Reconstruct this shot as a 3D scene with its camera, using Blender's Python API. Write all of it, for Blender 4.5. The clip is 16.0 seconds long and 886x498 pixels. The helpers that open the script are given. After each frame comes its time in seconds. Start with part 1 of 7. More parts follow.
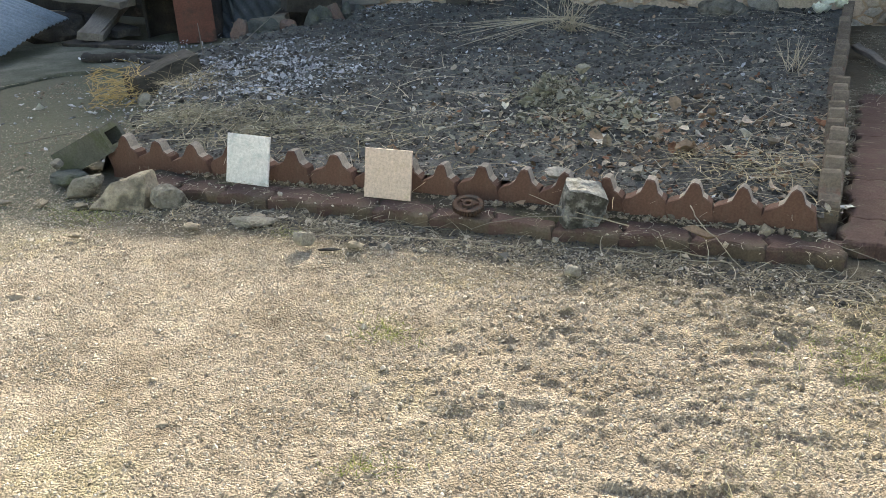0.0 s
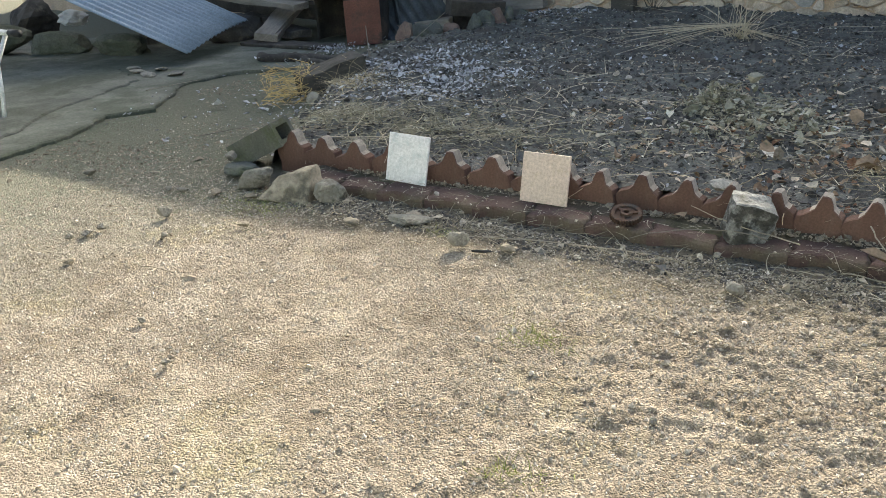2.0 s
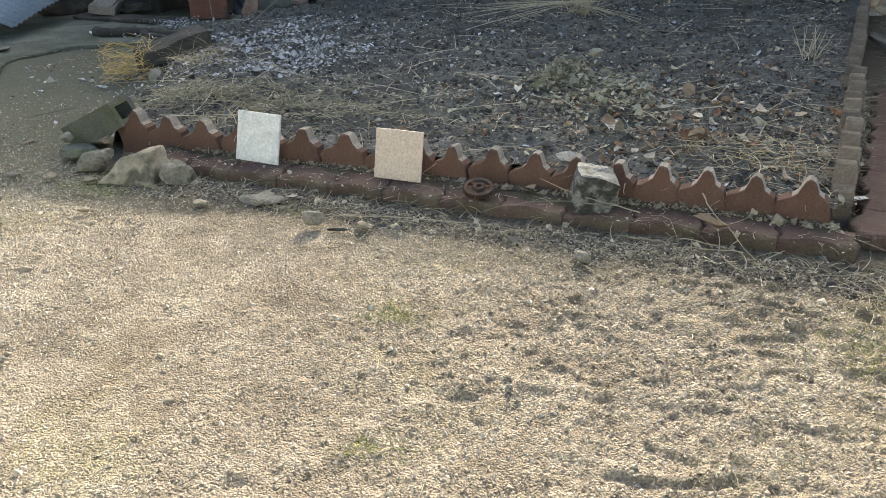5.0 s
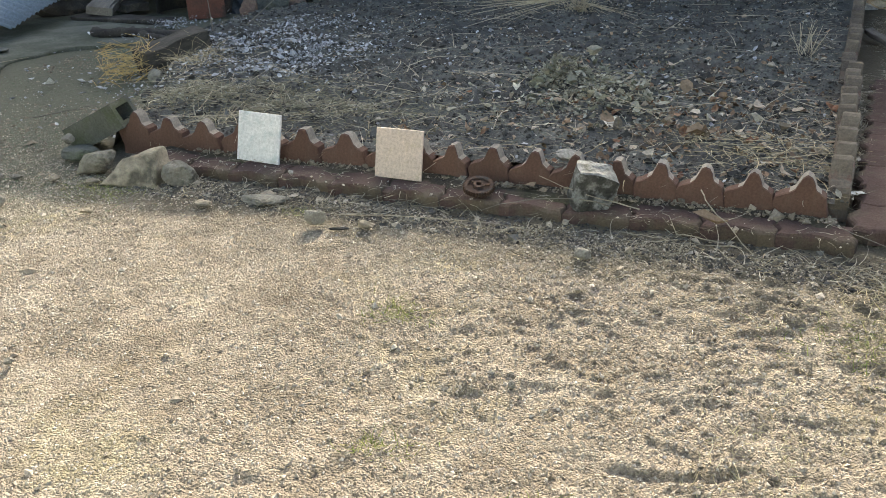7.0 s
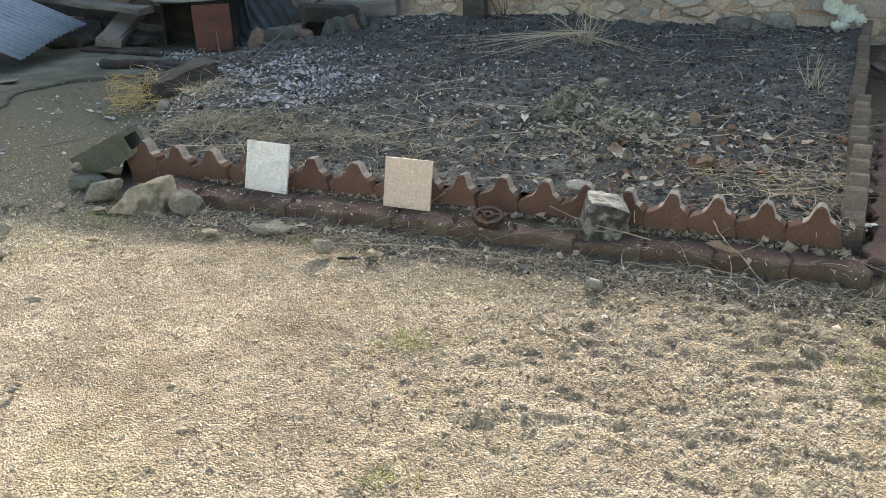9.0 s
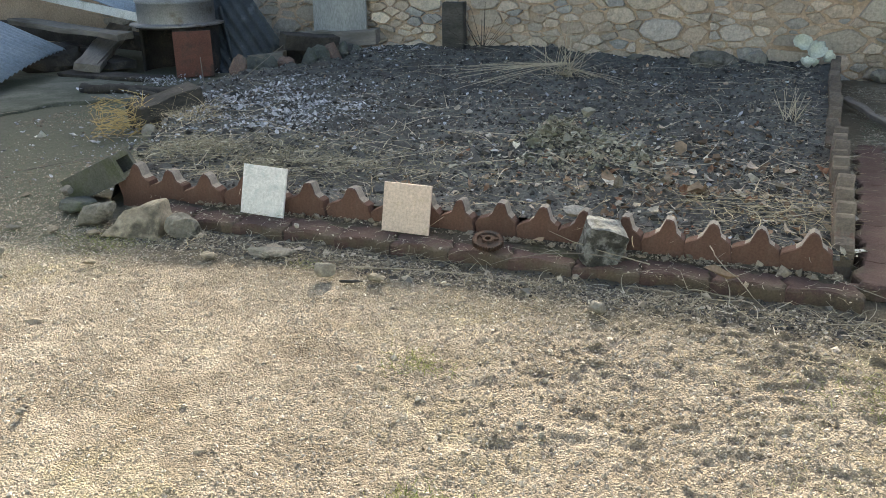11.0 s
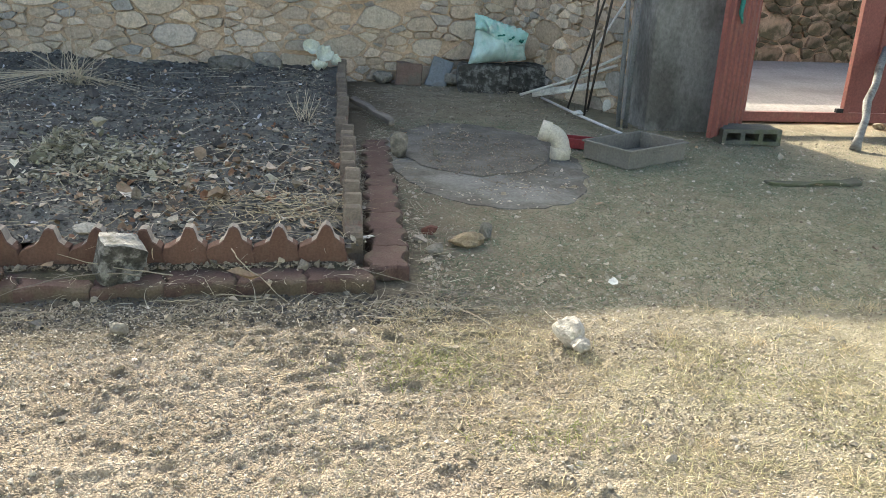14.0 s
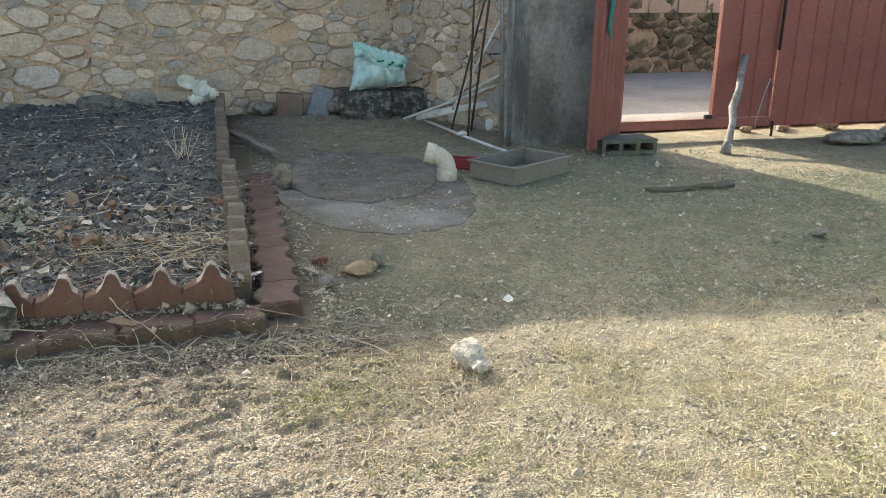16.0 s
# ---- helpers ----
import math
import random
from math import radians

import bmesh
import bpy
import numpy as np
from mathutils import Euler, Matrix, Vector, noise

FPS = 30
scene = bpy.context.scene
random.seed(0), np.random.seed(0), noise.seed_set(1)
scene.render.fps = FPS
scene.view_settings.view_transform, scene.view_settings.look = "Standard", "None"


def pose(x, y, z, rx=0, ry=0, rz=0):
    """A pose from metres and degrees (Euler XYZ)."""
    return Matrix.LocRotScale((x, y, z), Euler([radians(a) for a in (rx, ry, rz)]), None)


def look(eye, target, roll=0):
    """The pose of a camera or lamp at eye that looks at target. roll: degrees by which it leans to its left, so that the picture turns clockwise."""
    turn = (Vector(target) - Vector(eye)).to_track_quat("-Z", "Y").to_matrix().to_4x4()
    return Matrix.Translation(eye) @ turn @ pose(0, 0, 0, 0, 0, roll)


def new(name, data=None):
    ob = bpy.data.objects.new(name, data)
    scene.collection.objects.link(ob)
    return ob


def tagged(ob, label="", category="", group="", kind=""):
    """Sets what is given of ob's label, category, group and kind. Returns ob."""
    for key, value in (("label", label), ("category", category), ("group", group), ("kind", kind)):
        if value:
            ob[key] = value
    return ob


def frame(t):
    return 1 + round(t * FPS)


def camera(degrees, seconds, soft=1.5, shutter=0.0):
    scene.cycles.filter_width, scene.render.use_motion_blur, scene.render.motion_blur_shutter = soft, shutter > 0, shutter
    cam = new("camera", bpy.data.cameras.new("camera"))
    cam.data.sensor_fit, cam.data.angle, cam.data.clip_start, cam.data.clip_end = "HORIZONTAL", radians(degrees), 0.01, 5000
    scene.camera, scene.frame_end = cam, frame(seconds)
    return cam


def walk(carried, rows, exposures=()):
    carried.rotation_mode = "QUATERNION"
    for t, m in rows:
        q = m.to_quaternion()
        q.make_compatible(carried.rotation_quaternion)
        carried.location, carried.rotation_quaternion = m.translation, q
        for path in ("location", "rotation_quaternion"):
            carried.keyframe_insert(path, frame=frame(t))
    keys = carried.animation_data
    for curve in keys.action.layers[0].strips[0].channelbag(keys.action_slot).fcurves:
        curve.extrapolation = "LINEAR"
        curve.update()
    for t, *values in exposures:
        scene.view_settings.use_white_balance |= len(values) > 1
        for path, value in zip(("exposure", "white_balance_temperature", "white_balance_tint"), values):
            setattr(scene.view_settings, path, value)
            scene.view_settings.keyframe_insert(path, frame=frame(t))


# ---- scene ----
KELVIN, TINT = 6350, 1
cam = camera(55.48, 16.0, soft=0.5)
# seconds, eye, pitch + 90, roll, yaw
PATH = [
    (0.0, -0.000, 0.000, 1.116, 66.51, 2.61, 22.50),
    (0.5, -0.014, 0.008, 1.112, 66.72, 3.03, 25.07),
    (1.0, -0.040, -0.001, 1.111, 67.51, 4.07, 30.48),
    (1.5, -0.037, -0.010, 1.110, 67.57, 3.70, 33.18),
    (2.0, -0.026, -0.002, 1.108, 67.41, 3.40, 32.96),
    (2.5, -0.024, -0.001, 1.104, 66.55, 3.40, 32.47),
    (3.0, -0.015, 0.005, 1.102, 65.82, 3.43, 31.14),
    (3.5, -0.015, 0.010, 1.099, 65.71, 2.72, 28.65),
    (4.0, -0.011, 0.016, 1.102, 65.53, 1.91, 24.69),
    (4.2, -0.009, 0.014, 1.104, 65.51, 1.67, 24.08),
    (6.5, -0.022, -0.010, 1.123, 65.12, 1.62, 23.11),
    (7.0, -0.014, -0.016, 1.126, 65.12, 1.98, 23.11),
    (7.5, -0.018, -0.013, 1.124, 65.14, 1.94, 22.99),
    (8.0, -0.021, -0.012, 1.121, 65.44, 1.86, 23.10),
    (8.5, -0.040, -0.004, 1.112, 66.74, 1.55, 23.11),
    (8.7, -0.039, -0.004, 1.108, 67.20, 1.87, 23.44),
    (10.8, -0.143, -0.079, 1.098, 67.92, 0.82, 21.70),
    (11.0, -0.148, -0.085, 1.098, 69.40, 0.64, 21.22),
    (11.5, -0.131, -0.076, 1.099, 73.03, 0.17, 18.87),
    (12.0, -0.122, -0.065, 1.098, 73.29, 0.24, 16.94),
    (12.5, -0.116, -0.052, 1.095, 72.01, 0.55, 15.40),
    (13.0, -0.071, -0.040, 1.092, 70.84, -2.12, 3.94),
    (13.5, -0.050, -0.051, 1.099, 70.58, -2.97, -4.65),
    (14.0, -0.037, -0.042, 1.094, 70.27, -2.62, -8.90),
    (14.5, -0.035, -0.035, 1.090, 70.37, -2.52, -11.87),
    (15.0, -0.026, -0.024, 1.087, 70.71, -1.91, -13.10),
    (15.5, -0.021, -0.016, 1.086, 71.15, -0.99, -14.60),
    (16.0, -0.011, -0.008, 1.088, 72.17, -0.66, -16.96),
]
walk(cam, [(t, pose(*p)) for t, *p in PATH], exposures=[(t, e, KELVIN, TINT) for t, e in ((0.0, 1.60), (0.6, 1.58), (1.4, 1.54), (2.2, 1.58), (4.2, 1.59), (7.0, 1.56), (8.7, 1.56), (11.0, 1.57), (11.5, 1.68), (12.0, 1.84), (13.0, 1.98), (13.5, 1.88), (14.2, 1.69), (16.0, 1.64))])

# ---- light: low winter sun from behind the stone wall, clear sky ----
SUN = Vector((0.26, -1.0, -0.545)).normalized()
world = bpy.data.worlds.new("world")
scene.world = world
world.use_nodes = True
wn = world.node_tree
sky = wn.nodes.new("ShaderNodeTexSky")
sky.sky_type = 'NISHITA'
sky.sun_disc = False
sky.sun_elevation = math.asin(-SUN.z)
sky.sun_rotation = math.atan2(-SUN.x, -SUN.y)
sky.air_density = 0.7
sky.dust_density = 5.6
sky.ozone_density = 0.4
wn.links.new(sky.outputs[0], wn.nodes["Background"].inputs[0])
wn.nodes["Background"].inputs[1].default_value = 0.15
sun_data = bpy.data.lights.new("sun", 'SUN')
sun_data.energy = 3.5
sun_data.angle = radians(0.4)
sun_data.color = (1.0, 0.85, 0.705)
sun = new("sun", sun_data)
sun.matrix_world = look((0, 0, 30), Vector((0, 0, 30)) + SUN)


# ---- materials ----
def base_mat(name, rough, spec=0.25, metal=0.0):
    m = bpy.data.materials.new(name)
    m.use_nodes = True
    nt = m.node_tree
    b = nt.nodes["Principled BSDF"]
    b.inputs["Roughness"].default_value = rough
    b.inputs["Specular IOR Level"].default_value = spec
    b.inputs["Metallic"].default_value = metal
    return m, nt, b


def noise_node(nt, vec, scale, detail=4.0, rough=0.6):
    n = nt.nodes.new("ShaderNodeTexNoise")
    n.inputs["Scale"].default_value = scale
    n.inputs["Detail"].default_value = detail
    n.inputs["Roughness"].default_value = rough
    nt.links.new(vec, n.inputs["Vector"])
    return n.outputs[0]


def ramp(nt, fac, stops):
    r = nt.nodes.new("ShaderNodeValToRGB")
    el = r.color_ramp.elements
    while len(el) < len(stops):
        el.new(0.5)
    for e, (p, c) in zip(el, stops):
        e.position, e.color = p, (*c, 1)
    nt.links.new(fac, r.inputs[0])
    return r.outputs[0]


def mix(nt, fac, a, b, mode='MIX'):
    n = nt.nodes.new("ShaderNodeMix")
    n.data_type, n.blend_type = 'RGBA', mode
    for s, v in ((n.inputs[0], fac), (n.inputs[6], a), (n.inputs[7], b)):
        if isinstance(v, (int, float)):
            s.default_value = v
        elif isinstance(v, tuple):
            s.default_value = (*v, 1)
        else:
            nt.links.new(v, s)
    return n.outputs[2]


def maths(nt, op, a, b):
    n = nt.nodes.new("ShaderNodeMath")
    n.operation = op
    for s, v in zip(n.inputs, (a, b)):
        if isinstance(v, (int, float)):
            s.default_value = v
        else:
            nt.links.new(v, s)
    return n.outputs[0]


def surface(name, c1, c2, scale=6.0, fine=60.0, rough=0.9, bump=0.4, dist=0.004, stain=None, stain_scale=2.0, stain_at=0.58,
            vary=0.25, palette=None, spec=0.2, metal=0.0, island=False, stretch=(1, 1, 1)):
    """Two-scale mottled surface with relief, an optional stain colour and a palette that varies from piece to piece."""
    m, nt, b = base_mat(name, rough, spec, metal)
    tc = nt.nodes.new("ShaderNodeTexCoord").outputs["Object"]
    mp = nt.nodes.new("ShaderNodeMapping")
    mp.inputs["Scale"].default_value = stretch
    nt.links.new(tc, mp.inputs[0])
    vec = mp.outputs[0]
    if island:
        rnd = nt.nodes.new("ShaderNodeNewGeometry").outputs["Random Per Island"]
    else:
        rnd = nt.nodes.new("ShaderNodeObjectInfo").outputs["Random"]
    n1, n2 = noise_node(nt, vec, scale), noise_node(nt, vec, fine, 3.0, 0.7)
    col = ramp(nt, n1, [(0.32, c1), (0.68, c2)])
    if palette:
        k = len(palette)
        col = mix(nt, 0.72, col, ramp(nt, rnd, [(i / (k - 1), c) for i, c in enumerate(palette)]))
    if stain:
        sn = noise_node(nt, vec, stain_scale, 5.0, 0.65)
        mr = ramp(nt, sn, [(stain_at - 0.06, (0, 0, 0)), (stain_at + 0.08, (1, 1, 1))])
        col = mix(nt, mr, col, stain)
    g = ramp(nt, n2, [(0.25, (0.55, 0.55, 0.55)), (0.75, (1.3, 1.3, 1.3))])
    col = mix(nt, 0.75, col, mix(nt, 1.0, col, g, 'MULTIPLY'))
    hsv = nt.nodes.new("ShaderNodeHueSaturation")
    nt.links.new(col, hsv.inputs["Color"])
    r2 = maths(nt, 'FRACT', maths(nt, 'MULTIPLY', rnd, 7.31), 0.0)
    nt.links.new(maths(nt, 'ADD', maths(nt, 'MULTIPLY', r2, vary * 2), 1.0 - vary), hsv.inputs["Value"])
    nt.links.new(hsv.outputs[0], b.inputs["Base Color"])
    bp = nt.nodes.new("ShaderNodeBump")
    bp.inputs["Strength"].default_value = bump
    bp.inputs["Distance"].default_value = dist
    nt.links.new(maths(nt, 'ADD', n2, maths(nt, 'MULTIPLY', n1, 1.5)), bp.inputs["Height"])
    nt.links.new(bp.outputs[0], b.inputs["Normal"])
    return m


M_PAVER = surface("red_cement_paver", (0.094, 0.061, 0.054), (0.124, 0.081, 0.071), 9, 130, 0.9, 0.6, 0.004, (0.115, 0.092, 0.068), 8, 0.52, 0.18)
M_EDGE = surface("red_edging_cement", (0.106, 0.062, 0.048), (0.134, 0.079, 0.061), 8, 120, 0.88, 0.4, 0.003, (0.13, 0.09, 0.07), 9, 0.58, 0.12)
M_EDGE_TOP = surface("pale_edging_top", (0.25, 0.22, 0.185), (0.38, 0.335, 0.285), 14, 120, 0.9, 0.4, 0.003, (0.22, 0.11, 0.08), 12, 0.6, 0.12)
M_EDGE_OLD = surface("weathered_grey_edging", (0.15, 0.12, 0.092), (0.23, 0.188, 0.15), 10, 110, 0.92, 0.5, 0.004, (0.18, 0.10, 0.07), 8, 0.55, 0.2)
M_SOIL = surface("dark_burnt_soil", (0.092, 0.091, 0.083), (0.186, 0.182, 0.167), 5, 90, 0.95, 1.0, 0.014, (0.11, 0.095, 0.08), 3, 0.6, 0.0, spec=0.15)
M_FILL = surface("brown_filled_earth", (0.06, 0.050, 0.040), (0.125, 0.104, 0.080), 12, 110, 0.95, 0.9, 0.010, (0.09, 0.085, 0.055), 6, 0.56, 0.0, spec=0.12)
M_CLOD = surface("soil_clods", (0.04, 0.036, 0.033), (0.08, 0.07, 0.06), 20, 120, 0.95, 0.5, 0.004, palette=[(0.05, 0.047, 0.043), (0.10, 0.094, 0.086), (0.155, 0.146, 0.133), (0.22, 0.206, 0.188), (0.095, 0.088, 0.08), (0.07, 0.065, 0.058)], island=True, spec=0.15)
M_STONE = surface("wall_stone", (0.36, 0.31, 0.25), (0.46, 0.40, 0.32), 5, 45, 0.9, 0.7, 0.012, (0.20, 0.18, 0.15), 4, 0.64, 0.22,
                  palette=[(0.629, 0.480, 0.338), (0.507, 0.439, 0.348), (0.727, 0.571, 0.407), (0.408, 0.399, 0.377), (0.684, 0.535, 0.392), (0.573, 0.485, 0.387), (0.780, 0.646, 0.490), (0.482, 0.379, 0.279), (0.706, 0.545, 0.392), (0.424, 0.414, 0.392)])
M_MORTAR = surface("clay_mortar", (0.49, 0.355, 0.24), (0.60, 0.45, 0.315), 4, 50, 0.95, 0.8, 0.012, (0.34, 0.28, 0.21), 2.5, 0.6, 0.0)
M_CEMENT = surface("stained_cement_render", (0.30, 0.30, 0.285), (0.48, 0.47, 0.45), 1.6, 40, 0.92, 0.6, 0.006, (0.14, 0.135, 0.125), 1.5, 0.52, 0.08, stretch=(1, 1, 0.7))
M_CONC = surface("weathered_concrete", (0.108, 0.112, 0.093), (0.185, 0.183, 0.154), 3, 60, 0.95, 0.8, 0.007, (0.085, 0.092, 0.068), 2, 0.48, 0.12)
M_SLAB = surface("dusty_slab", (0.185, 0.182, 0.165), (0.265, 0.26, 0.235), 3, 60, 0.95, 0.6, 0.005, (0.125, 0.115, 0.095), 1.6, 0.46, 0.0)
M_LID = surface("earth_on_slab", (0.115, 0.107, 0.09), (0.185, 0.173, 0.148), 9, 90, 0.95, 0.9, 0.008, (0.20, 0.19, 0.168), 4, 0.56, 0.0)
M_BLOCK = surface("cement_block", (0.095, 0.098, 0.083), (0.155, 0.155, 0.135), 8, 120, 0.95, 0.8, 0.004, (0.10, 0.11, 0.07), 6, 0.55, 0.15)
M_BOUNCE = surface("bounce_wall_green", (0.38, 0.455, 0.44), (0.455, 0.53, 0.515), 2, 60, 0.85, 0.2, 0.003, (0.36, 0.42, 0.405), 1.2, 0.62, 0.0)
M_BOARD = surface("grey_cement_board", (0.30, 0.30, 0.285), (0.38, 0.375, 0.35), 3, 70, 0.85, 0.25, 0.003, (0.22, 0.21, 0.19), 2.4, 0.6, 0.05, stretch=(1, 1, 0.4))
M_TILE_W = surface("white_marbled_tile", (0.63, 0.61, 0.605), (0.75, 0.73, 0.725), 18, 90, 0.55, 0.05, 0.001, (0.50, 0.52, 0.52), 22, 0.57, 0.03, spec=0.4)
M_TILE_B = surface("beige_stone_tile", (0.52, 0.415, 0.345), (0.62, 0.50, 0.42), 25, 90, 0.6, 0.08, 0.001, (0.52, 0.42, 0.32), 20, 0.6, 0.03, spec=0.35)
M_ROCK = surface("field_stone", (0.20, 0.185, 0.155), (0.33, 0.305, 0.255), 14, 90, 0.92, 1.0, 0.009, (0.12, 0.108, 0.085), 10, 0.55, 0.25)
M_ROCK_P = surface("pale_stone", (0.36, 0.335, 0.29), (0.49, 0.46, 0.40), 16, 90, 0.92, 0.9, 0.008, (0.26, 0.225, 0.18), 12, 0.56, 0.1)
M_ROCK_T = surface("tan_stone", (0.25, 0.215, 0.16), (0.40, 0.345, 0.26), 16, 90, 0.92, 1.0, 0.010, (0.12, 0.105, 0.08), 11, 0.52, 0.2)
M_OCHRE = surface("ochre_stone", (0.27, 0.205, 0.13), (0.38, 0.30, 0.195), 14, 90, 0.92, 0.9, 0.008, (0.17, 0.14, 0.10), 9, 0.56, 0.1)
M_STONE_D = surface("mossy_lane_stone", (0.25, 0.215, 0.155), (0.44, 0.37, 0.275), 4, 45, 0.92, 0.8, 0.012, (0.085, 0.088, 0.055), 3, 0.50, 0.3)
M_REDOLD = surface("red_brown_clay", (0.16, 0.11, 0.088), (0.24, 0.165, 0.13), 7, 90, 0.92, 0.6, 0.004, (0.16, 0.14, 0.115), 6, 0.54, 0.1)
M_SLATE = surface("blue_grey_slate", (0.20, 0.22, 0.235), (0.29, 0.31, 0.325), 6, 80, 0.85, 0.5, 0.004, (0.20, 0.185, 0.16), 5, 0.58, 0.1)
M_ROCK_D = surface("dark_lichen_rock", (0.05, 0.048, 0.043), (0.10, 0.097, 0.087), 18, 90, 0.9, 1.0, 0.012, (0.25, 0.25, 0.235), 20, 0.55, 0.1)
M_ROCK_W = surface("paler_rock_top", (0.15, 0.15, 0.142), (0.28, 0.28, 0.265), 22, 90, 0.92, 0.8, 0.005, (0.13, 0.125, 0.105), 14, 0.55, 0.05)
M_RUST = surface("rusty_iron", (0.075, 0.05, 0.04), (0.13, 0.075, 0.052), 30, 200, 0.85, 0.6, 0.002, (0.07, 0.06, 0.055), 20, 0.55, 0.1, metal=0.3)
M_SHEET = surface("galvanised_sheet", (0.22, 0.27, 0.32), (0.30, 0.35, 0.40), 2.5, 60, 0.6, 0.1, 0.002, (0.19, 0.20, 0.20), 1.8, 0.62, 0.05, spec=0.4, metal=0.35)
M_BURNT = surface("sooty_sheet", (0.045, 0.05, 0.055), (0.09, 0.10, 0.105), 5, 70, 0.8, 0.3, 0.003, (0.16, 0.17, 0.17), 4, 0.64, 0.1, metal=0.2)
M_SOOT = surface("soot_black_iron", (0.025, 0.024, 0.023), (0.06, 0.055, 0.05), 6, 80, 0.85, 0.3, 0.003, (0.09, 0.07, 0.055), 5, 0.6, 0.05)
M_REDBOX = surface("rusty_red_panel", (0.12, 0.056, 0.042), (0.18, 0.082, 0.06), 6, 90, 0.8, 0.3, 0.002, (0.08, 0.055, 0.045), 5, 0.56, 0.05)
M_POT = surface("dull_aluminium_pot", (0.26, 0.25, 0.24), (0.36, 0.34, 0.32), 6, 90, 0.55, 0.1, 0.001, (0.16, 0.12, 0.09), 5, 0.58, 0.05, spec=0.5, metal=0.6)
M_GATE = surface("red_painted_steel", (0.200, 0.069, 0.057), (0.250, 0.087, 0.071), 3, 60, 0.55, 0.1, 0.001, (0.22, 0.10, 0.075), 4, 0.62, 0.06, spec=0.35)
M_WOOD = surface("old_grey_wood", (0.18, 0.16, 0.135), (0.27, 0.24, 0.205), 6, 80, 0.9, 0.6, 0.004, (0.12, 0.10, 0.08), 5, 0.58, 0.2, stretch=(0.2, 1, 1))
M_STUMP = surface("dark_weathered_timber", (0.062, 0.057, 0.049), (0.118, 0.107, 0.091), 8, 90, 0.9, 0.7, 0.005, (0.06, 0.055, 0.05), 6, 0.56, 0.1, stretch=(0.4, 1, 1))
M_WOOD_D = surface("charred_wood", (0.045, 0.04, 0.036), (0.09, 0.08, 0.07), 8, 90, 0.9, 0.7, 0.004, (0.16, 0.14, 0.11), 6, 0.64, 0.15)
M_MOSSW = surface("mossy_plank", (0.085, 0.085, 0.065), (0.125, 0.123, 0.095), 8, 90, 0.95, 0.6, 0.004, (0.09, 0.10, 0.055), 5, 0.5, 0.05)
M_BARK = surface("silver_bark", (0.17, 0.165, 0.155), (0.29, 0.285, 0.265), 14, 90, 0.85, 0.5, 0.004, (0.13, 0.12, 0.11), 12, 0.56, 0.05)
M_PVC = surface("aged_beige_pvc", (0.50, 0.46, 0.38), (0.57, 0.53, 0.45), 8, 80, 0.5, 0.05, 0.001, (0.42, 0.38, 0.30), 9, 0.62, 0.03, spec=0.4)
M_CRATE = surface("grey_brown_plastic", (0.165, 0.155, 0.135), (0.215, 0.20, 0.175), 8, 80, 0.6, 0.1, 0.001, (0.20, 0.18, 0.15), 7, 0.6, 0.03, spec=0.35)
M_REDPL = surface("red_plastic", (0.23, 0.03, 0.035), (0.30, 0.042, 0.045), 8, 80, 0.45, 0.05, 0.001, (0.25, 0.07, 0.06), 9, 0.64, 0.03, spec=0.45)
M_SACK = surface("teal_woven_sack", (0.34, 0.60, 0.56), (0.46, 0.70, 0.66), 9, 220, 0.6, 0.5, 0.003, (0.62, 0.68, 0.66), 7, 0.57, 0.03, spec=0.35)
M_SACKPALE = surface("pale_woven_sack", (0.50, 0.68, 0.65), (0.62, 0.77, 0.745), 9, 220, 0.6, 0.5, 0.003, (0.36, 0.60, 0.57), 7, 0.56, 0.03, spec=0.35)
M_CABB = surface("withered_pale_leaf", (0.66, 0.68, 0.54), (0.80, 0.81, 0.72), 12, 80, 0.7, 0.3, 0.003, (0.52, 0.56, 0.36), 8, 0.62, 0.1)
M_STEEL = surface("grey_steel_pole", (0.26, 0.28, 0.30), (0.34, 0.36, 0.38), 8, 80, 0.45, 0.05, 0.001, (0.20, 0.18, 0.16), 6, 0.6, 0.1, spec=0.5, metal=0.5)
M_WHITE = surface("white_plastic", (0.62, 0.61, 0.57), (0.72, 0.71, 0.67), 9, 80, 0.5, 0.05, 0.001, (0.48, 0.46, 0.41), 8, 0.6, 0.05, spec=0.4)
M_DARKROD = surface("dark_rod", (0.06, 0.05, 0.045), (0.10, 0.085, 0.07), 9, 80, 0.8, 0.2, 0.002, vary=0.1)
M_STRAW = surface("dry_straw", (0.42, 0.33, 0.17), (0.55, 0.44, 0.25), 20, 90, 0.85, 0.1, 0.001, island=True, vary=0.3,
                  palette=[(0.30, 0.24, 0.15), (0.50, 0.41, 0.26), (0.62, 0.53, 0.36), (0.40, 0.32, 0.20), (0.56, 0.49, 0.37)])
M_GOLD = surface("golden_straw_rope", (0.44, 0.32, 0.14), (0.60, 0.46, 0.22), 20, 90, 0.85, 0.1, 0.001, vary=0.0, stain=(0.32, 0.23, 0.10), stain_scale=14.0)
M_REED = surface("pale_dry_reed", (0.46, 0.39, 0.28), (0.60, 0.52, 0.39), 20, 90, 0.88, 0.1, 0.001, vary=0.0, stain=(0.34, 0.27, 0.18), stain_scale=9.0)
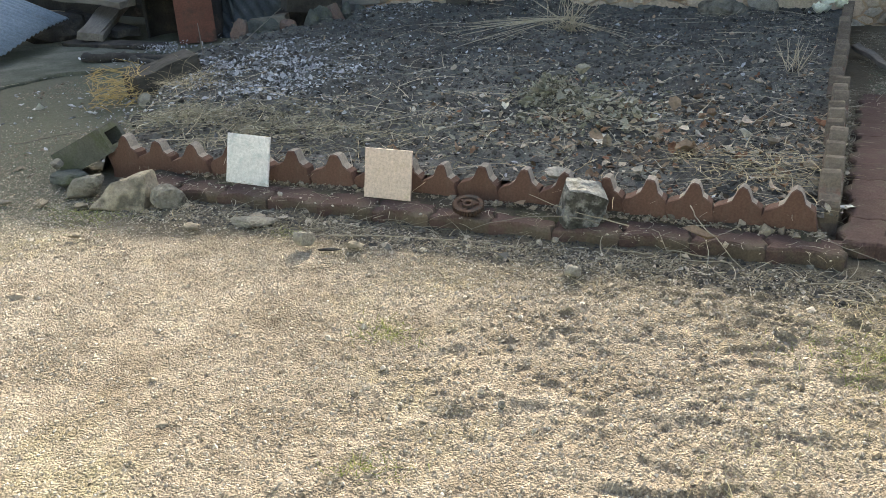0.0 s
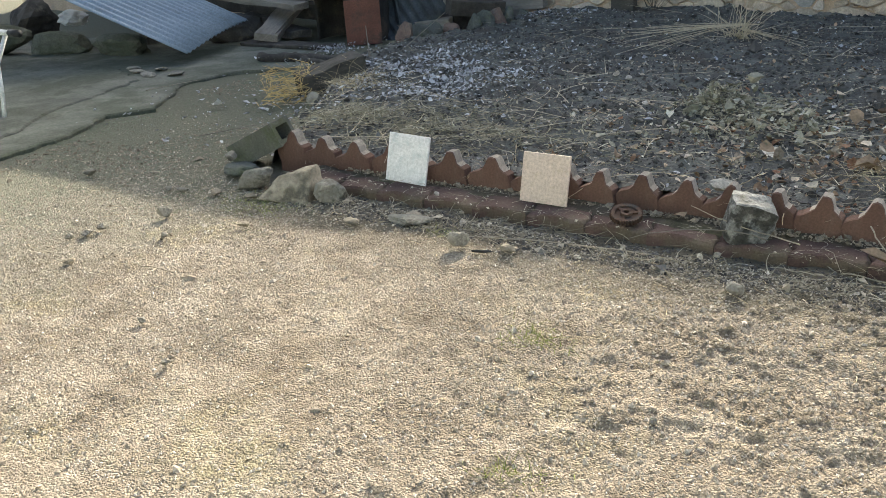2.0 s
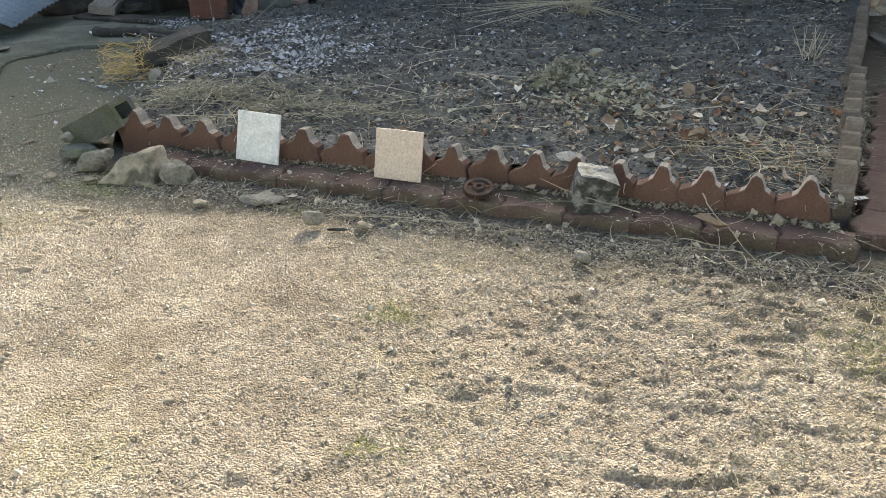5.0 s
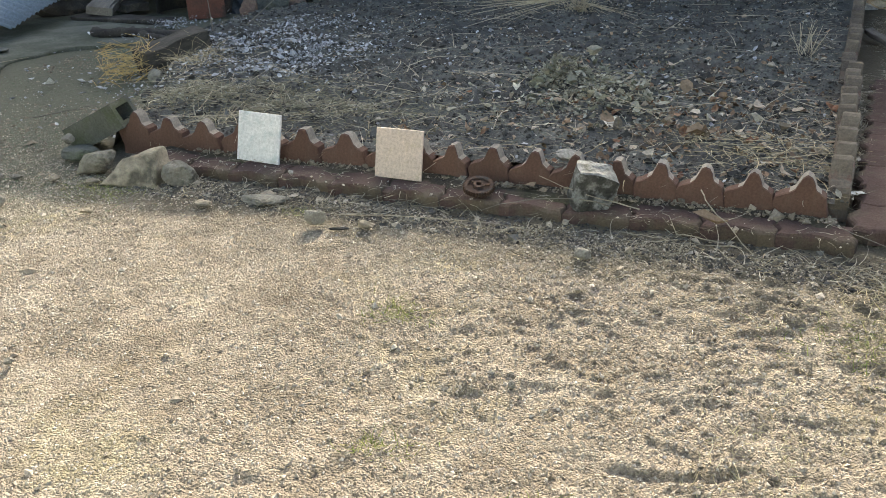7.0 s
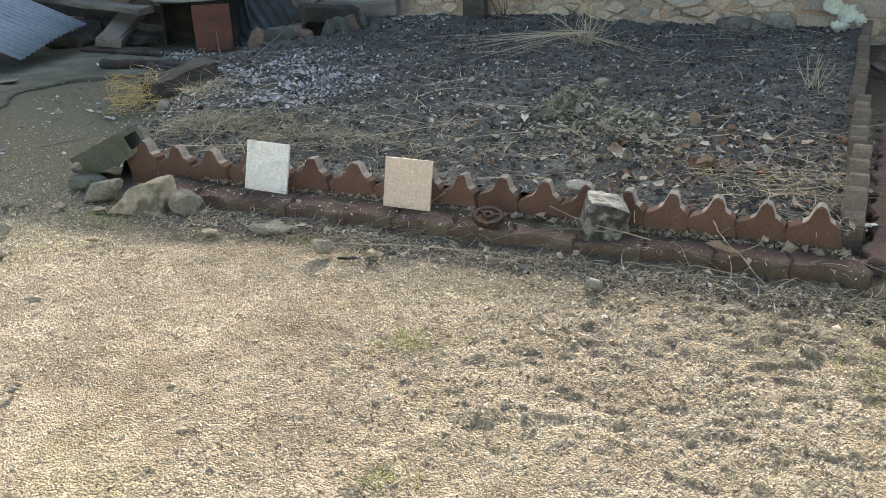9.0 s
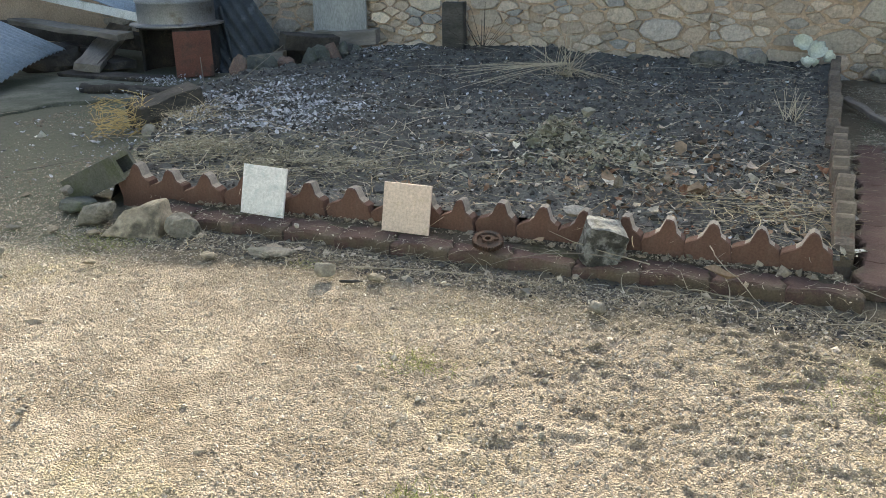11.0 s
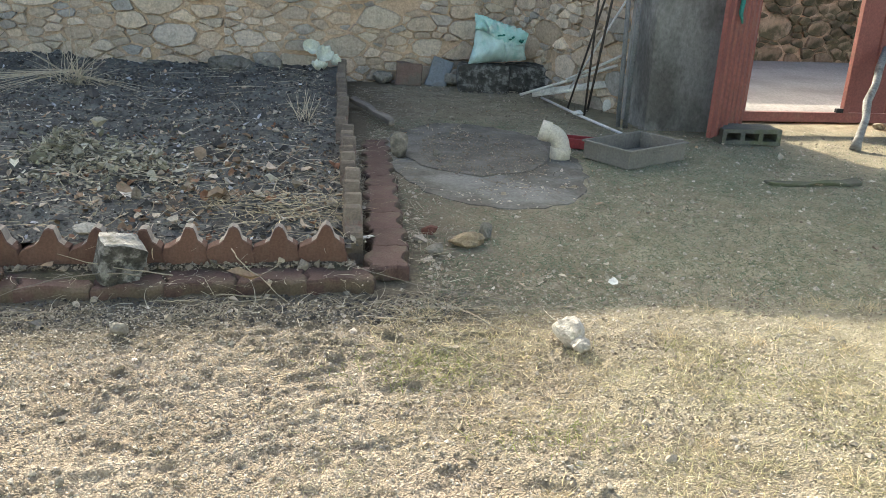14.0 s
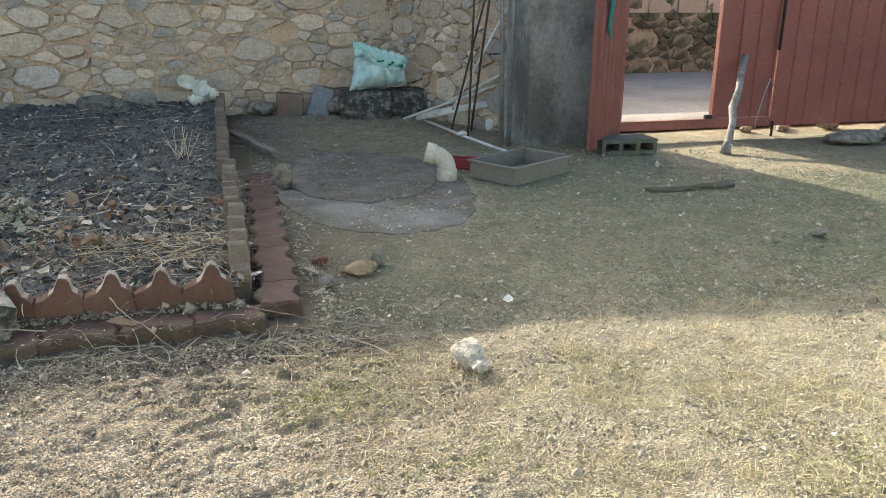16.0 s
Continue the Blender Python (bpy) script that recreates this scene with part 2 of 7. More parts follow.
M_LITTER = surface("grey_dead_stalks", (0.26, 0.22, 0.16), (0.38, 0.33, 0.25), 20, 90, 0.9, 0.1, 0.001, island=True, vary=0.3,
                   palette=[(0.15, 0.13, 0.095), (0.30, 0.265, 0.20), (0.44, 0.395, 0.31), (0.22, 0.19, 0.135), (0.56, 0.515, 0.42)])
M_MOSS_SHADE = surface("moss_and_shaded_grass", (0.12, 0.12, 0.07), (0.18, 0.17, 0.10), 20, 90, 0.95, 0.1, 0.001, island=True, vary=0.25,
                 palette=[(0.095, 0.132, 0.080), (0.175, 0.225, 0.145), (0.15, 0.180, 0.122), (0.35, 0.395, 0.30), (0.125, 0.162, 0.10), (0.255, 0.295, 0.215)])
M_GREEN = surface("fresh_grass", (0.13, 0.17, 0.04), (0.24, 0.26, 0.08), 20, 90, 0.8, 0.1, 0.001, island=True, vary=0.25,
                  palette=[(0.12, 0.16, 0.04), (0.22, 0.25, 0.07), (0.34, 0.33, 0.12), (0.42, 0.38, 0.18)])
M_ASH = surface("ash_and_paper_scraps", (0.4, 0.4, 0.4), (0.55, 0.55, 0.55), 20, 90, 0.95, 0.2, 0.001, island=True, vary=0.2,
                palette=[(0.06, 0.06, 0.06), (0.30, 0.30, 0.32), (0.60, 0.60, 0.62), (0.20, 0.20, 0.21), (0.72, 0.72, 0.72)])
M_LEAF = surface("dead_leaves", (0.26, 0.15, 0.08), (0.36, 0.22, 0.12), 20, 90, 0.8, 0.1, 0.001, island=True, vary=0.25,
                 palette=[(0.14, 0.105, 0.075), (0.24, 0.175, 0.115), (0.22, 0.10, 0.065), (0.30, 0.24, 0.17), (0.17, 0.135, 0.10), (0.11, 0.085, 0.066)])
M_WILT = surface("wilted_greens", (0.34, 0.33, 0.25), (0.48, 0.46, 0.36), 20, 90, 0.85, 0.2, 0.002, island=True, vary=0.25,
                 palette=[(0.20, 0.185, 0.13), (0.48, 0.45, 0.36), (0.32, 0.275, 0.20), (0.64, 0.61, 0.53), (0.17, 0.165, 0.105), (0.12, 0.10, 0.075)])
M_GRIT = surface("sandy_grit", (0.36, 0.30, 0.22), (0.48, 0.41, 0.31), 30, 120, 0.92, 0.1, 0.001, island=True, vary=0.2,
                 palette=[(0.24, 0.205, 0.16), (0.40, 0.35, 0.28), (0.54, 0.485, 0.41), (0.30, 0.26, 0.21), (0.66, 0.61, 0.53), (0.42, 0.365, 0.295), (0.20, 0.17, 0.135)])
M_EARTH = surface("brown_earth_crumbs", (0.17, 0.14, 0.10), (0.26, 0.215, 0.16), 30, 120, 0.95, 0.1, 0.001, island=True, vary=0.25,
                  palette=[(0.17, 0.14, 0.105), (0.25, 0.21, 0.16), (0.36, 0.31, 0.24), (0.20, 0.168, 0.125)])
M_TURF = surface("yellowed_turf", (0.36, 0.31, 0.15), (0.48, 0.42, 0.22), 20, 90, 0.85, 0.1, 0.001, island=True, vary=0.3,
                 palette=[(0.20, 0.175, 0.11), (0.52, 0.46, 0.29), (0.40, 0.375, 0.19), (0.72, 0.66, 0.50), (0.30, 0.26, 0.17), (0.62, 0.55, 0.38)])
M_HEAP = surface("tangled_dead_weeds", (0.26, 0.22, 0.15), (0.40, 0.34, 0.24), 20, 90, 0.9, 0.1, 0.001, island=True, vary=0.35,
                 palette=[(0.06, 0.055, 0.04), (0.22, 0.20, 0.13), (0.36, 0.335, 0.235), (0.13, 0.118, 0.078), (0.50, 0.46, 0.35), (0.085, 0.08, 0.052)])
M_FLAKE = surface("white_burnt_flakes", (0.5, 0.5, 0.51), (0.66, 0.66, 0.67), 20, 90, 0.95, 0.2, 0.001, island=True, vary=0.25,
                  palette=[(0.36, 0.36, 0.39), (0.62, 0.62, 0.64), (0.16, 0.155, 0.165), (0.72, 0.72, 0.73), (0.46, 0.45, 0.48)])
M_HUSK = surface("pale_husks", (0.36, 0.31, 0.24), (0.50, 0.45, 0.37), 20, 90, 0.88, 0.2, 0.002, island=True, vary=0.3,
                 palette=[(0.20, 0.15, 0.10), (0.50, 0.45, 0.36), (0.34, 0.25, 0.16), (0.62, 0.58, 0.50), (0.28, 0.25, 0.19), (0.40, 0.24, 0.13), (0.52, 0.48, 0.41)])
M_ROAD = surface("pale_road", (0.26, 0.25, 0.235), (0.34, 0.33, 0.31), 1.5, 50, 0.93, 0.3, 0.004, (0.22, 0.21, 0.20), 0.8, 0.55, 0.0)
M_CAPBLK = surface("tan_wall_block", (0.40, 0.33, 0.25), (0.48, 0.40, 0.31), 5, 60, 0.9, 0.3, 0.004, (0.34, 0.28, 0.22), 4, 0.6, 0.1)
M_BLACK = surface("black_rubber", (0.02, 0.02, 0.02), (0.035, 0.035, 0.035), 10, 90, 0.7, 0.1, 0.001, vary=0.0)
M_ROPE = surface("teal_cord", (0.03, 0.16, 0.14), (0.05, 0.24, 0.2), 20, 90, 0.7, 0.2, 0.001, vary=0.0)


def ground_material():
    m, nt, b = base_mat("sandy_yard_ground", 0.95, 0.12)
    vec = nt.nodes.new("ShaderNodeTexCoord").outputs["Object"]
    big, mid = noise_node(nt, vec, 0.9, 5), noise_node(nt, vec, 7.0, 5, 0.65)
    fine, grit = noise_node(nt, vec, 55.0, 4, 0.7), noise_node(nt, vec, 190.0, 3, 0.7)
    col = ramp(nt, big, [(0.36, (0.205, 0.172, 0.131)), (0.50, (0.290, 0.248, 0.194)), (0.66, (0.395, 0.347, 0.282))])
    col = mix(nt, 0.6, col, ramp(nt, mid, [(0.3, (0.128, 0.108, 0.083)), (0.5, (0.260, 0.225, 0.180)), (0.72, (0.395, 0.355, 0.295))]))
    moss = ramp(nt, noise_node(nt, vec, 1.7, 6, 0.7), [(0.54, (0, 0, 0)), (0.7, (1, 1, 1))])
    col = mix(nt, mix(nt, 0.45, (0.0, 0.0, 0.0), moss), col, (0.27, 0.25, 0.12))
    col = mix(nt, 0.5, col, mix(nt, 1.0, col, ramp(nt, fine, [(0.30, (0.42, 0.41, 0.40)), (0.70, (1.5, 1.48, 1.44))]), 'MULTIPLY'))
    col = mix(nt, 0.45, col, mix(nt, 1.0, col, ramp(nt, grit, [(0.30, (0.45, 0.45, 0.45)), (0.70, (1.45, 1.45, 1.45))]), 'MULTIPLY'))
    col = mix(nt, 0.7, col, mix(nt, 1.0, col, ramp(nt, noise_node(nt, vec, 4.2, 6, 0.62), [(0.34, (0.72, 0.68, 0.63)), (0.5, (1.0, 0.985, 0.965)), (0.68, (1.28, 1.28, 1.28))]), 'MULTIPLY'))
    # packed crumbs of about half a centimetre
    jitter = nt.nodes.new("ShaderNodeMix")
    jitter.data_type = 'VECTOR'
    jitter.inputs[0].default_value = 0.012
    wob = nt.nodes.new("ShaderNodeTexNoise")
    wob.inputs["Scale"].default_value = 30.0
    nt.links.new(vec, wob.inputs["Vector"])
    nt.links.new(vec, jitter.inputs[4])
    nt.links.new(wob.outputs["Color"], jitter.inputs[5])
    cells = nt.nodes.new("ShaderNodeTexVoronoi")
    cells.inputs["Scale"].default_value = 165.0
    nt.links.new(jitter.outputs[1], cells.inputs["Vector"])
    pebble = (cells.outputs["Distance"], cells.outputs["Color"])
    tone = nt.nodes.new("ShaderNodeSeparateColor")
    nt.links.new(pebble[1], tone.inputs[0])
    col = mix(nt, 0.6, col, mix(nt, 1.0, col, ramp(nt, tone.outputs[0], [(0.0, (0.66, 0.64, 0.61)), (0.6, (1.08, 1.08, 1.08)), (1.0, (1.45, 1.43, 1.40))]), 'MULTIPLY'))
    sep = nt.nodes.new("ShaderNodeSeparateXYZ")
    nt.links.new(vec, sep.inputs[0])
    # thin turf on the right half of the yard
    turfy = ramp(nt, maths(nt, 'MULTIPLY', maths(nt, 'ADD', sep.outputs[0], maths(nt, 'MULTIPLY', noise_node(nt, vec, 2.6, 6, 0.7), 4.0)), 0.1), [(0.20, (0, 0, 0)), (0.34, (1, 1, 1))])
    col = mix(nt, mix(nt, 0.65, (0.0, 0.0, 0.0), turfy), col, mix(nt, mid, (0.165, 0.152, 0.096), (0.44, 0.40, 0.275)))
    # turned brown earth in the middle of the yard
    mid_x = ramp(nt, maths(nt, 'MULTIPLY', maths(nt, 'ABSOLUTE', maths(nt, 'ADD', sep.outputs[0], -0.05), 0.0), 0.5), [(0.30, (1, 1, 1)), (0.62, (0, 0, 0))])
    turned = ramp(nt, noise_node(nt, vec, 3.4, 7, 0.75), [(0.40, (0, 0, 0)), (0.62, (1, 1, 1))])
    col = mix(nt, maths(nt, 'MULTIPLY', maths(nt, 'MULTIPLY', mid_x, turned), 0.5), col, mix(nt, fine, (0.13, 0.105, 0.075), (0.34, 0.28, 0.205)))
    # dark earth along the kerb, deepened in colour where the wall's shade falls
    kerb_dark = ramp(nt, maths(nt, 'MULTIPLY', maths(nt, 'ADD', sep.outputs[1], maths(nt, 'MULTIPLY', noise_node(nt, vec, 5.0, 6, 0.75), 0.9)), 0.2), [(0.495, (0, 0, 0)), (0.55, (1, 1, 1))])
    kerb_dark = maths(nt, 'MULTIPLY', kerb_dark, ramp(nt, maths(nt, 'MULTIPLY', sep.outputs[0], 0.1), [(0.04, (1, 1, 1)), (0.075, (0, 0, 0))]))
    col = mix(nt, maths(nt, 'MULTIPLY', kerb_dark, 0.85), col, mix(nt, fine, (0.07, 0.06, 0.046), (0.20, 0.172, 0.125)))
    # grey-green mossy tone on the left, with the shade there in its colour
    left_tone = ramp(nt, maths(nt, 'MULTIPLY', maths(nt, 'ADD', maths(nt, 'MULTIPLY', sep.outputs[0], -1.0), maths(nt, 'MULTIPLY', noise_node(nt, vec, 1.6, 5, 0.7), 1.8)), 0.1), [(0.33, (0, 0, 0)), (0.43, (1, 1, 1))])
    col = mix(nt, mix(nt, 0.75, (0.0, 0.0, 0.0), left_tone), col, mix(nt, fine, (0.090, 0.094, 0.067), (0.235, 0.240, 0.185)))
    nt.links.new(col, b.inputs["Base Color"])
    bp = nt.nodes.new("ShaderNodeBump")
    bp.inputs["Strength"].default_value = 0.72
    bp.inputs["Distance"].default_value = 0.011
    nt.links.new(maths(nt, 'ADD', maths(nt, 'MULTIPLY', fine, 1.4), maths(nt, 'ADD', grit, maths(nt, 'MULTIPLY', pebble[0], -1.25))), bp.inputs["Height"])
    nt.links.new(bp.outputs[0], b.inputs["Normal"])
    return m


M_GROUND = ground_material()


# ---- building helpers ----
def lattice(x, y, seed):
    """Smooth value noise on arrays, 0 to 1."""
    xi, yi = np.floor(x).astype(np.int64), np.floor(y).astype(np.int64)
    fx, fy = x - xi, y - yi
    fx, fy = fx * fx * (3 - 2 * fx), fy * fy * (3 - 2 * fy)

    def h(i, j):
        n = (i * 374761393 + j * 668265263 + seed * 982451653) & 0x7fffffff
        n = ((n ^ (n >> 13)) * 1274126177) & 0x7fffffff
        return ((n ^ (n >> 16)) & 0xffff) / 65535.0
    return (h(xi, yi) * (1 - fx) + h(xi + 1, yi) * fx) * (1 - fy) + (h(xi, yi + 1) * (1 - fx) + h(xi + 1, yi + 1) * fx) * fy


def bumps(x, y, scale, seed, octaves=3):
    v, a = 0.0, 1.0
    for k in range(octaves):
        v = v + a * (lattice(x * scale * 2 ** k + 17.3 * k, y * scale * 2 ** k + 5.1 * k, seed + k) - 0.5)
        a *= 0.5
    return v


def smooth(a, b, v):
    t = np.clip((v - a) / (b - a), 0, 1)
    return t * t * (3 - 2 * t)


def ground_z(x, y):
    """Height of the yard: flat, scuffed into low ridges in front of the bed."""
    x, y = np.asarray(x, float), np.asarray(y, float)
    z = 0.012 * bumps(x, y, 1.1, 3) + 0.007 * bumps(x, y, 7.0, 9)
    near = smooth(0.35, 0.6, y) * (1 - smooth(2.5, 3.0, y))
    scuff = smooth(-1.5, -0.3, x) * smooth(0.5, 1.0, y) * (1 - smooth(2.25, 2.5, y)) * (1 - 0.97 * smooth(0.3, 1.0, x))
    # broken crust: slabs that rise slowly and end in a steep ragged lip
    warp = 0.10 * bumps(x, y, 6.0, 61, 3)
    for sx, sy, sd, hi, per in ((0.50, 1.5, 21, 0.021, 0.27), (0.8, 1.9, 67, 0.012, 0.23)):
        q = bumps(x * sx + 0.15 * y, y * sy + warp, 2.6, sd, 5) / per
        fr = q - np.floor(q)
        patchy = smooth(-0.12, 0.22, bumps(x, y * 1.5, 1.5, sd + 4))
        z = z + scuff * patchy * hi * (smooth(0.0, 0.16, fr) - fr)
    z = z + (0.0055 + 0.0055 * scuff) * bumps(x, y, 20.0, 28, 3) * near
    z = z + (0.0055 + 0.0035 * scuff) * np.maximum(bumps(x, y, 52.0, 33, 1), -0.25) * near
    return z - 0.01


def bed_left(y):
    """Left border of the bed."""
    return np.interp(y, [2.6, 3.1, 4.0, 5.0, 5.7, 6.5, 7.3], [-2.85, -3.05, -3.6, -4.05, -4.12, -3.75, -3.7])


def bed_z(x, y):
    z = 0.085 + 0.05 * bumps(x, y, 1.0, 31) + 0.055 * bumps(x, y, 6.0, 37, 3) + 0.020 * bumps(x, y, 24.0, 41, 2)
    z = z + 0.04 * smooth(6.2, 7.1, y)
    inside = smooth(0.0, 0.12, x - bed_left(y))
    return z * inside - 0.06 * (1 - inside)


def mesh_of(name, verts, faces, mat, flat=True):
    me = bpy.data.meshes.new(name)
    me.from_pydata([tuple(v) for v in verts], [], [tuple(f) for f in faces])
    for m in (mat if isinstance(mat, (list, tuple)) else [mat]):
        me.materials.append(m)
    if not flat:
        me.polygons.foreach_set("use_smooth", [True] * len(me.polygons))
    me.update()
    return me


def mass(name, verts, corners, mat, per_face=3, flat=True):
    """A big mesh from arrays, all faces with the same number of corners."""
    v, f = np.asarray(verts, np.float32), np.asarray(corners, np.int32)
    me = bpy.data.meshes.new(name)
    me.vertices.add(len(v))
    me.vertices.foreach_set("co", v.ravel())
    me.loops.add(f.size)
    me.loops.foreach_set("vertex_index", f.ravel())
    me.polygons.add(len(f))
    me.polygons.foreach_set("loop_start", np.arange(0, f.size, per_face, dtype=np.int32))
    me.polygons.foreach_set("use_smooth", np.full(len(f), not flat))
    me.materials.append(mat)
    me.update(calc_edges=True)
    return me


def from_bm(name, bm, mat, flat=True):
    me = bpy.data.meshes.new(name)
    bmesh.ops.recalc_face_normals(bm, faces=bm.faces)
    bm.to_mesh(me)
    bm.free()
    me.materials.append(mat)
    if not flat:
        me.polygons.foreach_set("use_smooth", [True] * len(me.polygons))
    return me


def part(name, me, parent, m=None, label=""):
    ob = new(name, me)
    ob.parent = parent
    if m is not None:
        ob.matrix_basis = m
    return tagged(ob, label)


def thing(name, label, category, at=None, me=None, group="", kind=""):
    ob = new(name, me)
    if at is not None:
        ob.matrix_basis = at
    return tagged(ob, label, category, group, kind)


def box_bm(lo, hi, bevel=0.0, bm=None):
    bm = bm or bmesh.new()
    c = [(a + b) / 2 for a, b in zip(lo, hi)]
    s = [b - a for a, b in zip(lo, hi)]
    got = bmesh.ops.create_cube(bm, size=1, matrix=Matrix.LocRotScale(c, None, s))
    if bevel:
        es = list({e for v in got["verts"] for e in v.link_edges})
        bmesh.ops.bevel(bm, geom=es, offset=bevel, segments=2, affect='EDGES', profile=0.6)
    return bm


def box(name, lo, hi, mat, bevel=0.004):
    return from_bm(name, box_bm(lo, hi, bevel), mat)


def wobble(bm, amount, scale, seed=0.0):
    for v in bm.verts:
        n = noise.noise_vector(v.co * scale + Vector((seed, seed * 1.7, 3.1)))
        v.co += n * amount
    return bm


def subdivided(bm, cuts):
    bmesh.ops.subdivide_edges(bm, edges=bm.edges[:], cuts=cuts, use_grid_fill=True)
    return bm


def tube(name, points, radii, mat, sides=8, caps=True):
    """A tapering pipe along points."""
    pts = [Vector(p) for p in points]
    radii = radii if isinstance(radii, (list, tuple)) else [radii] * len(pts)
    verts, faces, side = [], [], None
    for i, p in enumerate(pts):
        d = (pts[min(i + 1, len(pts) - 1)] - pts[max(i - 1, 0)]).normalized()
        if side is None:
            side = d.orthogonal().normalized()
        side = (side - d * side.dot(d)).normalized()
        up = d.cross(side)
        for k in range(sides):
            a = 2 * math.pi * k / sides
            verts.append(p + (side * math.cos(a) + up * math.sin(a)) * radii[i])
    for i in range(len(pts) - 1):
        for k in range(sides):
            a, b = i * sides + k, i * sides + (k + 1) % sides
            faces.append((a, b, b + sides, a + sides))
    if caps:
        faces += [tuple(range(sides))[::-1], tuple(range(len(verts) - sides, len(verts)))]
    return mesh_of(name, verts, faces, mat, flat=False)


def lathe(name, profile, mat, sides=32, flat=False):
    """A turned shape from (radius, height) pairs."""
    verts, faces = [], []
    for r, z in profile:
        for k in range(sides):
            a = 2 * math.pi * k / sides
            verts.append((r * math.cos(a), r * math.sin(a), z))
    for i in range(len(profile) - 1):
        for k in range(sides):
            a, b = i * sides + k, i * sides + (k + 1) % sides
            faces.append((a, b, b + sides, a + sides))
    return mesh_of(name, verts, faces, mat, flat)


def rock(name, size, mat, seed, planes=14, level=3, rough=0.10):
    """An angular stone: a ball cut by random planes and roughened; its foot lies a little under z = 0."""
    rng = random.Random(seed)
    cuts = []
    for _ in range(planes):
        n = Vector((rng.gauss(0, 1), rng.gauss(0, 1), rng.gauss(0, 1))).normalized()
        cuts.append((n, rng.uniform(0.48, 0.85)))
    bm = bmesh.new()
    bmesh.ops.create_icosphere(bm, subdivisions=level, radius=1)
    for v in bm.verts:
        d = v.co.normalized()
        r = min([1.0] + [h / d.dot(n) for n, h in cuts if d.dot(n) > 0.05])
        r += rough * noise.noise(d * 3.1 + Vector((seed, 0, 0))) + rough * 0.5 * noise.noise(d * 9.0 + Vector((0, seed, 0)))
        v.co = d * r
        v.co = Vector((v.co.x * size[0] / 2, v.co.y * size[1] / 2, v.co.z * size[2] / 2 + size[2] * 0.40))
    return from_bm(name, bm, mat)


# ---- scattered small stuff ----
OCTA_V = np.array([(1, 0, 0), (-1, 0, 0), (0, 1, 0), (0, -1, 0), (0, 0, 1), (0, 0, -1)], float)
PYR_V = np.array([(1, 0.2, -0.4), (-0.2, 1, -0.4), (-1, -0.3, -0.4), (0.3, -1, -0.4), (0.1, 0.05, 0.8)], float)
PYR_F = np.array([(0, 1, 4), (1, 2, 4), (2, 3, 4), (3, 0, 4)])
OCTA_F = np.array([(0, 2, 4), (2, 1, 4), (1, 3, 4), (3, 0, 4), (2, 0, 5), (1, 2, 5), (3, 1, 5), (0, 3, 5)])


def grains(name, x, y, z, size, mat, flatness=0.6, seed=1, shape=None):
    """Little stones: stretched, turned octahedra."""
    rng = np.random.RandomState(seed)
    n = len(x)
    s = size[:, None] * rng.uniform(0.6, 1.3, (n, 3)) * np.array([1, 1, flatness])
    base, fac = shape or (OCTA_V, OCTA_F)
    v = base[None] * s[:, None, :] * rng.uniform(0.7, 1.2, (n, len(base), 1))
    a, t = rng.uniform(0, 6.28, n), rng.normal(0, 0.45, n)
    ct, st = np.cos(t)[:, None], np.sin(t)[:, None]
    vx, vz = v[..., 0] * ct - v[..., 2] * st, v[..., 0] * st + v[..., 2] * ct
    ca, sa = np.cos(a)[:, None], np.sin(a)[:, None]
    out = np.stack([vx * ca - v[..., 1] * sa + x[:, None], vx * sa + v[..., 1] * ca + y[:, None], vz + z[:, None]], -1)
    f = fac[None] + (np.arange(n) * len(base))[:, None, None]
    return mass(name, out.reshape(-1, 3), f.reshape(-1, 3), mat)


def blades(name, x, y, z, length, width, rise, mat, seed=1, bend=0.5, segs=3):
    """Stalks: narrow bent ribbons with a folded rib; rise is the sine of their slope."""
    rng = np.random.RandomState(seed)
    n = len(x)
    a = rng.uniform(0, 6.28, n)
    da = rng.normal(0, bend, n) / segs
    px, py, pz = x.copy(), y.copy(), z.copy()
    rings = []
    sl = rise.copy()
    step = length / segs
    for k in range(segs + 1):
        w = width * (1.0 - 0.75 * k / segs) * 0.5
        nx, ny = -np.sin(a), np.cos(a)
        rings.append(np.stack([np.stack([px - nx * w, py - ny * w, pz], -1), np.stack([px, py, pz + w * 0.9], -1), np.stack([px + nx * w, py + ny * w, pz], -1)], 1))
        c = np.sqrt(np.clip(1 - sl * sl, 0.05, 1))
        px, py, pz = px + np.cos(a) * step * c, py + np.sin(a) * step * c, pz + sl * step
        a, sl = a + da, sl - rng.uniform(0.0, 0.25, n) * np.sign(rise) * (rise > 0.15)
    v = np.stack(rings, 1).reshape(n, -1, 3)
    q = []
    for k in range(segs):
        for j in (0, 1):
            b = 3 * k + j
            q.append((b, b + 1, b + 4, b + 3))
    f = np.array(q)[None] + (np.arange(n) * 3 * (segs + 1))[:, None, None]
    return mass(name, v.reshape(-1, 3), f.reshape(-1, 4), mat, 4)


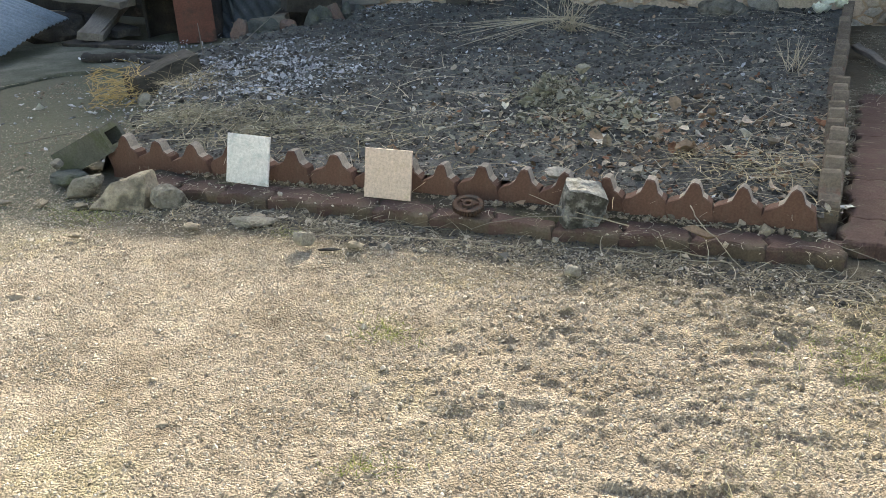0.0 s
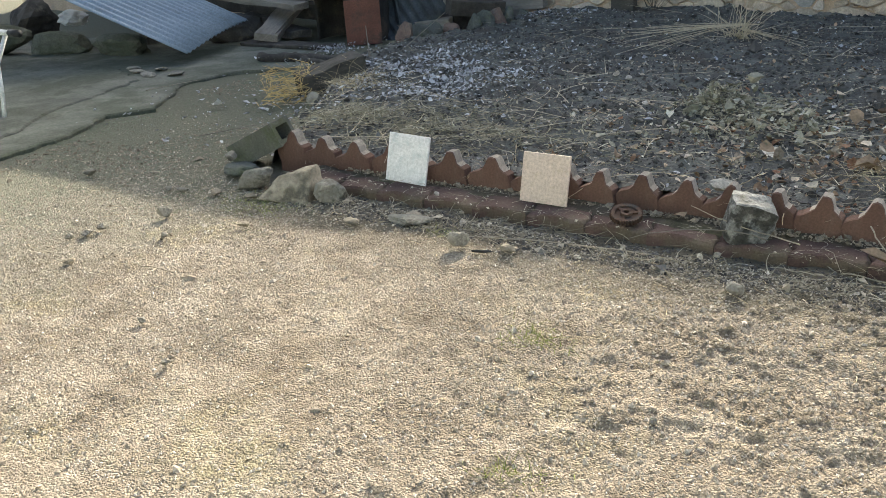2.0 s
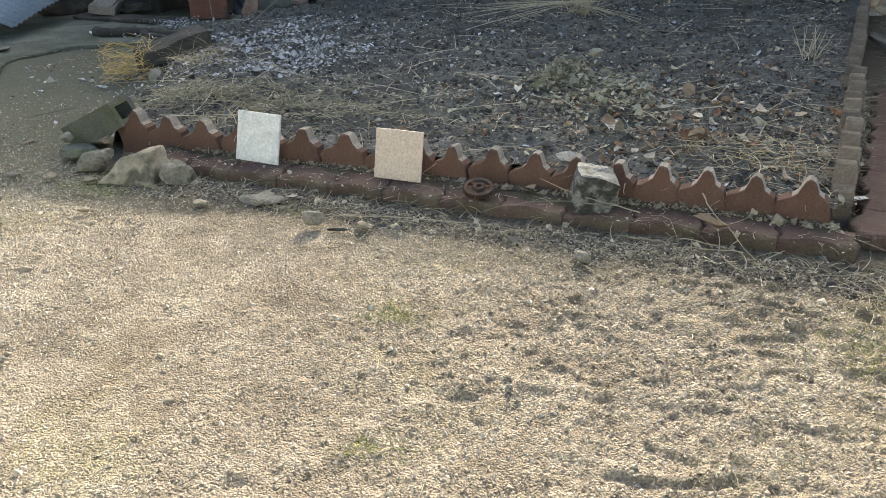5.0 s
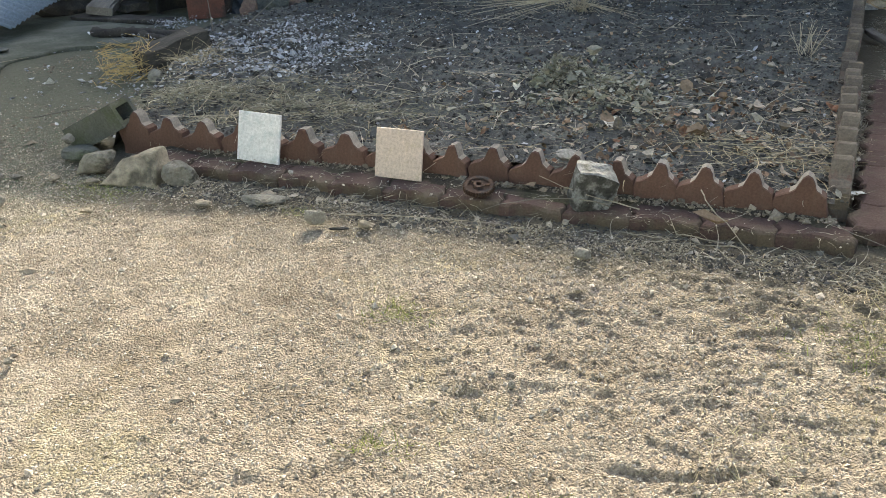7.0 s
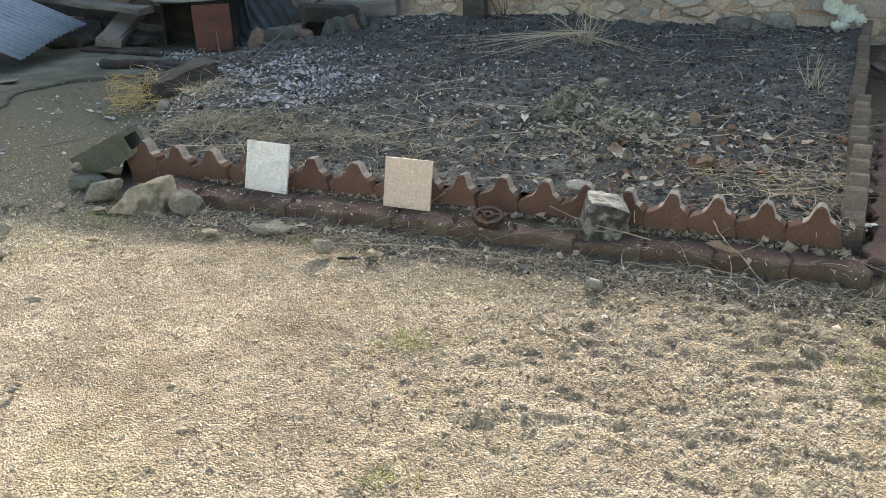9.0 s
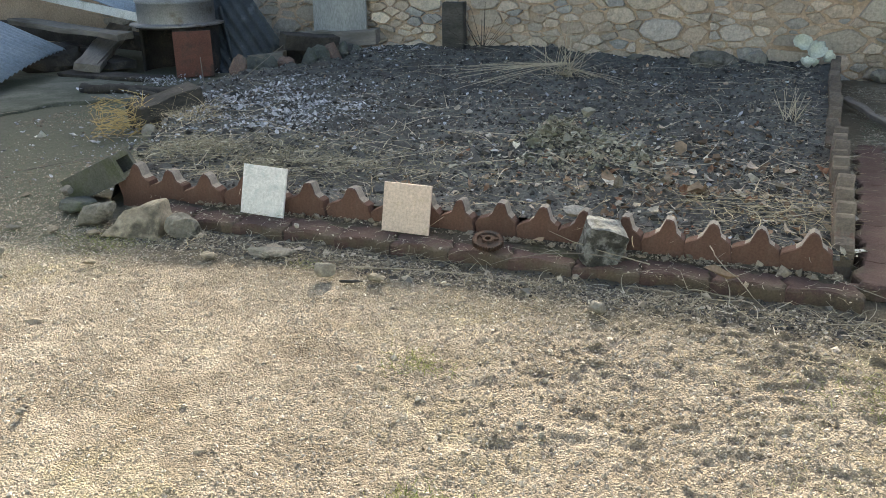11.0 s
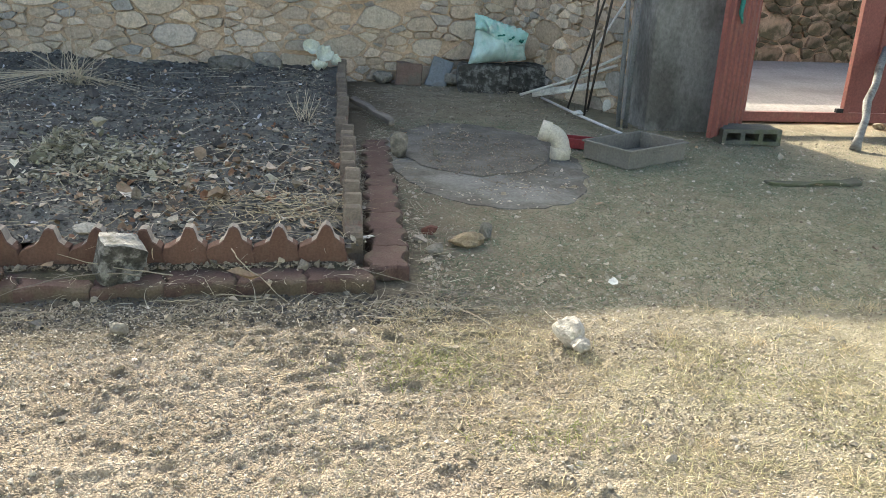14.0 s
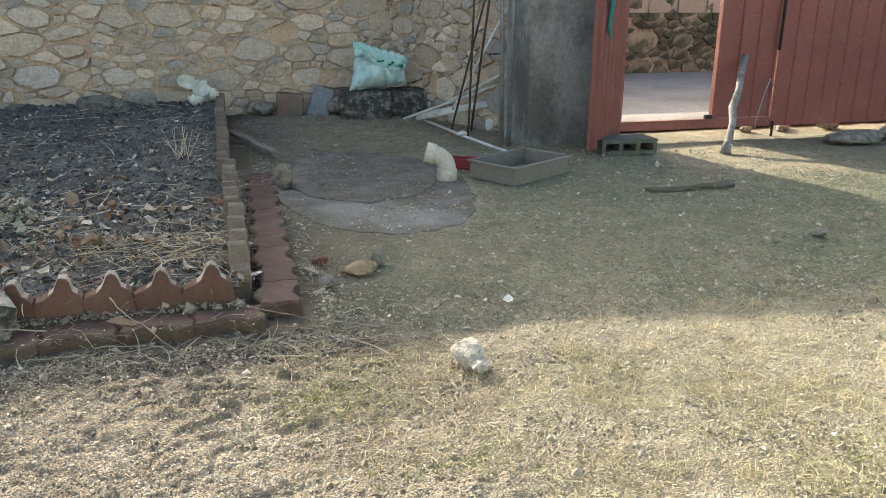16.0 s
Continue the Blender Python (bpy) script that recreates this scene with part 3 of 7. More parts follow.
def curls(name, x, y, z, size, mat, seed=1, curl=0.5):
    """Dry leaves: small curled diamonds of two by two faces."""
    rng = np.random.RandomState(seed)
    n = len(x)
    g = np.array([(-1, 0), (-0.4, 0.55), (-0.4, -0.55), (0.35, 0.6), (0.35, -0.6), (1, 0), (-0.1, 0), (0.45, 0.0)], float)
    v = np.zeros((n, 8, 3))
    v[..., :2] = g[None] * size[:, None, None] * rng.uniform(0.7, 1.3, (n, 1, 2))
    v[..., 2] = (np.abs(g[:, 1])[None] * rng.uniform(-0.2, 1, (n, 1)) + (g[:, 0] ** 2)[None] * rng.uniform(-0.2, 0.8, (n, 1))) * size[:, None] * curl
    v[..., 2] += rng.normal(0, 0.12, (n, 8)) * size[:, None]
    a, t = rng.uniform(0, 6.28, n), rng.normal(0, 0.5, n)
    ct, st, ca, sa = np.cos(t)[:, None], np.sin(t)[:, None], np.cos(a)[:, None], np.sin(a)[:, None]
    vx, vz = v[..., 0] * ct - v[..., 2] * st, v[..., 0] * st + v[..., 2] * ct
    out = np.stack([vx * ca - v[..., 1] * sa + x[:, None], vx * sa + v[..., 1] * ca + y[:, None], vz + z[:, None] + size[:, None] * 0.25], -1)
    fa = np.array([(0, 2, 6), (0, 6, 1), (2, 4, 6), (6, 3, 1), (4, 7, 6), (6, 7, 3), (4, 5, 7), (7, 5, 3)])
    f = fa[None] + (np.arange(n) * 8)[:, None, None]
    return mass(name, out.reshape(-1, 3), f.reshape(-1, 3), mat)


def stuff(name, me, label, category):
    return tagged(new(name, me), label, category, kind="stuff")


# ---- ground: one sheet, fine near the camera ----
def graded(spans):
    out = []
    for a, b, step in spans:
        out += list(np.arange(a, b - step * 0.5, step))
    return np.array(out + [spans[-1][1]])


gx = graded([(-300, -60, 60), (-60, -12, 6), (-12, -5, 0.35), (-5, -2.5, 0.04), (-2.5, 2.5, 0.0088), (2.5, 5.5, 0.045), (5.5, 12, 0.35), (12, 60, 6), (60, 300, 60)])
gy = graded([(-300, -60, 60), (-60, -6, 6), (-6, 0.5, 0.2), (0.5, 2.5, 0.0088), (2.5, 5.6, 0.045), (5.6, 12, 0.2), (12, 60, 6), (60, 300, 60)])
GX, GY = np.meshgrid(gx, gy)
GZ = ground_z(GX, GY)
idx = np.arange(GX.size).reshape(GX.shape)
quads = np.stack([idx[:-1, :-1], idx[:-1, 1:], idx[1:, 1:], idx[1:, :-1]], -1).reshape(-1, 4)
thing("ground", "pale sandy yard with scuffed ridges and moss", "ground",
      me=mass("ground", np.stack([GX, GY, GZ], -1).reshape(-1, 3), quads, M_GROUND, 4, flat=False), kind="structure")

bx, by = np.arange(-4.3, 0.135, 0.022), np.arange(2.755, 7.24, 0.026)
BX, BY = np.meshgrid(bx, by)
BX = -4.3 + (BX + 4.3) * (np.interp(BY, [2.9, 4.5, 4.65, 7.2], [0.135, 0.20, 0.185, 0.285]) + 4.3) / 4.435
idx = np.arange(BX.size).reshape(BX.shape)
quads = np.stack([idx[:-1, :-1], idx[:-1, 1:], idx[1:, 1:], idx[1:, :-1]], -1).reshape(-1, 4)
thing("soil_bed", "dark burnt garden soil inside the edging", "garden soil",
      me=mass("soil_bed", np.stack([BX, BY, bed_z(BX, BY)], -1).reshape(-1, 3), quads, M_SOIL, 4, flat=False), kind="structure")

# road behind the gate
rx_, ry_ = np.arange(2.7, 14.1, 0.5), np.arange(5.6, 9.5, 0.2)
RX, RY = np.meshgrid(rx_, ry_)
idx = np.arange(RX.size).reshape(RX.shape)
quads = np.stack([idx[:-1, :-1], idx[:-1, 1:], idx[1:, 1:], idx[1:, :-1]], -1).reshape(-1, 4)
thing("road", "pale worn lane outside the gate", "road",
      me=mass("road", np.stack([RX, RY, 0.012 + 0.006 * bumps(RX, RY, 1.3, 77)], -1).reshape(-1, 3), quads, M_ROAD, 4, flat=False), kind="structure")


# ---- rubble stone walls ----
def rubble_cells(length, height, w, h, seed):
    """Uneven many-sided cells of mixed sizes that fill a wall face, wider than high."""
    rng = random.Random(seed)
    seeds, tries = [], 0
    while tries < 12000:
        tries += 1
        x, z = rng.uniform(0, length), rng.uniform(-0.05, height + 0.05)
        r = rng.choice((0.30, 0.36, 0.42, 0.5, 0.58, 0.68, 0.8)) if tries < 700 else rng.uniform(0.24, 0.42)
        if all(((x - a) / w) ** 2 + ((z - c) / h) ** 2 > (0.62 * (r + q)) ** 2 for a, c, q in seeds):
            seeds.append((x, z, r))
    cells = []
    for x, z, r in seeds:
        tilt = rng.uniform(-0.12, 0.12)
        x0, x1 = max(0.0, x - 1.1 * w), min(length, x + 1.1 * w)
        poly = [(x0, z - 1.1 * h), (x1, z - 1.1 * h + tilt * h), (x1, z + 1.1 * h), (x0, z + 1.1 * h - tilt * h)]
        for a, c, q in seeds:
            du, dv = (a - x) / w, (c - z) / h
            d2 = du * du + dv * dv
            if d2 == 0 or d2 > 6:
                continue
            cut = 0.5 * d2 + 0.5 * (r * r - q * q)
            side = lambda p: (p[0] - x) / w * du + (p[1] - z) / h * dv - cut
            out = []
            for i, p in enumerate(poly):
                n = poly[(i + 1) % len(poly)]
                sp, sn = side(p), side(n)
                if sp <= 0:
                    out.append(p)
                if sp * sn < 0:
                    t = sp / (sp - sn)
                    out.append((p[0] + (n[0] - p[0]) * t, p[1] + (n[1] - p[1]) * t))
            poly = out
            if len(poly) < 3:
                break
        if len(poly) < 3:
            continue
        # short sides melt into one corner
        kept = [p for i, p in enumerate(poly) if math.dist(p, poly[i - 1]) > 0.022]
        if len(kept) > 2:
            cells.append((kept, None))
    return cells


def stone_shape(poly, rng, gap=0.0045, proud=0.034):
    """One wall stone, at its own centre: broken corners, uneven face towards -y, its rim sunk in the mortar."""
    # some corners are knocked off, the others keep their edge
    pts = list(poly)
    while len(pts) > 5 and rng.random() < 0.45:
        pts.pop(rng.randrange(len(pts)))
    cx, cz = sum(p[0] for p in pts) / len(pts), sum(p[1] for p in pts) / len(pts)
    pts = [(cx + (x - cx) * k, cz + (z - cz) * k) for (x, z), k in ((p, rng.uniform(0.94, 1.07)) for p in pts)]
    ring, n = [], len(pts)
    for i in range(n):
        a, b, c = pts[i - 1], pts[i], pts[(i + 1) % n]
        cut = rng.choice((0.07, 0.12, 0.2, 0.28))
        ring.append((b[0] + (a[0] - b[0]) * cut, b[1] + (a[1] - b[1]) * cut))
        if cut > 0.15:
            ring.append((b[0] + (a[0] + c[0] - 2 * b[0]) * cut * 0.27, b[1] + (a[1] + c[1] - 2 * b[1]) * cut * 0.27))
        ring.append((b[0] + (c[0] - b[0]) * cut, b[1] + (c[1] - b[1]) * cut))
        k = rng.uniform(0.4, 0.6)
        bow = rng.uniform(-0.03, 0.015)
        mx, mz = b[0] + (c[0] - b[0]) * k, b[1] + (c[1] - b[1]) * k
        ring.append((mx + (mx - cx) * bow, mz + (mz - cz) * bow))
    size = max(0.02, min(max(p[0] for p in ring) - min(p[0] for p in ring), max(p[1] for p in ring) - min(p[1] for p in ring)))
    pr = proud * rng.uniform(0.45, 1.5)
    tx, tz = rng.uniform(-0.10, 0.10), rng.uniform(-0.12, 0.12)
    verts, faces, m = [], [], len(ring)
    shr = max(0.6, 1 - 2 * gap * rng.uniform(0.5, 1.8) / size)
    for lay, (s, y) in enumerate(((shr, 0.03), (shr * 0.985, -pr * 0.55), (shr * 0.93, -pr), (shr * 0.5, -pr))):
        for x, z in ring:
            dx, dz = (x - cx) * s, (z - cz) * s
            j = rng.uniform(-0.004, 0.004)
            verts.append((dx + j, y + (dx * tx + dz * tz if lay else 0) + j * (0.35 if lay == 3 else 0.7), dz + rng.uniform(-0.004, 0.004)))
    for lay in (0, 1, 2):
        for i in range(m):
            a, b = lay * m + i, lay * m + (i + 1) % m
            faces.append((a, b, b + m, a + m))
    verts.append((0, -pr * rng.uniform(0.95, 1.08), 0))
    faces += [(3 * m + i, 3 * m + (i + 1) % m, 4 * m) for i in range(m)]
    return verts, faces, (cx, cz)


def mortar_face(wall, length, height, matrix, seed, mat):
    """Clay pressed by hand between the stones: an uneven sheet on the front of a wall."""
    xs, zs = np.arange(0, length + 0.02, 0.035), np.arange(-0.02, height + 0.02, 0.035)
    X, Z = np.meshgrid(xs, zs)
    Y = -0.008 - 0.013 * bumps(X, Z, 5.0, seed, 3) - 0.005 * bumps(X, Z, 22.0, seed + 7, 2)
    i = np.arange(X.size).reshape(X.shape)
    q = np.stack([i[:-1, :-1], i[:-1, 1:], i[1:, 1:], i[1:, :-1]], -1).reshape(-1, 4)
    v = np.stack([X, Y, Z], -1).reshape(-1, 3)
    part("mortar", mass("mortar", v, q, mat, 4, flat=False), wall, matrix)


def rubble_wall(wall, length, height, w, h, seed, matrix, keep, mat=M_STONE):
    """Stones on the front of a wall: those for which keep(s) holds are pieces, the others one joined part."""
    rng = random.Random(seed + 1)
    jv, jf = [], []
    for poly, _ in rubble_cells(length, height, w, h, seed):
        v, f, (cx, cz) = stone_shape(poly, rng)
        if keep(cx):
            part("stone", mesh_of("stone", v, f, mat), wall, matrix @ pose(cx, 0, cz))
        else:
            o = len(jv)
            jv += [matrix @ Vector((x + cx, y, z + cz)) for x, y, z in v]
            jf += [tuple(i + o for i in q) for q in f]
    if jv:
        tagged(part("stone_courses", mesh_of("stone_courses", jv, jf, M_STONE), wall), kind="stuff")


def slab_wall(name, label, x0, x1, y0, y1, tops, at, mat):
    """A wall with an uneven top."""
    n = len(tops)
    xs = [x0 + (x1 - x0) * i / (n - 1) for i in range(n)]
    verts, faces = [], []
    for x, t in zip(xs, tops):
        verts += [(x, y0, -0.3), (x, y1, -0.3), (x, y1, t), (x, y0, t)]
    for i in range(n - 1):
        a, b = 4 * i, 4 * i + 4
        faces += [(a, b, b + 3, a + 3), (a + 3, b + 3, b + 2, a + 2), (a + 2, b + 2, b + 1, a + 1), (a + 1, b + 1, b, a)]
    faces += [(0, 3, 2, 1), (4 * n - 4, 4 * n - 3, 4 * n - 2, 4 * n - 1)]
    return thing(name, label, "wall", at, mesh_of(name, verts, faces, mat), kind="structure")


WALL_Y = 7.22
top_rng = random.Random(5)
tops = [float(np.interp(-12 + 13.75 * i / 89, [-12, -3.35, -2.95, -0.6, -0.15, 0.25, 0.8, 1.75], [2.77, 2.75, 2.66, 2.66, 2.60, 2.67, 2.74, 2.80])) + top_rng.uniform(-0.010, 0.010) for i in range(90)]
wall_north = slab_wall("wall_north", "rubble stone wall set in ochre clay mortar", -12, 1.75, WALL_Y, WALL_Y + 0.4, tops, None, M_MORTAR)
B0, B1 = Vector((1.75, 7.18, 0)), Vector((2.42, 5.5, 0))
b_len = (B1 - B0).length
b_at = Matrix.Translation(B0) @ pose(0, 0, 0, 0, 0, math.degrees(math.atan2(B1.y - B0.y, B1.x - B0.x)))
wall_east = slab_wall("wall_east", "rubble stone return wall beside the gate", 0, b_len, 0, 0.35, [2.6] * 6, b_at, M_MORTAR)
pillar_bm = wobble(subdivided(box_bm((2.22, 5.3, -0.2), (2.9, 5.75, 2.45), 0.02), 6), 0.012, 3.0)
thing("gate_pillar", "stained grey cement pillar beside the red gate", "pillar", me=from_bm("gate_pillar", pillar_bm, M_CEMENT, False), kind="structure")
thing("wall_far_east", "plain rendered wall carrying the gate's far end", "wall", me=box("wall_far_east", (6.3, 5.2, -0.2), (12.0, 5.6, 2.2), M_CEMENT, 0.02), kind="structure")
# unseen wall added behind the camera, its green chosen to tint the bounced light
bounce_wall = slab_wall("wall_house", "unseen green-grey wall added to bounce sunlight into the yard", -9, 8, -3.2, -2.8, [2.6] * 4, None, M_BOUNCE)
wall_lane = slab_wall("wall_lane", "mossy stone retaining wall across the lane", 1.0, 13.0, 9.32, 9.8, [1.62, 1.66, 1.6, 1.64, 1.62, 1.66], None, M_STONE_D)


# ---- border of the bed ----
def paver_mesh(name, long_, wide, thick, mat, seed=0):
    """Interlocking paver: wavy sides that fit into the next one, worn rim; its middle lies at the origin, its foot at z = 0."""
    rng = random.Random(seed)
    jog = 0.024
    xs = [0.0, 0.16, 0.27, 0.38, 0.55, 0.66, 0.77, 1.0]
    off = [0.002, 0, jog * 0.6, jog, jog, jog * 0.6, 0, 0.002]
    ys = [0.2, 0.34, 0.66, 0.8]
    bow = [0.002, 0.010, -0.010, -0.002]
    front = [(long_ * (x - 0.5), -wide / 2 + o) for x, o in zip(xs, off)]
    right = [(long_ / 2 + o, wide * (y - 0.5)) for y, o in zip(ys, bow)]
    back = [(long_ * (x - 0.5), wide / 2 + o) for x, o in zip(xs, off)][::-1]
    left = [(-long_ / 2 + o, wide * (y - 0.5)) for y, o in zip(ys, bow)][::-1]
    ring = front + right + back + left
    n = len(ring)
    verts, faces = [], []
    for s, z in ((0.0, 0.0), (0.0, thick - 0.011), (0.004, thick - 0.004), (0.010, thick)):
        for x, y in ring:
            verts.append((x * (1 - 2 * s / long_) + rng.uniform(-0.0012, 0.0012), y * (1 - 2 * s / wide) + rng.uniform(-0.0016, 0.0016), z + (z > 0) * rng.uniform(-0.0012, 0.0012)))
    for lay in (0, 1, 2):
        for i in range(n):
            a, b = lay * n + i, lay * n + (i + 1) % n
            faces.append((a, b, b + n, a + n))
    faces.append(tuple(range(3 * n, 4 * n)))
    return mesh_of(name, verts, faces, mat)


def edging_mesh(name, wide, high, thick, mats, lean, seed):
    """Upright crown-topped edging block; face towards -y, foot at z = 0, second material on top."""
    rng = random.Random(seed)
    prof = [(0.0, 0.0), (0.0, 0.20), (0.0, 0.36), (0.005, 0.50), (0.05, 0.585), (0.14, 0.64), (0.26, 0.68), (0.36, 0.745), (0.425, 0.87), (0.48, 0.965), (0.56, 1.0), (0.65, 0.975), (0.70, 0.88), (0.745, 0.755),
            (0.84, 0.69), (0.94, 0.63), (1.0, 0.53), (1.01, 0.46), (1.0, 0.36), (1.0, 0.20), (1.0, 0.0)]
    ring = [((x + 0.045 * math.sin(z * 9.0) * (z < 0.6) + lean * z - 0.5) * wide * 1.03, z * high * (1 + rng.uniform(-0.02, 0.02) * (z > 0))) for x, z in prof]
    n = len(ring)
    cx, cz = 0.0, high * 0.4
    verts, faces, mi = [], [], []
    for s, y in ((0.965, 0.0), (1.0, 0.006), (1.0, thick - 0.006), (0.965, thick)):
        for x, z in ring:
            verts.append((cx + (x - cx) * s, y, (cz + (z - cz) * s) if z > 0 else 0.0))
    for lay in range(3):
        for i in range(n):
            a, b = lay * n + i, lay * n + (i + 1) % n
            faces.append((a, b, b + n, a + n))
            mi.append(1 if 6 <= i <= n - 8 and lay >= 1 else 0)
    faces += [tuple(range(n))[::-1], tuple(range(3 * n, 4 * n))]
    mi += [0, 0]
    me = mesh_of(name, verts, faces, mats)
    me.polygons.foreach_set("material_index", mi)
    return me


PAVERS = [paver_mesh("paver", 0.2225, 0.140, 0.052, M_PAVER, k) for k in range(5)]
prng = random.Random(8)
front_row = thing("paver_kerb", "row of dull red interlocking pavers before the bed", "garden edging", pose(0, 2.628, -0.012, 0, 0, 0.8))
for i in range(12):
    if i == 8:
        continue
    part("paver", PAVERS[i % 5], front_row, pose(0.075 - 0.2255 * i, prng.uniform(-0.006, 0.006) - 0.004 * (i > 6), -0.004 + prng.uniform(-0.006, 0.004), prng.uniform(-2, 2), prng.uniform(-1.5, 1.5), prng.uniform(-1.2, 1.2)))
part("paver", PAVERS[3], front_row, pose(0.075 - 0.2255 * 8, 0.004, -0.004, 1, 2.4, 1.5))
side_row = thing("paver_kerb", "line of red pavers sunk beside the scalloped edging", "garden edging", pose(0.262, 2.72, 0, 0, 0, -3.4))
for i in range(10):
    part("paver", PAVERS[i * 2 % 5], side_row, pose(prng.uniform(-0.006, 0.006), 0.06 + 0.218 * i, -0.006 - 0.004 * i, prng.uniform(-2, 2), prng.uniform(-2, 2), 90 + prng.uniform(-2.5, 2.5)))

PEAKS = [-2.83, -2.65, -2.48, -2.30, -2.12, -1.97, -1.815, -1.62, -1.44, -1.30, -1.17, -1.02, -0.86, -0.705, -0.555, -0.415, -0.265, -0.110, 0.047]
front_edge = thing("scalloped_edging", "red cement scalloped edging with paler tops", "garden edging", pose(0, 2.722, 0, 0, 0, 0.4))
for i, x in enumerate(PEAKS[1:], 1):
    w = (PEAKS[i + 1] - PEAKS[i - 1]) / 2 if i + 1 < len(PEAKS) else 0.16
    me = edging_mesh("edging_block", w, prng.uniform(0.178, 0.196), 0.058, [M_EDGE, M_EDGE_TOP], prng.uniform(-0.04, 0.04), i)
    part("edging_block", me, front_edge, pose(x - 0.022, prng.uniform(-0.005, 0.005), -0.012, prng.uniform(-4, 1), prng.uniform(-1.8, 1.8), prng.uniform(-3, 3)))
side_edge = thing("scalloped_edging", "grey weathered scalloped edging along the bed's side", "garden edging", pose(0.165, 2.8, 0))
OLD = [edging_mesh("edging_block", 0.162, 0.20, 0.064, [M_EDGE_OLD, M_EDGE_OLD], 0.02 * k, 50 + k) for k in range(4)]
for i in range(26):
    y = 0.13 + 0.165 * i
    drift = 0.006 * i if i < 10 else 0.035 + 0.0065 * (i - 10)
    part("edging_block", OLD[i % 4], side_edge, pose(drift + prng.uniform(-0.004, 0.004), y, -0.01 + prng.uniform(-0.008, 0.006) - (0.03 if i in (10, 11) else 0), prng.uniform(-3, 3), prng.uniform(-2, 2), 90 + prng.uniform(-3, 3)))


# earth filled in between the pavers and the edging
fx, fy = np.arange(-2.62, 0.13, 0.02), np.arange(2.60, 2.755, 0.015)
FX, FY = np.meshgrid(fx, fy)
idx = np.arange(FX.size).reshape(FX.shape)
quads = np.stack([idx[:-1, :-1], idx[:-1, 1:], idx[1:, 1:], idx[1:, :-1]], -1).reshape(-1, 4)
FZ = 0.036 + 0.014 * bumps(FX, FY, 9.0, 35) + 0.010 * bumps(FX, FY, 40.0, 36, 2) + 0.012 * smooth(2.68, 2.74, FY)
FZ = FZ - 0.05 * (1 - smooth(-2.62, -2.50, FX)) - 0.03 * (1 - smooth(2.60, 2.65, FY))
thing("soil_strip", "brown earth filled in between pavers and edging", "garden soil",
      me=mass("soil_strip", np.stack([FX, FY, FZ], -1).reshape(-1, 3), quads, M_FILL, 4, flat=False), kind="structure")


# ---- things on the border ----
def tile(label, mat, at, wide, high):
    bm = box_bm((-wide / 2, 0, 0), (wide / 2, 0.009, high), 0.0015)
    return thing("tile", label, "tile", at, from_bm("tile", bm, mat))


tile("white marbled tile leaning on the red edging", M_TILE_W, pose(-2.0, 2.640, 0.044, -14, 2.2, 1), 0.196, 0.197)
tile("beige stone tile leaning on the red edging", M_TILE_B, pose(-1.372, 2.636, 0.044, -13, 0.3, 0), 0.192, 0.185)


def gear(at):
    n = 34
    verts, faces = [], []
    prof = []
    for i in range(n * 4):
        a = 2 * math.pi * i / (n * 4)
        r = 0.0565 if i % 4 in (0, 1) else 0.0505
        prof.append((a, r))
    m = len(prof)
    for z, k in ((0.0, 1.0), (0.018, 1.0)):
        verts += [(r * k * math.cos(a), r * k * math.sin(a), z) for a, r in prof]
    for z, r in ((0.018, 0.040), (0.010, 0.038), (0.010, 0.022), (0.022, 0.020), (0.022, 0.010), (0.004, 0.009)):
        verts += [(r * math.cos(a), r * math.sin(a), z) for a, _ in prof]
    for lay in range(7):
        for i in range(m):
            a, b = lay * m + i, lay * m + (i + 1) % m
            faces.append((a, b, b + m, a + m))
    g = thing("gear_wheel", "rusty toothed iron gear propped on the pavers", "gear", at)
    part("toothed_rim", mesh_of("toothed_rim", verts, faces, M_RUST), g)
    for i in range(3):
        a = radians(120 * i + 20)
        part("spoke", box("spoke", (0.018, -0.005, 0.009), (0.042, 0.005, 0.016), M_RUST, 0.001), g, pose(0, 0, 0, 0, 0, math.degrees(a)))
    return g


gear(pose(-1.03, 2.595, 0.060, 15, 3, 12))


def stone(label, size, mat, at, seed, name="stone", planes=14, category="stone"):
    return thing(name, label, category, at, rock(name, size, mat, seed, planes))


block_bm = box_bm((-0.078, -0.066, -0.015), (0.078, 0.066, 0.148), 0.016)
bmesh.ops.subdivide_edges(block_bm, edges=[e for e in block_bm.edges if e.calc_length() > 0.05], cuts=5, use_grid_fill=True)
wobble(wobble(block_bm, 0.022, 7.0, 2.0), 0.007, 34.0, 5.0)
for v in block_bm.verts:
    v.co.x *= 0.92 + 0.9 * v.co.z
    v.co.z -= 0.22 * v.co.x * (v.co.z > 0.06)
block_me = from_bm("rock", block_bm, M_ROCK_D)
# faces turned upward get a paler grey than the sides
block_me.materials.append(M_ROCK_W)
for poly in block_me.polygons:
    poly.material_index = 1 if poly.normal.z > 0.60 else 0
thing("rock", "dark lichen-crusted rock with a paler top", "stone", pose(-0.645, 2.640, 0.046, 12, 10, 24) @ Matrix.Scale(0.87, 4), block_me)
stone("pale flat plaster lump behind the rock", (0.17, 0.13, 0.055), M_ROCK_P, pose(-0.765, 2.815, 0.115, -6, 4, 25), 12, "plaster_lump", 18)
wedge_bm = box_bm((-0.125, -0.08, -0.02), (0.125, 0.08, 0.15), 0.012)
bmesh.ops.subdivide_edges(wedge_bm, edges=[e for e in wedge_bm.edges if e.calc_length() > 0.05], cuts=6, use_grid_fill=True)
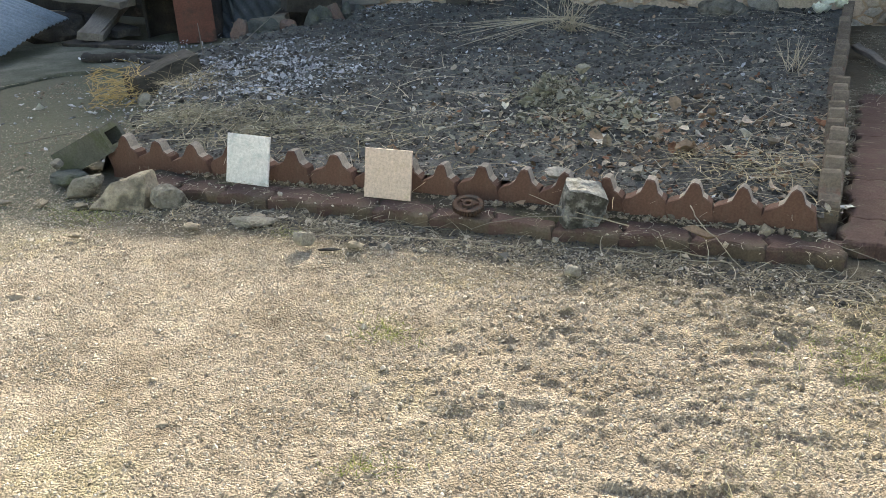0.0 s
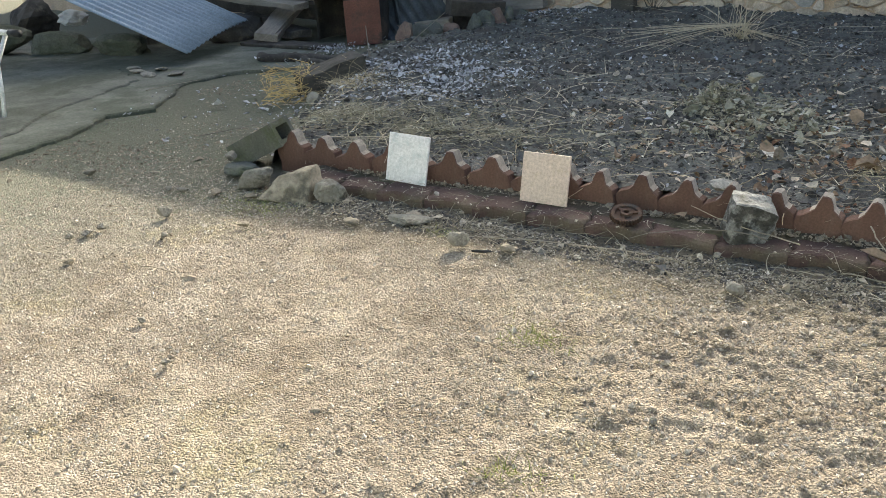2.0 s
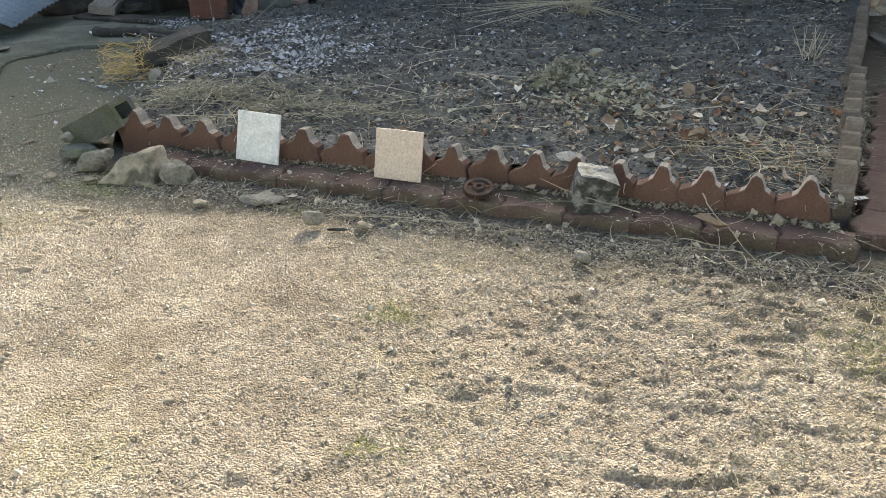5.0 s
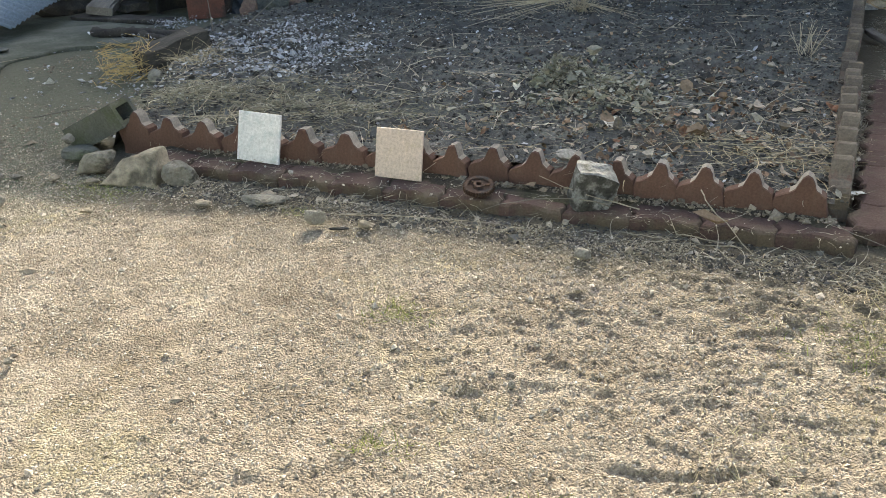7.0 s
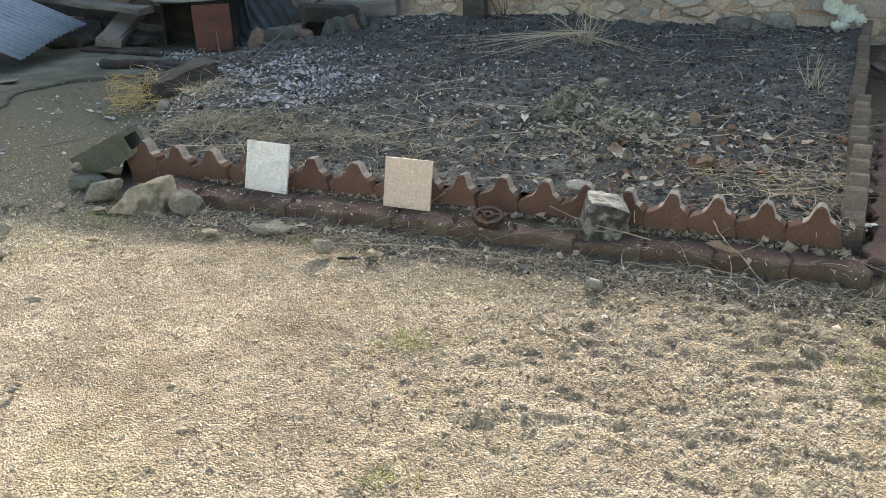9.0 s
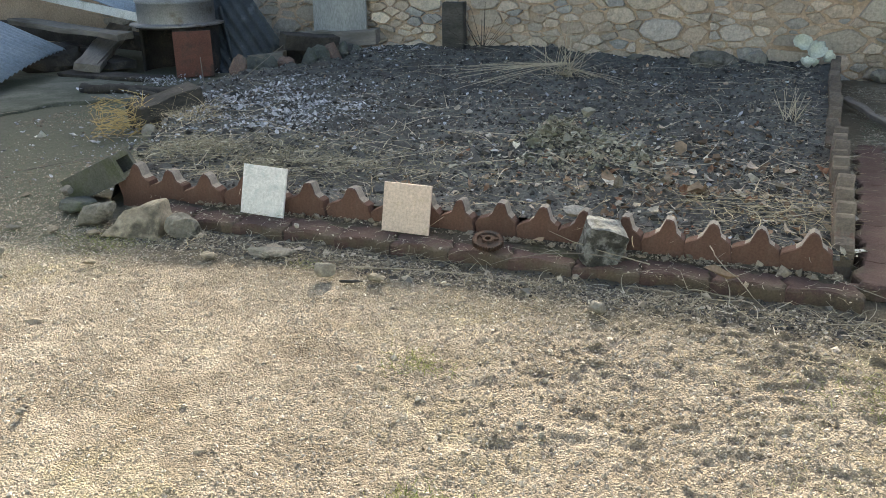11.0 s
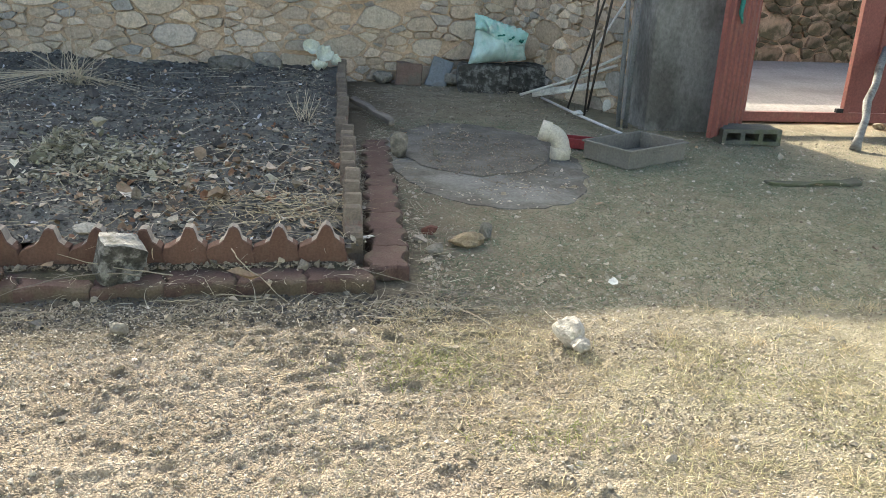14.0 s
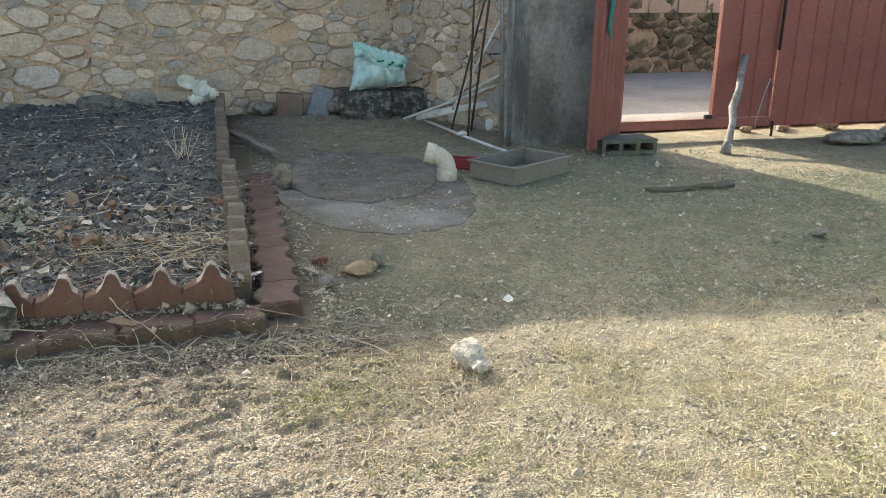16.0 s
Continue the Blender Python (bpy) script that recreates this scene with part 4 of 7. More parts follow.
for v in wedge_bm.verts:
    k = max(0.0, v.co.z) / 0.15
    v.co.x = v.co.x * (1 - 0.42 * k) + 0.035 * k
    v.co.y = v.co.y * (1 - 0.45 * k) + 0.03 * k
    v.co.z *= 0.74 + 1.3 * v.co.x - 1.2 * abs(v.co.x - 0.05)
wobble(wobble(wedge_bm, 0.030, 6.5, 4.0), 0.008, 26.0, 1.0)
thing("stone", "large sunlit tan stone beside the pavers", "stone", pose(-2.44, 2.43, -0.005, 0, 0, 14), from_bm("stone", wedge_bm, M_ROCK_T))
stone("grey slanted stone beside the pavers", (0.19, 0.10, 0.12), M_ROCK, pose(-2.66, 2.47, -0.01, 0, -24, 35), 14, planes=6)
stone("grey stone at the end of the pavers", (0.17, 0.14, 0.11), M_ROCK, pose(-2.25, 2.46, -0.015, 5, 14, 80), 15, planes=6)
stone("flat grey stone sunk before the pavers", (0.21, 0.10, 0.035), M_ROCK, pose(-1.79, 2.37, -0.004, 0, 0, 12), 16, planes=8)
stone("small flat tan stone on the sand", (0.09, 0.05, 0.03), M_ROCK_T, pose(-1.98, 2.26, 0, 0, 0, 5), 17)
stone("small angular tan stone on the sand", (0.075, 0.06, 0.075), M_ROCK, pose(-1.50, 2.24, 0, 0, 10, 40), 18, planes=8)
stone("small flat brown stone on the sand", (0.085, 0.045, 0.035), M_ROCK_T, pose(-1.315, 2.27, 0, 0, 0, 0), 19)
stone("small grey stone on the sand", (0.06, 0.05, 0.06), M_ROCK, pose(-0.565, 2.275, -0.006, 0, 0, 15), 20)
stone("white weathered stone on the dry grass", (0.085, 0.13, 0.10), M_ROCK_P, pose(0.735, 2.17, -0.01, 10, 0, 20), 21, planes=5)
stone("small pale stone leaning on a white one", (0.08, 0.075, 0.06), M_ROCK_P, pose(0.755, 2.095, -0.006, 0, 0, 60), 22)
stone("rounded tan stone half sunk in the yard", (0.20, 0.12, 0.085), M_OCHRE, pose(0.59, 3.02, -0.02, 0, 0, 10), 23)
stone("small grey stone behind a tan one", (0.08, 0.07, 0.08), M_ROCK, pose(0.68, 3.10, -0.01, 0, 0, 30), 24)
stone("grey cobble beside the paver corner", (0.09, 0.08, 0.06), M_ROCK, pose(0.45, 2.93, -0.008, 0, 0, 30), 25)
stone("reddish cobble beside the pavers", (0.08, 0.07, 0.06), M_REDBOX, pose(0.46, 3.15, -0.008, 0, 0, 10), 26)
stone("upright ochre stone beside the concrete slab", (0.13, 0.12, 0.18), M_ROCK_T, pose(0.47, 4.46, 0.0, 0, 6, 20), 27, planes=9)
stone("small grey stone on the concrete slab", (0.06, 0.05, 0.04), M_ROCK, pose(0.66, 4.30, 0.045, 0, 0, 0), 28)
stone("grey stone lying in the shaded yard", (0.09, 0.08, 0.045), M_ROCK, pose(2.70, 3.00, -0.01, 0, 0, 0), 29)
for k, (px, py, ps) in enumerate(((-2.05, 1.35, 0.035), (-1.78, 1.21, 0.035), (-2.90, 1.69, 0.04), (-2.86, 1.80, 0.05), (-2.55, 1.85, 0.045), (-0.55, 1.55, 0.03), (-2.75, 2.02, 0.07), (-2.35, 0.92, 0.04))):
    stone("small brown pebble on the sand", (ps, ps * 0.8, ps * 0.7), M_ROCK, pose(px, py, -0.003, 0, 0, 40 * k), 60 + k, "pebble", category="pebble")
for k, (px, py, sx, sz) in enumerate(((-0.62, 6.98, 0.42, 0.20), (-0.30, 7.08, 0.22, 0.17), (1.22, 7.00, 0.34, 0.13), (-1.25, 7.08, 0.2, 0.1), (0.62, 7.1, 0.2, 0.12), (-2.1, 7.1, 0.24, 0.12))):
    stone("grey field stone at the foot of the wall", (sx, sx * 0.6, sz), M_ROCK, pose(px, py, 0.06 if px < 0.1 else 0.0, 0, 0, 8 * k), 80 + k, planes=10)


for name, label, cat, lo, hi, mat, at in (("brick", "weathered red-brown clay block at the wall's foot", "brick", (-0.11, -0.06, -0.02), (0.11, 0.06, 0.165), M_REDOLD, pose(0.83, 7.08, 0.0, -3, 2, -4)),
                                          ("stone_slab", "blue-grey flat stone slab leaning on the wall", "stone", (-0.09, -0.02, -0.03), (0.09, 0.02, 0.22), M_SLATE, pose(1.06, 7.03, 0.0, -17, 16, -6))):
    bm = box_bm(lo, hi, 0.012)
    bmesh.ops.subdivide_edges(bm, edges=[e for e in bm.edges if e.calc_length() > 0.05], cuts=4, use_grid_fill=True)
    thing(name, label, cat, at, from_bm(name, wobble(wobble(bm, 0.016, 7.0, 3.0), 0.004, 30.0), mat))


# ---- hollow cement blocks ----
def frame_at(origin, xdir, ydir):
    x = Vector(xdir).normalized()
    y = Vector(ydir)
    y = (y - x * y.dot(x)).normalized()
    z = x.cross(y)
    m = Matrix((x, y, z)).transposed().to_4x4()
    m.translation = Vector(origin)
    return m


def hollow_block(label, at, holes=3, length=0.39, depth=0.19, high=0.10):
    """Cement block with holes running through its depth (y)."""
    bm = bmesh.new()
    wall, hw = 0.028, (length - 0.028 * (holes + 1)) / holes
    xs = [0.0]
    for k in range(holes):
        xs += [xs[-1] + wall, xs[-1] + wall + hw]
    xs.append(length)
    zs = [0.0, 0.026, high - 0.026, high]
    solid = lambda i, j: not (i % 2 == 1 and j == 1)
    cols, rows = len(xs) - 1, 3
    vid = {}
    for y, tag in ((0.0, 0), (depth, 1)):
        for i, x in enumerate(xs):
            for j, z in enumerate(zs):
                vid[i, j, tag] = bm.verts.new((x - length / 2, y - depth / 2, z))
    for i in range(cols):
        for j in range(rows):
            if not solid(i, j):
                continue
            bm.faces.new([vid[i, j, 0], vid[i + 1, j, 0], vid[i + 1, j + 1, 0], vid[i, j + 1, 0]])
            bm.faces.new([vid[i, j, 1], vid[i, j + 1, 1], vid[i + 1, j + 1, 1], vid[i + 1, j, 1]])
            for (a, b), (c, d) in (((i, j), (i + 1, j)), ((i + 1, j), (i + 1, j + 1)), ((i + 1, j + 1), (i, j + 1)), ((i, j + 1), (i, j))):
                ni, nj = {((i, j), (i + 1, j)): (i, j - 1), ((i + 1, j), (i + 1, j + 1)): (i + 1, j), ((i + 1, j + 1), (i, j + 1)): (i, j + 1), ((i, j + 1), (i, j)): (i - 1, j)}[((a, b), (c, d))]
                if not (0 <= ni < cols and 0 <= nj < rows) or not solid(ni, nj):
                    bm.faces.new([vid[a, b, 0], vid[a, b, 1], vid[c, d, 1], vid[c, d, 0]])
    bmesh.ops.subdivide_edges(bm, edges=[e for e in bm.edges if e.calc_length() > 0.08], cuts=2)
    wobble(bm, 0.0035, 14.0)
    return thing("cement_block", label, "cement block", at, from_bm("cement_block", bm, M_BLOCK))


hollow_block("mossy hollow cement block tipped against the edging", frame_at((-2.855, 2.735, 0.052), (0.25, -0.9, 0.0), (0.30, 0.10, 0.15)), 1, 0.17, 0.27, 0.115)
hollow_block("hollow cement block lying beside the gate", pose(2.77, 4.95, -0.004, 0, 0, -3), 3)
bm = wobble(subdivided(box_bm((-0.24, -0.075, 0), (0.22, 0.075, 0.17), 0.008), 3), 0.012, 9.0)
thing("beam", "dark weathered timber beam by the bed's corner", "timber", pose(-3.62, 4.14, 0.02, 6, -9, 74), from_bm("beam", bm, M_STUMP))
stone("broken brick at the end of the edging", (0.17, 0.13, 0.08), M_BLOCK, pose(-2.86, 2.56, -0.005, 0, 0, 30), 31, "broken_brick", 8, "brick")
stone("pale cobble on a broken brick", (0.08, 0.07, 0.05), M_ROCK, pose(-2.92, 2.57, 0.06, 0, 0, 0), 32)
for k, (px, py, sx, sz) in enumerate(((-3.45, 3.75, 0.14, 0.10), (-3.30, 3.62, 0.12, 0.09), (-3.52, 4.02, 0.16, 0.10), (-3.15, 3.33, 0.12, 0.12), (-3.9, 4.75, 0.24, 0.14), (-4.02, 5.05, 0.22, 0.12))):
    stone("dark rubble stone along the bed's border", (sx, sx * 0.8, sz), M_ROCK_D if k % 2 else M_ROCK, pose(px, py, 0.0, 0, 0, 33 * k), 140 + k, "rubble_stone")
border = [(-4.10, 5.62), (-4.06, 5.80), (-3.99, 5.94), (-3.90, 6.06), (-3.84, 6.2), (-3.79, 6.34), (-3.75, 6.48), (-3.74, 6.64), (-3.72, 6.82)]
brng = random.Random(19)
for k, (px, py) in enumerate(border):
    w, hi = brng.uniform(0.13, 0.21), brng.uniform(0.15, 0.24)
    thing("rubble_stone", "sooty rubble stone edging the burnt bed", "stone", pose(px + brng.uniform(-0.04, 0.04), py, 0.02, brng.uniform(-12, 12), brng.uniform(-12, 12), 40 * k), rock("rubble_stone", (w, w * 0.8, hi), M_BLOCK if k % 3 else M_REDOLD, 300 + k, 7), group="rubble stones along the bed")
    if k % 2:
        thing("rubble_stone", "sooty rubble stone edging the burnt bed", "stone", pose(px + 0.13, py - 0.07, 0.03, 0, 0, 70 * k), rock("rubble_stone", (w * 0.7, w * 0.6, hi * 0.5), M_BLOCK, 330 + k, 7), group="rubble stones along the bed")
for k, (px, py, pz) in enumerate(((-4.35, 6.25, 0.0), (-4.15, 6.55, 0.02), (-4.02, 6.85, 0.04), (-3.95, 6.45, 0.16))):
    bm = wobble(subdivided(box_bm((-0.26, -0.06, 0), (0.26, 0.06, 0.13), 0.01), 2), 0.012, 6, k)
    thing("charred_timber", "charred timber stacked behind the sooty rubble", "timber", pose(px, py, pz, 4 * k, -6 + 4 * k, 15 + 14 * k), from_bm("charred_timber", bm, M_WOOD_D if k % 2 else M_WOOD))


# ---- fire place corner: stove, pot, sheets, timber ----
def corrugated(name, width, length, pitch, depth, mat, thick=0.003, bow=0.0):
    """Corrugated sheet: waves across x, ridges along y; from the origin to (width, length)."""
    nx, ny = int(width / pitch * 8), 10
    verts, faces = [], []
    for side in (0, 1):
        for j in range(ny + 1):
            for i in range(nx + 1):
                x, y = width * i / nx, length * j / ny
                z = depth * math.sin(2 * math.pi * x / pitch) + bow * math.sin(math.pi * x / width) - thick * side
                verts.append((x, y, z))
    k = (nx + 1) * (ny + 1)
    for j in range(ny):
        for i in range(nx):
            a = j * (nx + 1) + i
            faces.append((a, a + 1, a + nx + 2, a + nx + 1))
            faces.append((k + a, k + a + nx + 1, k + a + nx + 2, k + a + 1))
    edge = [i for i in range(nx + 1)] + [j * (nx + 1) + nx for j in range(1, ny + 1)] + [ny * (nx + 1) + i for i in range(nx - 1, -1, -1)] + [j * (nx + 1) for j in range(ny - 1, 0, -1)]
    for i in range(len(edge)):
        a, b = edge[i], edge[(i + 1) % len(edge)]
        faces.append((a, a + k, b + k, b))
    return mesh_of(name, verts, faces, mat, flat=False)


A1, B1_ = Vector((-5.42, 4.50, 0.10)), Vector((-5.85, 5.62, 0.20))
thing("corrugated_sheet", "blue-grey galvanised corrugated sheet lying on a heap", "metal sheet",
      frame_at(A1, B1_ - A1, (-1.0, -0.06, 0.48)), corrugated("corrugated_sheet", (B1_ - A1).length, 3.4, 0.076, 0.011, M_SHEET, bow=0.03))
thing("roof_sheet", "blue-grey corrugated roof sheet sloping behind the stove", "metal sheet",
      frame_at((-5.323, 5.920, 0.469), (0.093, 0.580, 0.147), (-1.602, 0.450, 0.439)), corrugated("roof_sheet", 0.61, 3.2, 0.076, 0.010, M_SHEET))
thing("fascia_board", "white weathered board under the roof sheet", "board",
      frame_at((-5.242, 5.860, 0.448), (-0.783, 0.140, 0.086), (0.1, 1, 0)), box("fascia_board", (0, 0, -0.035), (2.6, 0.03, 0.035), M_WHITE, 0.004))
thing("sooty_sheet", "soot-blackened corrugated sheet leaning behind the stove", "metal sheet",
      frame_at((-5.10, 6.19, 0.46), (0.411, 0.31, 0.294), (0.50, -0.17, -0.52)), corrugated("sooty_sheet", 0.62, 0.80, 0.08, 0.012, M_BURNT))
thing("sooty_sheet", "bent black sheet scrap lying over the timber", "metal sheet",
      frame_at((-5.02, 6.16, 0.42), (0.35, 0.05, 0.10), (0.45, -0.05, -0.42)), corrugated("sooty_sheet", 0.40, 0.62, 0.08, 0.012, M_BURNT, bow=0.04))

stove = thing("stove", "sooty drum stove with a rusty red side panel", "stove", pose(-4.93, 5.97, 0.0))
pts, faces = [], []
seg, a0, a1 = 40, radians(-60), radians(200)
for rr in (0.335, 0.32):
    for z in (0.0, 0.12, 0.26, 0.385):
        for i in range(seg + 1):
            a = a0 + (a1 - a0) * i / seg
            pts.append((rr * math.cos(a), rr * math.sin(a), z))
for lay in range(2):
    for k in range(3):
        for i in range(seg):
            a = (lay * 4 + k) * (seg + 1) + i
            faces.append((a, a + 1, a + seg + 2, a + seg + 1))
for k in range(3):
    for i in (0, seg):
        a = k * (seg + 1) + i
        faces.append((a, a + seg + 1, a + seg + 1 + 4 * (seg + 1), a + 4 * (seg + 1)))
part("drum", mesh_of("drum", pts, faces, M_SOOT, False), stove)
part("side_panel", box("side_panel", (0.0, -0.012, 0.0), (0.30, 0.012, 0.37), M_REDBOX, 0.004), stove, pose(0.20, -0.335, 0, 0, 0, 38), "rusty red panel")
part("top_plate", lathe("top_plate", [(0.26, 0.378), (0.345, 0.378), (0.345, 0.390), (0.26, 0.390)], M_SOOT), stove)
pot = thing("cauldron", "dull metal cauldron with a domed lid on the stove", "cauldron", pose(-4.93, 5.97, 0.0))
part("pot_body", lathe("pot_body", [(0.24, 0.385), (0.315, 0.395), (0.384, 0.396), (0.385, 0.398), (0.385, 0.410), (0.384, 0.412), (0.324, 0.416), (0.319, 0.418), (0.318, 0.425), (0.318, 0.575), (0.326, 0.588), (0.31, 0.59), (0.30, 0.52), (0.0, 0.50)], M_POT, 48), pot)
lid = part("lid", lathe("lid", [(0.328, 0.590), (0.328, 0.602), (0.28, 0.622), (0.19, 0.640), (0.10, 0.650), (0.0, 0.652)], M_POT, 48), pot)
part("knob", lathe("knob", [(0.012, 0.649), (0.012, 0.666), (0.022, 0.670), (0.022, 0.680), (0.0, 0.684)], M_BLACK, 14), lid)


def timber(label, a, b, w, h, mat, seed, name="plank"):
    a, b = Vector(a), Vector(b)
    bm = box_bm((0, -w / 2, -h / 2), ((b - a).length, w / 2, h / 2), 0.006)
    bmesh.ops.subdivide_edges(bm, edges=[e for e in bm.edges if e.calc_length() > 0.15], cuts=5)
    wobble(wobble(bm, 0.022, 5.0, seed), 0.006, 17.0, seed)
    return thing(name, label, "timber", frame_at(a, b - a, (0.01, 1, 0.05)), from_bm(name, bm, mat))


timber("split grey plank propped on the heap", (-5.45, 5.40, 0.08), (-6.05, 6.55, 0.28), 0.20, 0.06, M_WOOD, 1)
timber("grey board under the roof sheet", (-5.30, 5.75, 0.30), (-6.9, 6.1, 0.36), 0.16, 0.05, M_WOOD, 2)
timber("charred plank beside the stove", (-5.35, 5.75, 0.06), (-6.6, 6.3, 0.12), 0.2, 0.07, M_WOOD_D, 3)
timber("dark beam lying behind the sheet", (-5.6, 6.5, 0.15), (-8.2, 6.3, 0.3), 0.16, 0.14, M_WOOD_D, 4)
for label, p, q, r, sd in (("charred log before the stove", (-4.05, 4.98, 0.03), (-4.95, 4.80, 0.04), 0.042, 5), ("charred branch before the stove", (-4.20, 4.78, 0.02), (-4.70, 4.90, 0.05), 0.026, 9)):
    lrng = random.Random(sd)
    pts = [Vector(p).lerp(Vector(q), i / 12) + Vector((lrng.gauss(0, 0.008), lrng.gauss(0, 0.012), lrng.gauss(0, 0.005))) for i in range(13)]
    thing("log", label, "log", me=tube("log", pts, [r * lrng.uniform(0.75, 1.15) for _ in range(13)], M_WOOD_D, 9))
timber("burnt board on the ground before the stove", (-4.75, 5.45, 0.02), (-5.7, 5.4, 0.03), 0.16, 0.03, M_WOOD_D, 6)
timber("weathered post standing by the heap", (-6.75, 5.2, 0.0), (-6.8, 5.25, 0.9), 0.14, 0.10, M_WOOD, 7, "post")
for k, (px, py, sx, sz) in enumerate(((-6.55, 4.75, 0.8, 0.26), (-7.3, 4.6, 0.7, 0.25), (-7.9, 4.35, 0.8, 0.35), (-6.15, 5.7, 0.6, 0.3), (-7.2, 6.2, 0.9, 0.4), (-8.6, 5.2, 0.9, 0.5))):
    stone("grey boulder in the heap beside the sheet", (sx, sx * 0.6, sz), M_CONC if k < 3 else M_WOOD_D, pose(px, py, -0.02, 0, 0, 20 * k), 170 + k, "boulder", 10)
for k, (px, py) in enumerate(((-5.35, 4.05), (-5.55, 4.12), (-5.72, 4.2), (-5.45, 4.25), (-5.15, 4.15))):
    stone("flat slate scrap on the concrete", (0.16, 0.10, 0.03), M_ROCK, pose(px, py, 0.018, 0, 8, 50 * k), 190 + k, "slate_scrap", 7)
rag = rock("rag", (0.34, 0.26, 0.16), M_ASH, 33, 6, 3, 0.25)
thing("rag", "crumpled grey rag on the heap", "rag", pose(-7.35, 4.85, 0.22), rag)

# ---- broken concrete apron ----
def slab_piece(label, outline, centre, z0, z1, seed, mat=M_CONC):
    """Flat broken slab with a ragged edge, fanned from its centre."""
    rng = random.Random(seed)
    ring = []
    for i in range(len(outline)):
        a, b = Vector(outline[i]), Vector(outline[(i + 1) % len(outline)])
        n = min(24, max(2, int((b - a).length / 0.06)))
        for k in range(n):
            p = a.lerp(b, k / n)
            ring.append((p.x + rng.uniform(-0.018, 0.018), p.y + rng.uniform(-0.018, 0.018)))
    n = len(ring)
    cx, cy = centre
    verts, faces = [], []
    for k, z in ((1.0, z0), (1.0, z1 - 0.010), (0.995, z1), (0.9, z1), (0.5, z1)):
        verts += [(cx + (x - cx) * k, cy + (y - cy) * k, z + (0.006 * noise.noise(Vector((x * 2, y * 2, k * 3))) if k < 0.99 else 0)) for x, y in ring]
    verts.append((cx, cy, z1))
    for lay in range(4):
        for i in range(n):
            p, q = lay * n + i, lay * n + (i + 1) % n
            faces.append((p, q, q + n, p + n))
    faces += [(4 * n + i, 4 * n + (i + 1) % n, 5 * n) for i in range(n)]
    return thing("concrete_slab", label, "concrete", me=mesh_of("concrete_slab", verts, faces, mat), kind="structure")


slab_piece("cracked pale concrete apron by the yard", [(-4.45, 1.3), (-4.30, 2.05), (-4.32, 2.40), (-4.36, 2.70), (-4.58, 3.08), (-4.42, 3.32), (-4.86, 3.95), (-4.83, 4.40), (-4.40, 4.72), (-4.6, 5.3), (-6.8, 5.4), (-11, 5.4), (-11, 1.0)], (-7.2, 3.1), -0.1, 0.014, 3)
slab_piece("upper layer of the cracked concrete apron", [(-4.85, 1.5), (-4.60, 2.2), (-4.71, 2.58), (-5.03, 3.06), (-5.10, 3.43), (-5.3, 3.9), (-5.9, 4.2), (-7.5, 4.3), (-10.8, 4.3), (-10.8, 1.2)], (-7.2, 2.9), -0.08, 0.026, 4)
disc = [(0.93 + 0.55 * math.cos(a) * (1 + 0.05 * math.sin(3 * a)), 4.42 + 0.97 * math.sin(a) * (1 + 0.04 * math.cos(2 * a))) for a in [2 * math.pi * i / 18 for i in range(18)]]
slab_piece("round dusty concrete slab sunk in the yard", disc, (0.93, 4.42), -0.1, -0.001, 6, M_SLAB)

dirt = [(0.94 + 0.45 * math.cos(a) * (1 + 0.06 * math.sin(2 * a)), 4.72 + 0.66 * math.sin(a) * (1 + 0.05 * math.cos(3 * a))) for a in [2 * math.pi * i / 18 for i in range(18)]]
slab_piece("dirt-covered round lid on the concrete slab", dirt, (0.94, 4.72), -0.05, 0.005, 8, M_LID)

# ---- tubular frame on the apron ----
rack = thing("folding_trestle", "white tubular trestle with a black end cap", "trestle", pose(0, 0, -0.018))
part("bar", tube("bar", [(-5.9, 2.98, 0.53), (-5.02, 2.9, 0.535)], 0.018, M_WHITE), rack)
part("end_cap", tube("end_cap", [(-5.06, 2.903, 0.535), (-4.95, 2.893, 0.536)], 0.023, M_BLACK), rack, None, "black rubber end cap")
part("leg", tube("leg", [(-5.12, 2.905, 0.52), (-5.19, 2.80, 0.27), (-5.22, 2.74, 0.03)], 0.014, M_WHITE), rack)
part("leg", tube("leg", [(-5.28, 2.92, 0.52), (-5.18, 2.83, 0.2), (-5.14, 2.78, 0.034)], 0.013, M_WHITE), rack)
part("leg", tube("leg", [(-5.75, 2.97, 0.52), (-5.7, 2.7, 0.03)], 0.014, M_WHITE), rack)

# ---- foot of the stone wall ----
board = box("wall_board", (-4.26, WALL_Y - 0.11, 0.22), (-3.71, WALL_Y - 0.085, 2.1), M_BOARD, 0.003)
thing("wall_board", "grey cement board standing against the stone wall", "board", me=board)
timber("brown beam under the grey board", (-4.45, 7.02, 0.16), (-3.55, 7.02, 0.22), 0.10, 0.13, M_WOOD, 9, "beam")
bm = wobble(subdivided(box_bm((-2.93, 7.02, 0.04), (-2.73, 7.12, 0.53), 0.012), 3), 0.012, 8)
thing("charred_stump", "charred black board standing at the wall", "board", me=from_bm("charred_stump", bm, M_STUMP))

